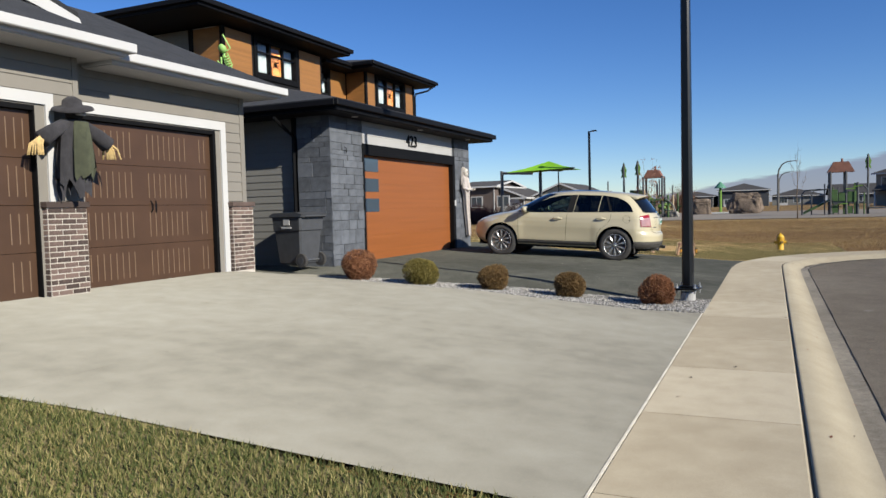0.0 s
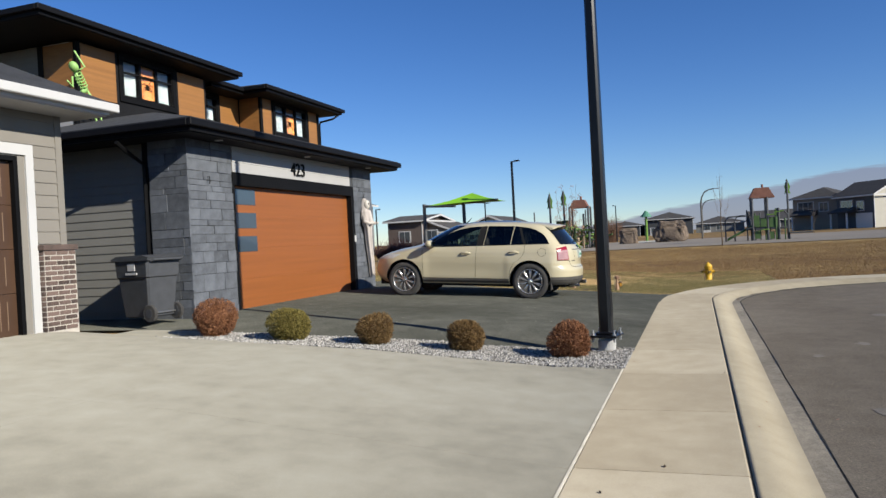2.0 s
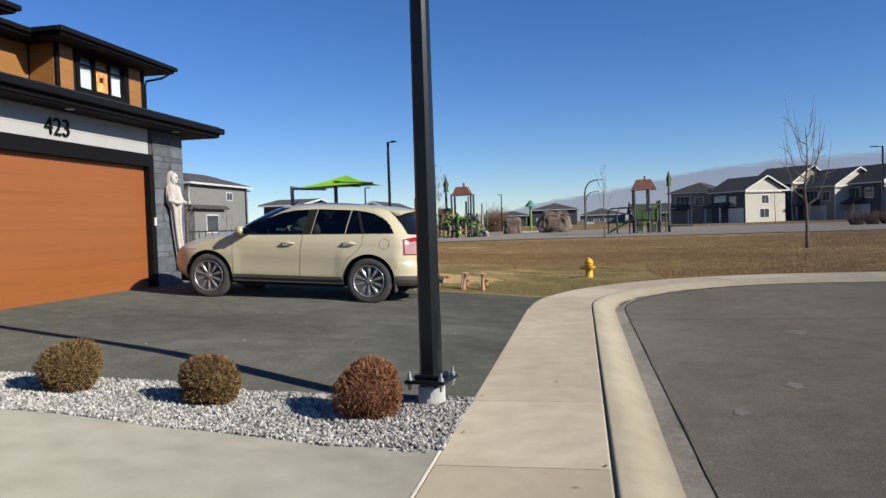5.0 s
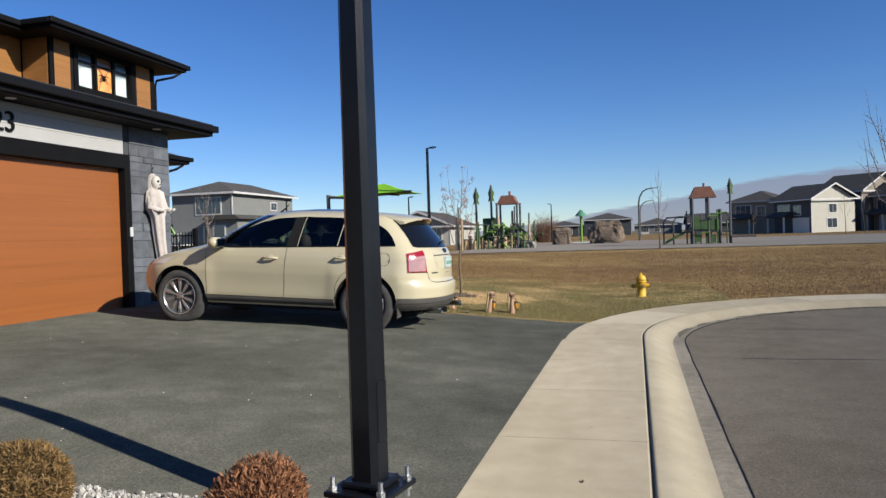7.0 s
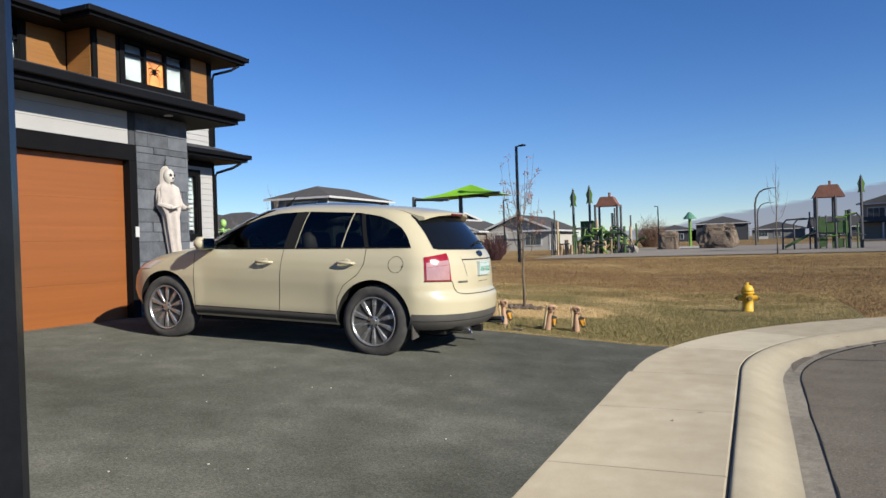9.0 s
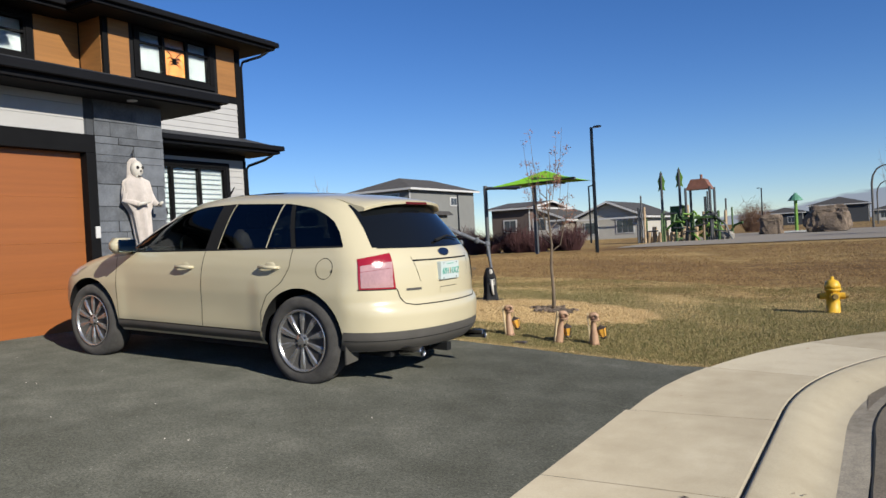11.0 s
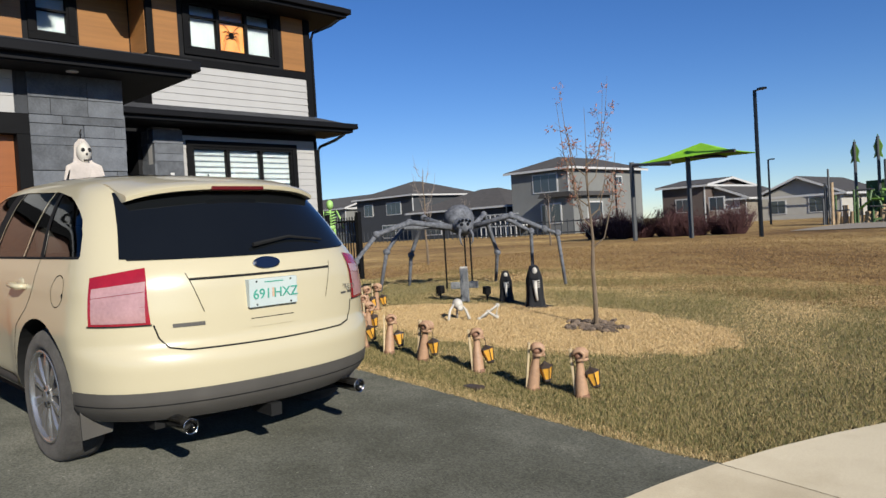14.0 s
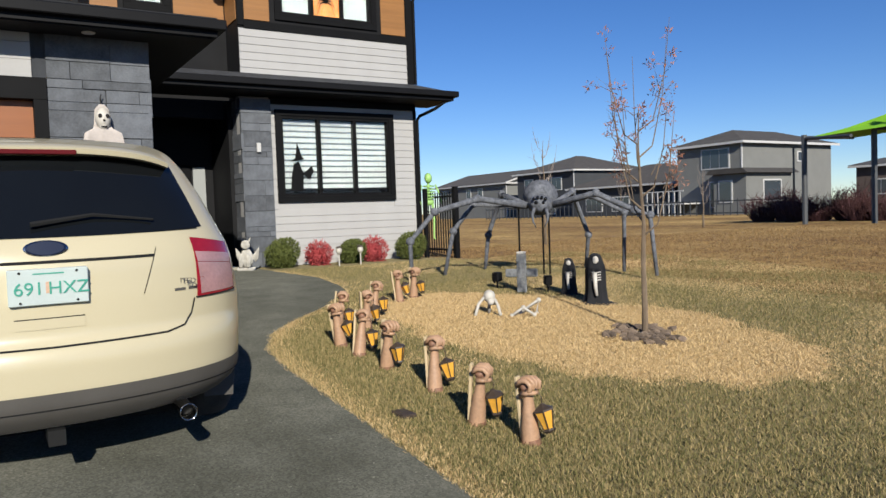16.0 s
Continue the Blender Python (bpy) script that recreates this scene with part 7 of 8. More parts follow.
ap = bm.verts.new((0.55, 0.2, 4.15))
n = 8
for i in range(4):
    p, q = Vector(co[i]), Vector(co[(i + 1) % 4])
    prev = None
    for k in range(n + 1):
        f = k / n
        e = p.lerp(q, f) + (Vector((0.4, 0.5, 3.7)) - p.lerp(q, f)) * 0.16 * (1 - (2 * f - 1) ** 2)
        v = bm.verts.new(e)
        mid = bm.verts.new(e.lerp(ap.co, 0.5) + Vector((0, 0, -0.08)))
        if prev:
            bm.faces.new((prev[0], v, mid, prev[1]))
            bm.faces.new((prev[1], mid, ap))
        prev = (v, mid)
bmesh.ops.remove_doubles(bm, verts=bm.verts, dist=0.001)
part("canopy", bm, M_LIME, cp, "lime green fabric")

M_PGREEN = mat("playground_green", (0.05, 0.10, 0.025), 0.6, 0, 0.2, 4, 0.05)
M_PLIME = mat("playground_lime", (0.13, 0.25, 0.03), 0.55, 0, 0.15, 4, 0.05)
M_PTAN = mat("playground_tan", (0.42, 0.30, 0.18), 0.7, 0, 0.2, 4, 0.1)
M_PROOF = mat("playground_roof_brown", (0.20, 0.085, 0.055), 0.7, 0, 0.2, 4, 0.1)
def tower_roof(t, x, y, z, w, name="roof", rm=None):
    bm = bmesh.new()
    prism(bm, [(x - w, z), (x + w, z), (x + w * 0.55, z + w * 0.85), (x - w * 0.55, z + w * 0.85)], "y", y - w * 0.8, y + w * 0.8)
    part(name, bm, rm or M_PROOF, t)
    part("finial", tube(bmesh.new(), [(x + 0.1, y, z + w * 0.85), (x + 0.1, y, z + w * 0.85 + 0.25)], 0.07, n=8), M_PROOF, t)
def leaf_pole(t, x, y, h, s):
    pl_ = part("leaf_pole", tube(bmesh.new(), [(x, y, 0), (x, y, h)], 0.07, n=8), M_STEELG, t)
    bm = bmesh.new()
    prism(bm, [(x - 0.02, h + 0.1), (x + s * 0.45, h - s * 1.0), (x + s * 0.30, h - s * 1.6), (x + s * 0.45, h - s * 2.2), (x - 0.02, h - s * 1.9)], "y", y - 0.03, y + 0.03)
    part("leaf_panel", bm, M_PLIME, pl_)
    bm = bmesh.new()
    prism(bm, [(x + 0.02, h + 0.1), (x - s * 0.42, h - s * 1.0), (x - s * 0.28, h - s * 1.6), (x - s * 0.42, h - s * 2.2), (x + 0.02, h - s * 1.9)], "y", y - 0.03, y + 0.03)
    part("leaf_panel", bm, M_PGREEN, pl_)
pg = thing("playground", "green and tan climbing playground with leaf poles and a roofed tower", "playground", (0.02, 60.2, 0.44))
pg.scale = (1.19, 1.19, 1.19)
rp_ = random.Random(4)
PX0, PX1 = -10.1, -5.9
for k in range(14):
    x, y = PX0 + (PX1 - PX0) * k / 13 + rp_.uniform(-0.1, 0.1), rp_.uniform(-1.2, 1.2)
    h = rp_.choice((0.7, 1.1, 1.5, 1.9, 2.3))
    part("post", tube(bmesh.new(), [(x, y, -0.1), (x, y, h)], 0.07, n=8), rp_.choice((M_PGREEN, M_STEELG, M_PTAN)), pg)
for k in range(9):
    x = -9.8 + 0.30 * k
    part("log_step", tube(bmesh.new(), [(x, -0.6 + 0.2 * rp_.random(), -0.1), (x + 0.05, -0.6, 0.35 + 0.5 * rp_.random())], 0.12, n=10), M_PTAN, pg)
for k in range(12):
    x, y = rp_.uniform(-10.2, -5.7), rp_.uniform(-1.4, 1.4)
    part("post", tube(bmesh.new(), [(x, y, -0.1), (x, y, rp_.uniform(0.9, 2.6))], 0.05, n=6), rp_.choice((M_PGREEN, M_STEELG, M_STEELG)), pg)
for k in range(8):
    x, z = -9.9 + 0.5 * k, rp_.uniform(0.5, 1.5)
    part("guard_bar", tube(bmesh.new(), [(x, -0.9, z), (x + 0.7, -0.9, z + rp_.uniform(-0.2, 0.2))], 0.035, n=6), M_STEELG, pg)
for k in range(34):
    a = Vector((rp_.uniform(-8.4, -5.9), rp_.uniform(-1, 1), rp_.uniform(0.15, 1.1)))
    b = a + Vector((rp_.uniform(-1.0, 1.0), rp_.uniform(-0.4, 0.4), rp_.uniform(-0.5, 0.7)))
    part("climbing_bar", tube(bmesh.new(), [a, a.lerp(b, 0.5) + Vector((0, 0, 0.2)), b], 0.06, n=6), rp_.choice((M_PLIME, M_PLIME, M_PGREEN)), pg)
part("deck", boxes((-8.0, -6.4, -0.7, 0.7, 1.15, 1.27)), M_PGREEN, pg)
part("rail_panel", boxes((-8.9, -8.0, 0.6, 0.66, 0.5, 1.9)), M_PGREEN, pg)
for x in (-7.8, -6.6):
    for y in (-0.6, 0.6):
        part("tower_post", tube(bmesh.new(), [(x, y, 0), (x, y, 2.75)], 0.065, n=8), M_STEELG, pg)
tower_roof(pg, -7.2, 0, 2.65, 0.62)
part("stair_rail", tube(bmesh.new(), [(-6.6, -0.7, 1.5), (-5.9, -0.7, 0.8), (-5.6, -0.7, 0.0)], 0.05, n=6), M_STEELG, pg)
leaf_pole(pg, -9.2, 0.2, 3.7, 0.44)
leaf_pole(pg, -8.33, 0.5, 3.85, 0.44)
bm = bmesh.new()
ball(bm, (-6.0, -0.4, 0.2), 0.35, 10, 7, (1.2, 0.9, 0.8), 0.3)
part("boulder", bm, mat("play_boulder", (0.28, 0.25, 0.21), 0.9, 0, 0.2, 5, 0.3), pg)
pt = thing("play_tower", "dark green play tower with a brown roof and a slide", "playground", (0, 58, 0.45))
for x in (3.65, 4.6, 5.3):
    for y in (-0.6, 0.6):
        part("tower_post", tube(bmesh.new(), [(x, y, -0.1), (x, y, 3.0 if x < 5 else 2.2)], 0.08, n=8), M_STEELG, pt)
tower_roof(pt, 4.3, 0, 2.95, 0.82)
for x0, x1, z0, z1 in ((3.72, 4.08, 0.95, 1.75), (4.14, 4.52, 0.95, 1.55), (4.68, 5.22, 0.9, 1.6), (3.75, 4.1, 0.15, 0.7), (4.7, 5.0, 0.1, 0.6)):
    part("panel", boxes((x0, x1, -0.66, -0.6, z0, z1), bev=0.01), M_PGREEN, pt)
part("deck", boxes((3.6, 5.3, -0.6, 0.6, 0.85, 0.95)), M_STEELG, pt)
part("slide", prism(bmesh.new(), [(3.6, 0.95), (3.6, 1.1), (2.0, 0.25), (2.0, 0.08)], "y", -0.4, 0.4), M_PGREEN, pt, "green plastic slide")
for x in (1.9, 2.5):
    part("arch", tube(bmesh.new(), [(x, 0, 0), (x, 0, 1.5), (x + 0.2, 0, 1.75), (x + 1.2, 0, 1.8)], 0.05, n=6), M_STEELG, pt)
part("arch", tube(bmesh.new(), [(5.4, 0, 1.9), (5.7, 0, 2.0), (5.95, 0, 1.7), (5.95, 0, 0)], 0.06, n=6), M_STEELG, pt)
for k in range(10):
    x, y = 3.3 + 0.3 * k, rp_.uniform(-1.0, 1.0)
    part("post", tube(bmesh.new(), [(x, y, -0.1), (x, y, rp_.uniform(1.0, 2.3))], 0.045, n=6), rp_.choice((M_STEELG, M_PGREEN)), pt)
for k in range(6):
    x, z = 3.2 + 0.45 * k, rp_.uniform(0.4, 1.9)
    part("guard_bar", tube(bmesh.new(), [(x, -0.8, z), (x + 0.6, -0.8, z + rp_.uniform(-0.25, 0.25))], 0.035, n=6), rp_.choice((M_STEELG, M_PLIME)), pt)
leaf_pole(pt, 6.0, 0.3, 4.1, 0.44)
part("bench", boxes((6.0, 7.4, -0.4, 0.2, 0.4, 0.5)), M_STEELG, pt)
mu = thing("mushroom_spray", "green mushroom-shaped spray post in the play area", "playground", (-4.52, 75, 0.5))
part("stem", tube(bmesh.new(), [(0, 0, 0), (0, 0, 2.6)], 0.12, n=8), M_PLIME, mu)
part("cap", lathe(bmesh.new(), [(0.55, 2.4), (0.45, 2.55), (0.1, 2.95), (0.03, 3.0)], 12), mat("teal_cap", (0.08, 0.22, 0.14), 0.6, 0, 0.1, 4, 0), mu)
part("basin", boxes((-1.2, 1.2, -0.5, 0.5, 0.0, 0.12)), mat("white_basin", (0.6, 0.6, 0.58), 0.7, 0, 0.05, 3, 0), mu)
M_ROCK = mat("tan_boulder", (0.19, 0.14, 0.10), 0.9, 0, 0.4, 1.5, 0.6, 9, bump_dist=0.1)
def boulder(x, y, w, h, seed):
    """A block of cast rock: stepped, flat-topped and cracked."""
    bm = bmesh.new()
    bmesh.ops.create_icosphere(bm, subdivisions=4, radius=1.0)
    for v in bm.verts:
        d = v.co.normalized()
        k = 1 + 0.30 * noise.noise(d * 1.6 + Vector((seed, 0, 0))) + 0.12 * noise.noise(d * 4.5 + Vector((0, seed, 0))) + 0.05 * noise.noise(d * 11)
        p = Vector((math.copysign(abs(d.x) ** 0.55, d.x), math.copysign(abs(d.y) ** 0.6, d.y), math.copysign(abs(d.z) ** 0.6, d.z))) * k
        zz = round(p.z * 4) / 4 * 0.6 + p.z * 0.4
        v.co = (p.x * w * 0.5, p.y * w * 0.4, h * (0.42 + 0.5 * zz))
    ob = part("climbing_boulder", bm, M_ROCK)
    ob.location = (x, y, 0.42)
    tagged(ob, "large tan artificial climbing boulder in the park", "boulder", "climbing boulders")
boulder(-5.97, 72, 1.7, 1.6, 3)
boulder(-2.20, 72, 2.6, 2.1, 5)

M_TWIGR = mat("dark_red_twigs", (0.075, 0.028, 0.028), 0.9, 0, 0.3, 10, 0.2)
def twig_bush(x, y, r, h, col, n, label, name="bare_bush", z=None, seed=0):
    rr = random.Random(seed + int(x * 10))
    t = thing(name, label, "bush", (x, y, (G(x, y) - 0.04) if z is None else z), group="bare bushes in the park")
    v, f = [], []
    for _ in range(n):
        a, k = rr.uniform(0, 6.28), rr.random() ** 0.5
        p = Vector((0.45 * r * k * math.cos(a), 0.45 * r * k * math.sin(a), 0))
        q = Vector((r * k * math.cos(a + rr.uniform(-0.5, 0.5)), r * k * math.sin(a), h * rr.uniform(0.45, 1.0) * (1 - 0.35 * k * k)))
        w = 0.012 + 0.01 * rr.random()
        s = Vector((w, w * 0.5, 0))
        i = len(v)
        v += [p - s, p + s, q]
        f.append((i, i + 1, i + 2))
        for _2 in range(3):
            g = p.lerp(q, rr.uniform(0.4, 1))
            e = g + Vector((rr.uniform(-1, 1), rr.uniform(-1, 1), rr.uniform(-0.1, 1))) * 0.28 * h
            i = len(v)
            v += [g - s * 0.7, g + s * 0.7, e]
            f.append((i, i + 1, i + 2))
    raw("brushwood", v, f, col, t)
for k in range(9):
    x = -20.93 + k * (-13.33 - (-20.93)) / 8
    twig_bush(x, 50.5 + 0.5 * math.sin(k * 2), 1.0, 1.45 + 0.25 * math.sin(k * 1.7), M_TWIGR, 260, "dark red leafless bush at the park edge", seed=k)
twig_bush(-10.19, 95, 1.9, 3.6, mat("rust_twigs", (0.16, 0.085, 0.05), 0.9, 0, 0.3, 10, 0.2), 420, "rust brown leafless bush in the park", seed=40)
for k in range(5):
    twig_bush(20.35 + 1.1 * k, 66, 0.9, 1.3, M_TWIGR, 160, "dark red leafless bush at the park edge", seed=60 + k)

M_PALEBARK = mat("pale_grey_bark", (0.26, 0.21, 0.18), 0.9, 0, 0.2, 10, 0.2)
bare_tree("park_tree", "young leafless tree with spreading limbs in dry grass", (8.75, 37.0), 5.0, 0.075, 1.25, 5, z=-0.02, sub=11, lo=0.36, twig=M_PALEBARK, group="leafless park trees")
for (x, y), h, sd in (((1.40, 50), 4.1, 6), ((20.01, 88), 4.2, 7), ((11.06, 84), 2.9, 8), ((-14.54, 31.5), 2.9, 9), ((-19.27, 44), 2.4, 10), ((22.74, 92), 4.6, 12), ((-35.66, 56), 3.2, 13)):
    bare_tree("park_tree", "young leafless tree standing in dry park grass", (x, y), h, 0.04, h * 0.16, sd, sub=8, lo=0.4, twig=M_PALEBARK, group="leafless park trees")

# path and gravel of the play areas
tagged(grid_sheet("play_gravel", [-11 + 1.0 * k for k in range(45)], [50.5, 52, 55, 60, 70, 85], lambda x, y: G(x, y) - 0.01, M_PGRAV), "grey pea gravel of the play area", "gravel", kind="structure")

# ---- houses beyond the park ----
M_HGREY = mat("grey_house_siding", (0.17, 0.17, 0.16), 0.8, 0, 0.06, 1, 0.05)
M_HDARK = mat("charcoal_house_siding", (0.042, 0.045, 0.05), 0.8, 0, 0.08, 1, 0.05)
M_HLIGHT = mat("pale_house_siding", (0.40, 0.375, 0.33), 0.8, 0, 0.05, 1, 0.05)
M_HTAN = mat("tan_house_siding", (0.21, 0.18, 0.145), 0.8, 0, 0.05, 1, 0.05)
M_FROOF = mat("weathered_grey_shingles", (0.045, 0.041, 0.039), 0.95, 0, 0.2, 2, 0.3, 20)
def far_house(x0, x1, y0, y1, h, siding_m, label, roof="hip", wins=(), z=0.3, slope=0.4, over=0.5, garage=None, roof_m=None, trim=None):
    """A house with walls, eaves, roof and framed windows on the two sides that face the street; wins: (side, along, height, width, tall)."""
    t = thing("house", label, "house", (x0, y0, z), group="houses round the park")
    W, D = x1 - x0, y1 - y0
    trim = trim or M_WHITE
    part("wall", boxes((0, W, 0, D, -0.5, h)), siding_m, t)
    if roof == "hip":
        hip_roof("roof", -over, W + over, -over, D + over, h, slope, t, roof_m or M_FROOF, 0.06)
    else:
        bm = bmesh.new()
        if roof == "gable_y":
            prism(bm, [(-over, h - 0.12), (W / 2, h + slope * W / 2), (W + over, h - 0.12), (W + over, h + 0.1), (W / 2, h + slope * W / 2 + 0.22), (-over, h + 0.1)], "y", -over, D + over)
            gb = bmesh.new()
            prism(gb, [(0, h), (W, h), (W / 2, h + slope * W / 2)], "y", 0.01, D - 0.01)
        else:
            prism(bm, [(-over, h - 0.12), (D / 2, h + slope * D / 2), (D + over, h - 0.12), (D + over, h + 0.1), (D / 2, h + slope * D / 2 + 0.22), (-over, h + 0.1)], "x", -over, W + over)
            gb = bmesh.new()
            prism(gb, [(0, h), (D, h), (D / 2, h + slope * D / 2)], "x", 0.01, W - 0.01)
        part("roof", bm, roof_m or M_FROOF, t)
        part("gable", gb, siding_m, t)
        rk_ = bmesh.new()
        if roof == "gable_y":
            prism(rk_, [(-over, h - 0.12), (W / 2, h + slope * W / 2), (W + over, h - 0.12), (W + over, h + 0.1), (W / 2, h + slope * W / 2 + 0.22), (-over, h + 0.1)], "y", -over - 0.05, -over - 0.01)
        else:
            prism(rk_, [(-over, h - 0.12), (D / 2, h + slope * D / 2), (D + over, h - 0.12), (D + over, h + 0.1), (D / 2, h + slope * D / 2 + 0.22), (-over, h + 0.1)], "x", W + over + 0.035, W + over + 0.075)
        part("rake_board", rk_, trim, t)
    part("fascia", boxes((-over, W + over, -over - 0.03, -over, h - 0.14, h + 0.05), (W + over, W + over + 0.03, -over, D + over, h - 0.14, h + 0.05)), trim, t)
    part("corner_board", boxes((W - 0.06, W + 0.04, -0.04, 0.06, 0, h)), trim, t)
    for side, a, zz, w, tall in wins:
        n = 1 if w < 1.0 else (2 if w < 1.8 else 3)
        if side == "s":
            wi = part("window", boxes((a - 0.1, a + w + 0.1, -0.06, 0.02, zz - 0.1, zz + tall + 0.1)), trim, t)
            for k in range(n):
                part("pane", boxes((a + k * w / n + 0.03, a + (k + 1) * w / n - 0.03, -0.075, -0.05, zz, zz + tall)), M_GLASS, wi)
        else:
            wi = part("window", boxes((W - 0.02, W + 0.06, a - 0.1, a + w + 0.1, zz - 0.1, zz + tall + 0.1)), trim, t)
            for k in range(n):
                part("pane", boxes((W + 0.05, W + 0.075, a + k * w / n + 0.03, a + (k + 1) * w / n - 0.03, zz, zz + tall)), M_GLASS, wi)
    if garage:
        a, b = garage
        part("garage_door", boxes((a, b, -0.05, 0.02, 0, 2.3)), M_WHITE, t)
    return t
A = far_house(-42.6, -36.2, 70, 82.5, 5.75, M_HGREY, "grey two-storey house with white trim beyond the park", "hip", (("s", 2.6, 3.8, 2.6, 1.5), ("s", 3.4, 0.6, 0.9, 2.0), ("e", 7.5, 4.3, 1.2, 0.7)), z=0.5, slope=0.35)
part("bay", boxes((4.4, 7.4, -0.9, 5.0, -0.5, 3.2)), M_HGREY, A)
part("bay_roof", prism(bmesh.new(), [(4.0, 3.2), (7.9, 3.2), (7.4, 3.6), (4.4, 3.6)], "y", -1.4, 5.4), M_FROOF, A)
for box_ in ((7.4, 7.47, 1.2, 3.6, 0.9, 2.7), (4.9, 6.2, -0.97, -0.9, 0.9, 2.7)):
    w = part("window", boxes(box_), M_WHITE, A)
    x0_, x1_, y0_, y1_, z0_, z1_ = box_
    part("pane", boxes((x0_ + 0.04, x1_ + 0.02, y0_ + 0.12, y1_ - 0.12, z0_ + 0.12, z1_ - 0.12) if x1_ - x0_ < 0.2 else (x0_ + 0.12, x1_ - 0.12, y0_ - 0.02, y1_ - 0.03, z0_ + 0.12, z1_ - 0.12)), M_GLASS, w)
part("deck", boxes((-2.2, 2.4, -2.2, -0.05, 0.9, 1.05)), M_WHITE, A, "white deck")
for k in range(8):
    part("deck_baluster", boxes((-2.2 + 0.6 * k, -2.12 + 0.6 * k, -2.2, -2.14, -0.4, 2.0)), M_WHITE, A)
part("deck_rail", boxes((-2.2, 2.4, -2.21, -2.13, 2.0, 2.08)), M_WHITE, A)
far_house(-63.00, -48.32 , 76, 88, 3.2, M_HDARK, "low dark garage wing with pale trim beyond the park", "hip", (("s", 2.5, 0.6, 2.4, 1.4), ("s", 6.5, 0.6, 2.4, 1.4)), z=0.4, slope=0.36)
far_house(-75.56, -64.74, 78, 90, 5.6, M_HDARK, "charcoal two-storey house beyond the park", "hip", (("s", 1.6, 3.4, 1.6, 1.4), ("s", 6.0, 3.4, 2.6, 1.4), ("s", 5.0, 0.5, 2.4, 1.5)), z=0.4, slope=0.35)
far_house(-98.41, -80.66, 80, 92, 5.0, M_HGREY, "grey gabled house beyond the fence", "gable_x", (("s", 1.2, 3.2, 1.2, 1.2), ("s", 8.0, 3.2, 1.0, 1.2), ("s", 11.0, 3.2, 1.0, 1.2)), z=0.3, slope=0.3)
far_house(-68.35, -61.71, 92, 104, 3.4, M_HDARK, "low dark house beyond the park", "hip", (("s", 2, 0.8, 2.2, 1.3),), z=0.4)
far_house(-35.90, -31.40, 86, 97, 3.9, mat("brown_house_siding", (0.10, 0.075, 0.065), 0.8, 0, 0.08, 1, 0.05), "dark brown house behind the shade canopy", "gable_x", (("s", 1.5, 1.4, 1.4, 1.2), ("s", 5.0, 1.4, 1.4, 1.2)), z=0.4, slope=0.12)
far_house(-34.2, -28.2, 88, 99, 2.4, M_HTAN, "tan bungalow with white garage beyond the park", "gable_y", (("s", 0.8, 0.8, 1.4, 1.2),), z=0.4, slope=0.42, garage=(3.0, 5.4))
far_house(-28.0, -20.6, 91, 104, 2.3, M_HLIGHT, "white bungalow with a dark gabled roof", "gable_y", (("s", 1.0, 0.7, 1.4, 1.2), ("s", 4.6, 0.7, 1.8, 1.3)), z=0.4, slope=0.45, over=0.6)
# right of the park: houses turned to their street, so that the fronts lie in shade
# siding colours deepen this: darker for shaded fronts, paler for sunlit sides
M_HSUNLIT = mat("cream_sunlit_siding", (0.40, 0.375, 0.32), 0.8, 0, 0.05, 1, 0.05)
M_HSLATE_SHADE = mat("slate_shade_siding", (0.05, 0.054, 0.062), 0.8, 0, 0.08, 1, 0.05)
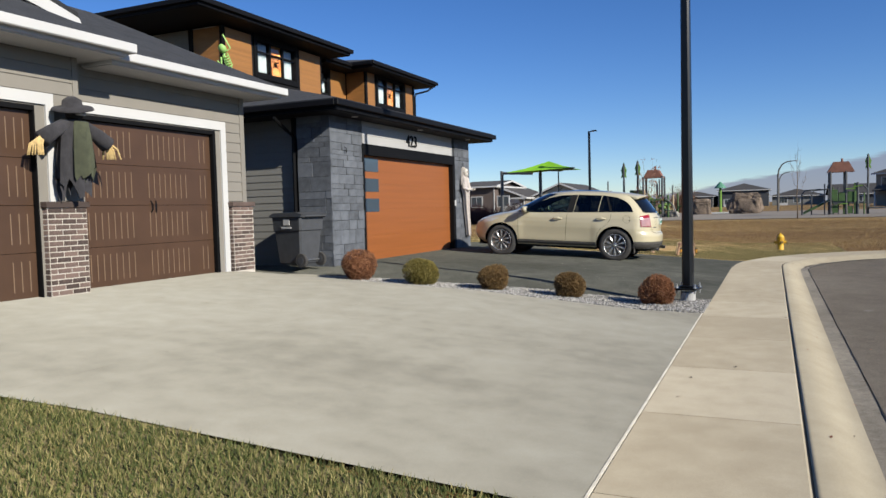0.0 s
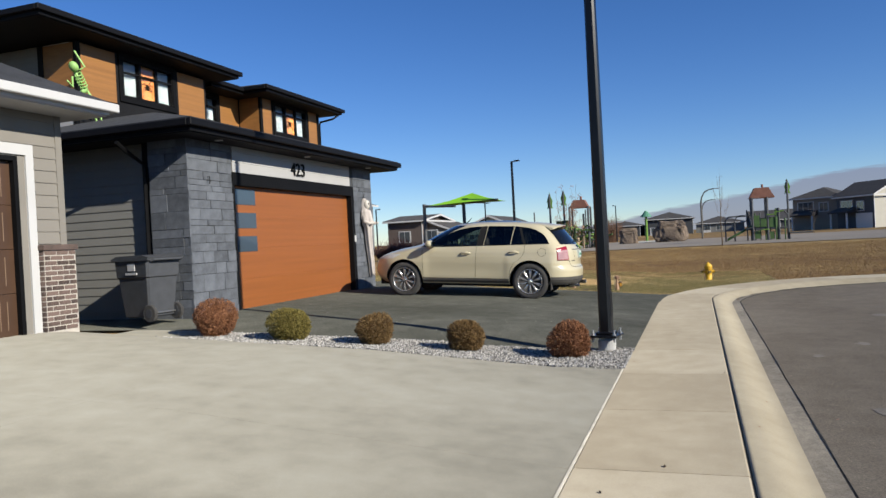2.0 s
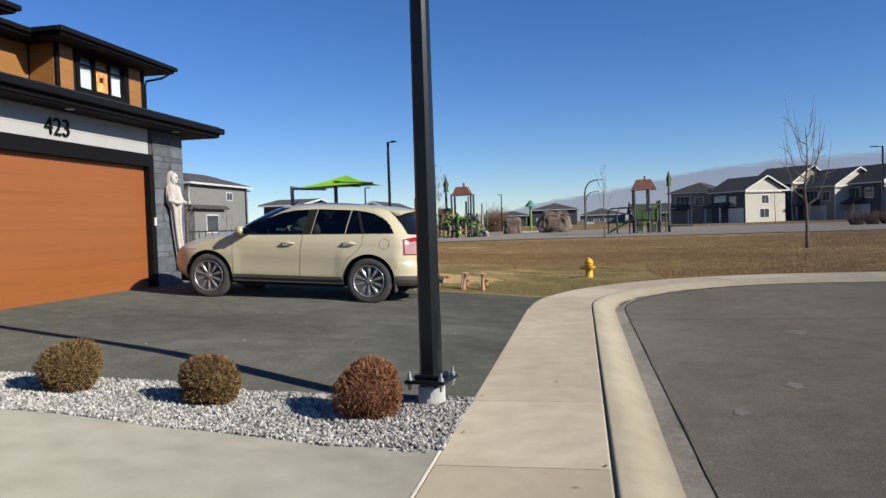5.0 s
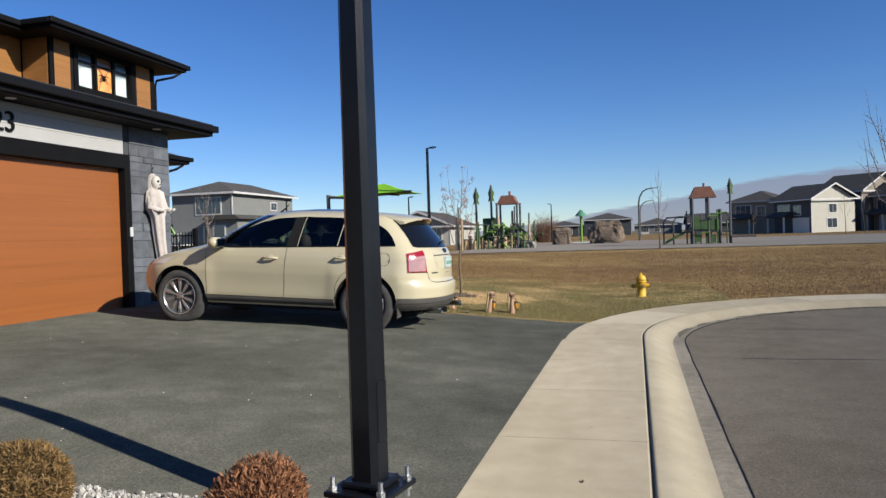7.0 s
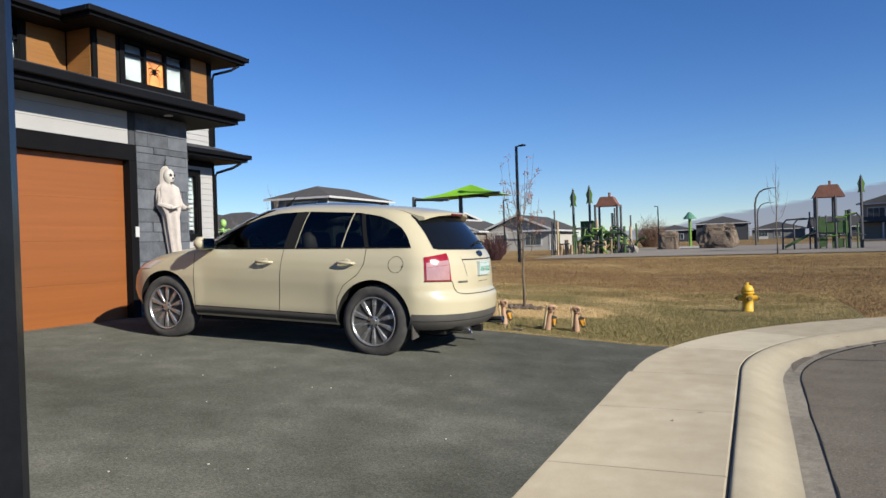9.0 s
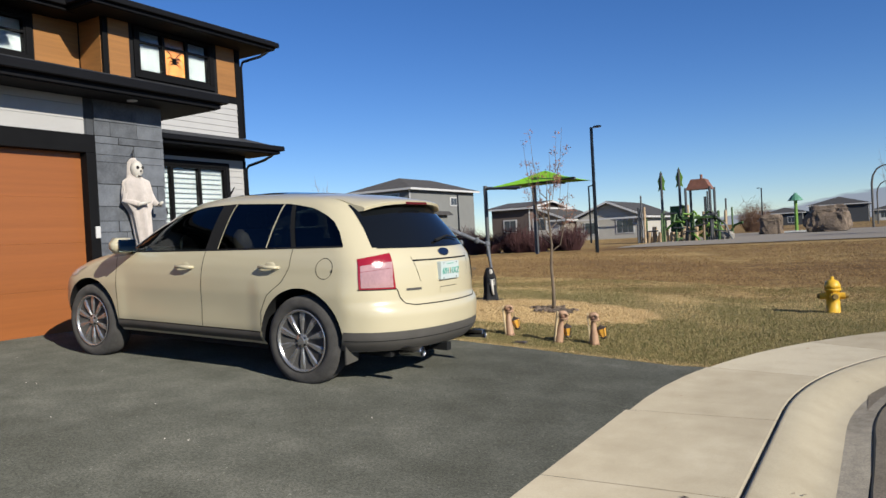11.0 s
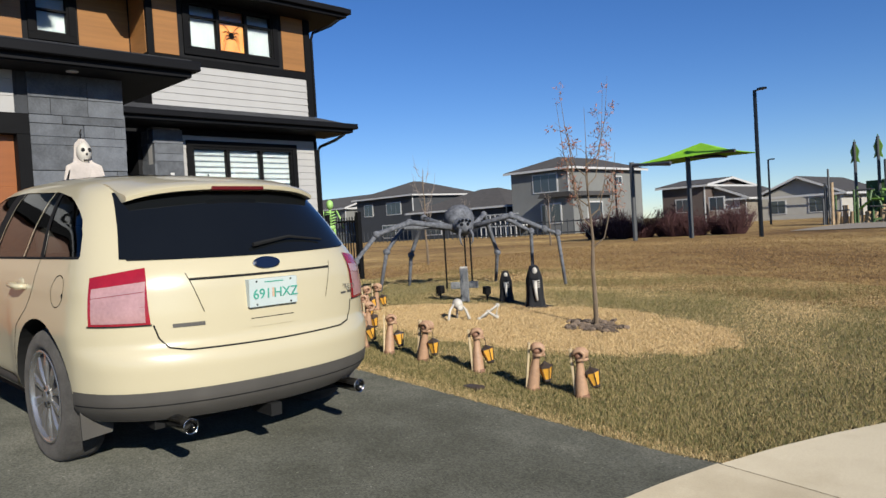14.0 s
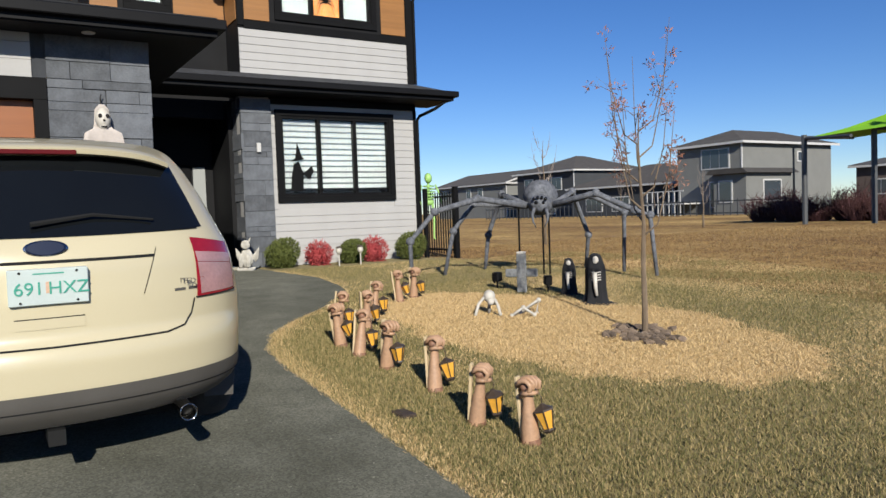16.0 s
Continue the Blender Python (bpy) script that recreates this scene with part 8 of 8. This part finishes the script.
for x, y, w, d, h, ma, mb_, rf, sl, rz, lab, gar in (
        (14.0, 126, 6.5, 8, 5.0, M_HTAN, M_HSUNLIT, "hip", 0.42, -30, "two-storey house with a brown hip roof beyond the park", None),
        (19.2, 121, 7.0, 7, 4.7, M_HSLATE_SHADE, M_HSUNLIT, "gable_x", 0.55, -60, "two-storey house with shaded front and sunlit gable wall beyond the park", (3.6, 6.6)),
        (26.0, 127, 7.0, 9, 5.8, M_HSLATE_SHADE, M_HTAN, "gable_x", 0.55, -50, "two-storey house with shaded front and steep shingle roof beyond the park", (1.0, 4.5)),
        (32.0, 122, 6.0, 8, 5.0, M_HTAN, M_HSUNLIT, "gable_x", 0.6, -62, "pale two-storey house with a steep gable beyond the park", (1.0, 4.5)),
        (36.5, 119, 6.5, 8, 5.2, M_HSLATE_SHADE, M_HSUNLIT, "gable_x", 0.6, -62, "two-storey house with a sunlit white gable wall at the street", (1.0, 4.6)),
        (42.5, 112, 6.5, 8, 5.4, M_HSLATE_SHADE, M_HTAN, "gable_x", 0.5, -55, "two-storey house with shaded front and sunlit tan gable at the street", None)):
    t_ = far_house(x, x + w, y, y + d, h, ma, lab, rf, (("s", 0.8, h - 2.0, 2.2, 1.4), ("s", 3.9, h - 2.0, 1.2, 1.2), ("e", d * 0.4, h - 1.8, 1.2, 1.1), ("e", d * 0.35, 0.9, 1.6, 1.2)), z=0.2, slope=sl, garage=gar)
    t_.matrix_basis = pose(x, y, 0.2, 0, 0, rz)
    # paler sheet over the side wall paints the sunlight on it
    part("side_wall", boxes((w, w + 0.03, 0.02, d - 0.02, -0.4, h - 0.02)), mb_, t_, "siding painted paler as the sunlit side")
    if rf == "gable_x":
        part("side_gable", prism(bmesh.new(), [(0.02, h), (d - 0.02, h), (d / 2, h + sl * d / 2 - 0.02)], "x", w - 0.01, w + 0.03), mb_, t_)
    part("porch_roof", prism(bmesh.new(), [(-1.8, 2.55), (0.02, 3.25), (0.02, 2.45), (-1.8, 2.40)], "x", 0.2, w * 0.55), M_FROOF, t_)
    for px_ in (0.4, w * 0.5):
        part("porch_post", boxes((px_, px_ + 0.18, -1.6, -1.42, -0.4, 2.45)), M_WHITE, t_)
rf_ = random.Random(31)
x = -21.60
while x < 16:
    w = rf_.uniform(8, 13)
    t_ = far_house(x, x + w, 205 + rf_.uniform(-12, 12), 218, rf_.uniform(2.3, 4.4), rf_.choice((M_HDARK, M_HSLATE_SHADE, M_HTAN, M_HDARK, M_HGREY)), "distant house in the far row across the park", rf_.choice(("hip", "gable_x", "hip")),
                   (("s", 1.5, 1.0, 2.0, 1.2), ("s", 5.0, 1.0, 1.4, 1.2)), z=0.1, slope=0.28, garage=(1.2, 3.6) if rf_.random() < 0.4 else None)
    x += w + rf_.uniform(0.3, 2)
# fence of the yards at the left edge of the park
fence = thing("yard_fence", "low dark wooden yard fence beyond the park", "fence", (0, 0, 0))
for k in range(60):
    x = -66 + 0.62 * k
    part("fence_post", boxes((x, x + 0.06, 66.0, 66.05, 0.2, 1.7)), M_HDARK, fence)
part("fence_rail", boxes((-66, -29, 66.05, 66.1, 0.6, 0.7)), M_HDARK, fence)
part("fence_rail", boxes((-66, -29, 66.05, 66.1, 1.5, 1.6)), M_HDARK, fence)

# low bank of cloud on the horizon
cm = bpy.data.materials.new("cloud_bank")
cm.use_nodes = True
cn = cm.node_tree
for n_ in list(cn.nodes):
    cn.nodes.remove(n_)
out_ = cn.nodes.new("ShaderNodeOutputMaterial")
em, tr_, mx = cn.nodes.new("ShaderNodeEmission"), cn.nodes.new("ShaderNodeBsdfTransparent"), cn.nodes.new("ShaderNodeMixShader")
em.inputs[0].default_value, em.inputs[1].default_value = (0.42, 0.45, 0.62, 1), 0.44
uvn, sep, nz_, ma_, rp2 = cn.nodes.new("ShaderNodeTexCoord"), cn.nodes.new("ShaderNodeSeparateXYZ"), cn.nodes.new("ShaderNodeTexNoise"), cn.nodes.new("ShaderNodeMath"), cn.nodes.new("ShaderNodeMapRange")
mpn = cn.nodes.new("ShaderNodeMapping")
mpn.inputs["Scale"].default_value = (0.004, 0.004, 0.03)
cn.links.new(uvn.outputs["Object"], mpn.inputs[0])
cn.links.new(mpn.outputs[0], nz_.inputs["Vector"])
cn.links.new(uvn.outputs["UV"], sep.inputs[0])
ma_.operation = "MULTIPLY_ADD"
ma_.inputs[1].default_value = 0.12
cn.links.new(nz_.outputs["Fac"], ma_.inputs[0])
cn.links.new(sep.outputs["Y"], ma_.inputs[2])
rp2.inputs["From Min"].default_value, rp2.inputs["From Max"].default_value = 0.98, 1.05
rp2.inputs["To Min"].default_value, rp2.inputs["To Max"].default_value = 0.80, 0.0
cn.links.new(ma_.outputs[0], rp2.inputs[0])
cn.links.new(rp2.outputs[0], mx.inputs[0])
cn.links.new(tr_.outputs[0], mx.inputs[1])
cn.links.new(em.outputs[0], mx.inputs[2])
cn.links.new(mx.outputs[0], out_.inputs[0])
cv, cf, cu_ = [], [], []
NC = 60
for k in range(NC + 1):
    az = radians(-20 + 110 * k / NC)
    top = 2000 * (0.010 + 0.062 * sstep(-0.22, 0.28, az) + 0.004 * noise.noise((k * 0.35, 0, 0)))
    cv += [(2000 * math.sin(az), 2000 * math.cos(az), -60), (2000 * math.sin(az), 2000 * math.cos(az), top)]
for k in range(NC):
    cf.append((2 * k, 2 * k + 2, 2 * k + 3, 2 * k + 1))
cl = raw("cloud_backdrop", cv, cf, cm)
uvl = cl.data.uv_layers.new(name="UVMap")
for lp_ in cl.data.loops:
    uvl.data[lp_.index].uv = (0, lp_.vertex_index % 2)
cl.visible_shadow = False
tagged(cl, "distant grey-violet cloud bank low on the horizon", "backdrop", kind="structure")

# ---- lawns ----
def dead_zone(x, y):
    """1 inside the bleached patch of the front lawn, 0 outside."""
    p, q = 0.99 * (x + 4.25) + 0.14 * (y - 23.05), -0.14 * (x + 4.25) + 0.99 * (y - 23.05)
    d = (p / 2.45) ** 2 + (q / 1.4) ** 2 + 0.25 * noise.noise((x * 0.9, y * 0.9, 0)) + 0.25 * noise.noise((x * 3, y * 3, 5))
    return sstep(1.25, 0.85, d)
def lawn_keep(x, y):
    return y > lawn_edge(x) - 0.02 and inward(x, y) < -1.0
lx = [-12.9 + 0.15 * k for k in range(100)]
ly = [20.1 + 0.15 * k for k in range(48)]
fl = tagged(grid_sheet("front_lawn", lx, ly, lambda x, y: G(x, y) + 0.004 - 0.045 * sstep(25.5, 27.2, y), M_LAWN, lawn_keep), "front lawn soil under short autumn grass", "lawn", kind="structure")
fl.data.materials.append(M_DEAD)
for pg in fl.data.polygons:
    if dead_zone(pg.center.x, pg.center.y) > 0.5:
        pg.material_index = 1
tagged(grid_sheet("side_lawn", [-9 + 0.3 * k for k in range(28)], [-6 + 0.3 * k for k in range(34)], lambda x, y: G(x, y) + 0.0, M_LAWN, lambda x, y: y < front1(x) - 0.02 and x < -0.95), "lawn soil of the neighbour's yard", "lawn", kind="structure")
def grass_mat(name, cols):
    m = leaf_mat(name, cols[0], cols[-1])
    r = [n for n in m.node_tree.nodes if n.bl_idname == "ShaderNodeValToRGB"][0]
    for k, c in enumerate(cols[1:-1]):
        e = r.color_ramp.elements.new((k + 1) / (len(cols) - 1))
        e.color = (*c, 1)
    return m
GR_MIX = grass_mat("autumn_grass_blades", [(0.070, 0.072, 0.022), (0.150, 0.136, 0.048), (0.265, 0.208, 0.088), (0.44, 0.33, 0.155)])
GR_STRAW = grass_mat("straw_grass_blades", [(0.38, 0.255, 0.115), (0.56, 0.395, 0.19), (0.72, 0.53, 0.285)])
GR_DRY = grass_mat("brown_grass_blades", [(0.10, 0.056, 0.024), (0.225, 0.134, 0.055), (0.37, 0.24, 0.105)])
def blades(name, spots, material, label, h=(0.025, 0.05), w=0.004, seed=1, lay=0.5):
    rr = np.random.default_rng(seed)
    n = len(spots)
    p = np.array(spots)
    a = rr.uniform(0, 6.283, n)
    hh = rr.uniform(h[0], h[1], n)
    le = rr.uniform(0, lay, n) * hh * 2
    b = rr.uniform(0, 6.283, n)
    dx, dy = np.cos(a) * w, np.sin(a) * w
    v = np.empty((n, 3, 3))
    v[:, 0] = p - np.stack([dx, dy, 0 * dx], 1)
    v[:, 1] = p + np.stack([dx, dy, 0 * dx], 1)
    v[:, 2] = p + np.stack([np.cos(b) * le, np.sin(b) * le, hh], 1)
    me = bpy.data.meshes.new(name)
    me.vertices.add(n * 3)
    me.vertices.foreach_set("co", v.reshape(-1))
    me.loops.add(n * 3)
    me.loops.foreach_set("vertex_index", np.arange(n * 3))
    me.polygons.add(n)
    me.polygons.foreach_set("loop_start", np.arange(n) * 3)
    me.polygons.foreach_set("loop_total", np.full(n, 3))
    me.update()
    me.materials.append(material)
    return tagged(new(name, me), label, "grass", kind="stuff")
rr = random.Random(9)
mix, straw, dry = [], [], []
while len(mix) + len(straw) < 470000:
    x, y = rr.uniform(-11.6, 1.9), 20.15 + 9.5 * rr.random() ** 1.75
    if not lawn_keep(x, y) or x < -7.5 and rr.random() < 0.55:
        continue
    dz = dead_zone(x, y)
    k = rr.random()
    edge = sstep(0.25, 0.0, y - lawn_edge(x)) * 0.6
    z = G(x, y) + 0.002 - 0.045 * sstep(25.5, 27.2, y)
    if k < max(dz, edge):
        straw.append((x, y, z))
    elif noise.noise((x * 0.7, y * 0.7, 3)) + 0.9 * rr.random() > 0.22 - 0.5 * sstep(24.5, 22, y):
        mix.append((x, y, z))
    else:
        straw.append((x, y, z))
blades("lawn_grass", mix, GR_MIX, "short green and straw autumn grass of the front lawn", (0.014, 0.036), 0.0034, 1)
blades("bleached_grass", straw, GR_STRAW, "bleached straw-coloured grass patch on the lawn", (0.012, 0.030), 0.0036, 2, 0.9)
side = []
while len(side) < 110000:
    x, y = rr.uniform(-8.2, -0.9), rr.uniform(0.2, 4.1)
    if y < front1(x) - 0.03 + 0.03 * noise.noise((x * 8, 0, 0)):
        side.append((x, y, G(x, y)))
GR_GREEN = grass_mat("green_grass_blades", [(0.035, 0.055, 0.013), (0.085, 0.10, 0.026), (0.15, 0.145, 0.045), (0.34, 0.28, 0.12)])
blades("lawn_grass", side, GR_GREEN, "short green and straw autumn grass of the neighbour's lawn", (0.025, 0.055), 0.0045, 3)
while len(dry) < 150000:
    x, y = rr.uniform(-16, 14), 22.5 + 26 * rr.random() ** 1.3
    if inward(x, y) < -1.2 and (x > -1.5 or y > 25.0) and not (x < -12.8 and y < 27):
        dry.append((x, y, G(x, y) - 0.042))
blades("park_grass", dry, GR_DRY, "dry brown grass of the park", (0.018, 0.042), 0.009, 4)

# ---- small things on the ground ----
# unseen block, kept shallow so its shadow falls only on the far bend
far_house(18.0, 28.0, 17.8, 19.9, 5.0, M_HTAN, "tan house block added out of view to shade the bend", "hip", (("s", 2, 1, 2, 1.3),), z=-0.05, slope=0.3)
sweep("gutter_seam", [(0.549, -0.0855), (0.555, -0.084), (0.564, -0.0925)], -8, 45, 0.2, M_SEAM, kerb, 0.012)
sweep("joint_sealant", [(-0.0065, 0.0085), (0.0045, 0.0085)], -8, 45, 0.3, M_SEAM, kerb, 0.004)
part("joint_filler", boxes((-0.884, -0.868, 3.46, 10.50, -0.02, 0.0165)), mat("pale_joint_filler", (0.52, 0.48, 0.40), 0.9, 0, 0.2, 6, 0.1), concrete_drive)
rd = random.Random(51)
for k in range(70):
    s_, d_ = rd.uniform(1, 26), rd.choice((rd.uniform(-1.0, 0.0), rd.uniform(0.1, 0.9), rd.uniform(-0.05, 0.5)))
    p, n_ = along(s_)
    q = p + n_ * d_
    zz = 0.016 if d_ < 0 else G(q.x, q.y) + 0.018
    bm = bmesh.new()
    L = rd.uniform(0.008, 0.024)
    vs = [bm.verts.new(c) for c in ((-L, 0, 0), (0, -L * 0.45, 0.004), (L, 0, 0.008), (0, L * 0.45, 0.006))]
    bm.faces.new(vs)
    bmesh.ops.solidify(bm, geom=list(bm.faces), thickness=0.0015)
    ob = part("fallen_leaf", bm, M_DRYLEAF if k % 3 else M_TWIG)
    ob.matrix_basis = pose(q.x, q.y, zz, 0, 0, rd.uniform(0, 360))
    tagged(ob, "small dry brown leaf lying on concrete", "leaf", "fallen leaves on the pavement")
# chips of grit on the asphalt
for k in range(26):
    x, y = rd.uniform(-7.5, -1.2), rd.uniform(12.3, 17.2)
    bm = bmesh.new()
    ball(bm, (0, 0, 0), rd.uniform(0.004, 0.008), 5, 4, (1, 1, 0.6), 0.3, rd)
    ob = part("grit", bm, M_MORTAR)
    ob.location = (x, y, G(x, y) + 0.016)
    tagged(ob, "pale stone chip lying on the asphalt driveway", "stone chip", "stone chips on the driveway")
def stain(x, y, r, m, name, lab, zf, seed):
    rr_ = random.Random(seed)
    ring = [rr_.uniform(0.6, 1.1) for _ in range(14)]
    v = [(x, y, zf(x, y))] + [(x + r * ring[k] * math.cos(k * 0.4488), y + 1.6 * r * ring[k] * math.sin(k * 0.4488), zf(x, y)) for k in range(14)]
    tagged(raw(name, v, [(0, k + 1, (k + 1) % 14 + 1) for k in range(14)], m), lab, "patch", kind="structure")
M_TARP = mat("dark_tar_patch", (0.055, 0.052, 0.048), 0.9, 0, 0.3, 4, 0.6, 80)
M_PALEP = mat("pale_dust_patch", (0.17, 0.15, 0.125), 0.95, 0, 0.3, 4, 0.5, 80)
for k, (x, y, r) in enumerate(((1.35, 9.2, 0.10), (1.55, 7.9, 0.09), (2.2, 9.6, 0.13), (1.9, 13.0, 0.10), (2.8, 16.2, 0.16), (1.25, 12.0, 0.07))):
    stain(x, y, r, M_PALEP, "dust_patch", "pale dusty patch on the street asphalt", lambda a, b: -0.091, k)
for k, (x0, x1, y) in enumerate(((1.3, 4.6, 17.55), (1.0, 3.2, 20.2))):
    bm = bmesh.new()
    pts = [(x0 + (x1 - x0) * i / 12, y + 0.05 * noise.noise((i * 0.8, k, 0)), 0) for i in range(13)]
    lo_ = [bm.verts.new((p[0], p[1] - 0.012, -0.0905)) for p in pts]
    hi_ = [bm.verts.new((p[0], p[1] + 0.012, -0.0905)) for p in pts]
    for i in range(12):
        bm.faces.new((lo_[i], lo_[i + 1], hi_[i + 1], hi_[i]))
    tagged(part("road_crack", bm, M_TARP), "sealed crack across the street asphalt", "crack", kind="structure")
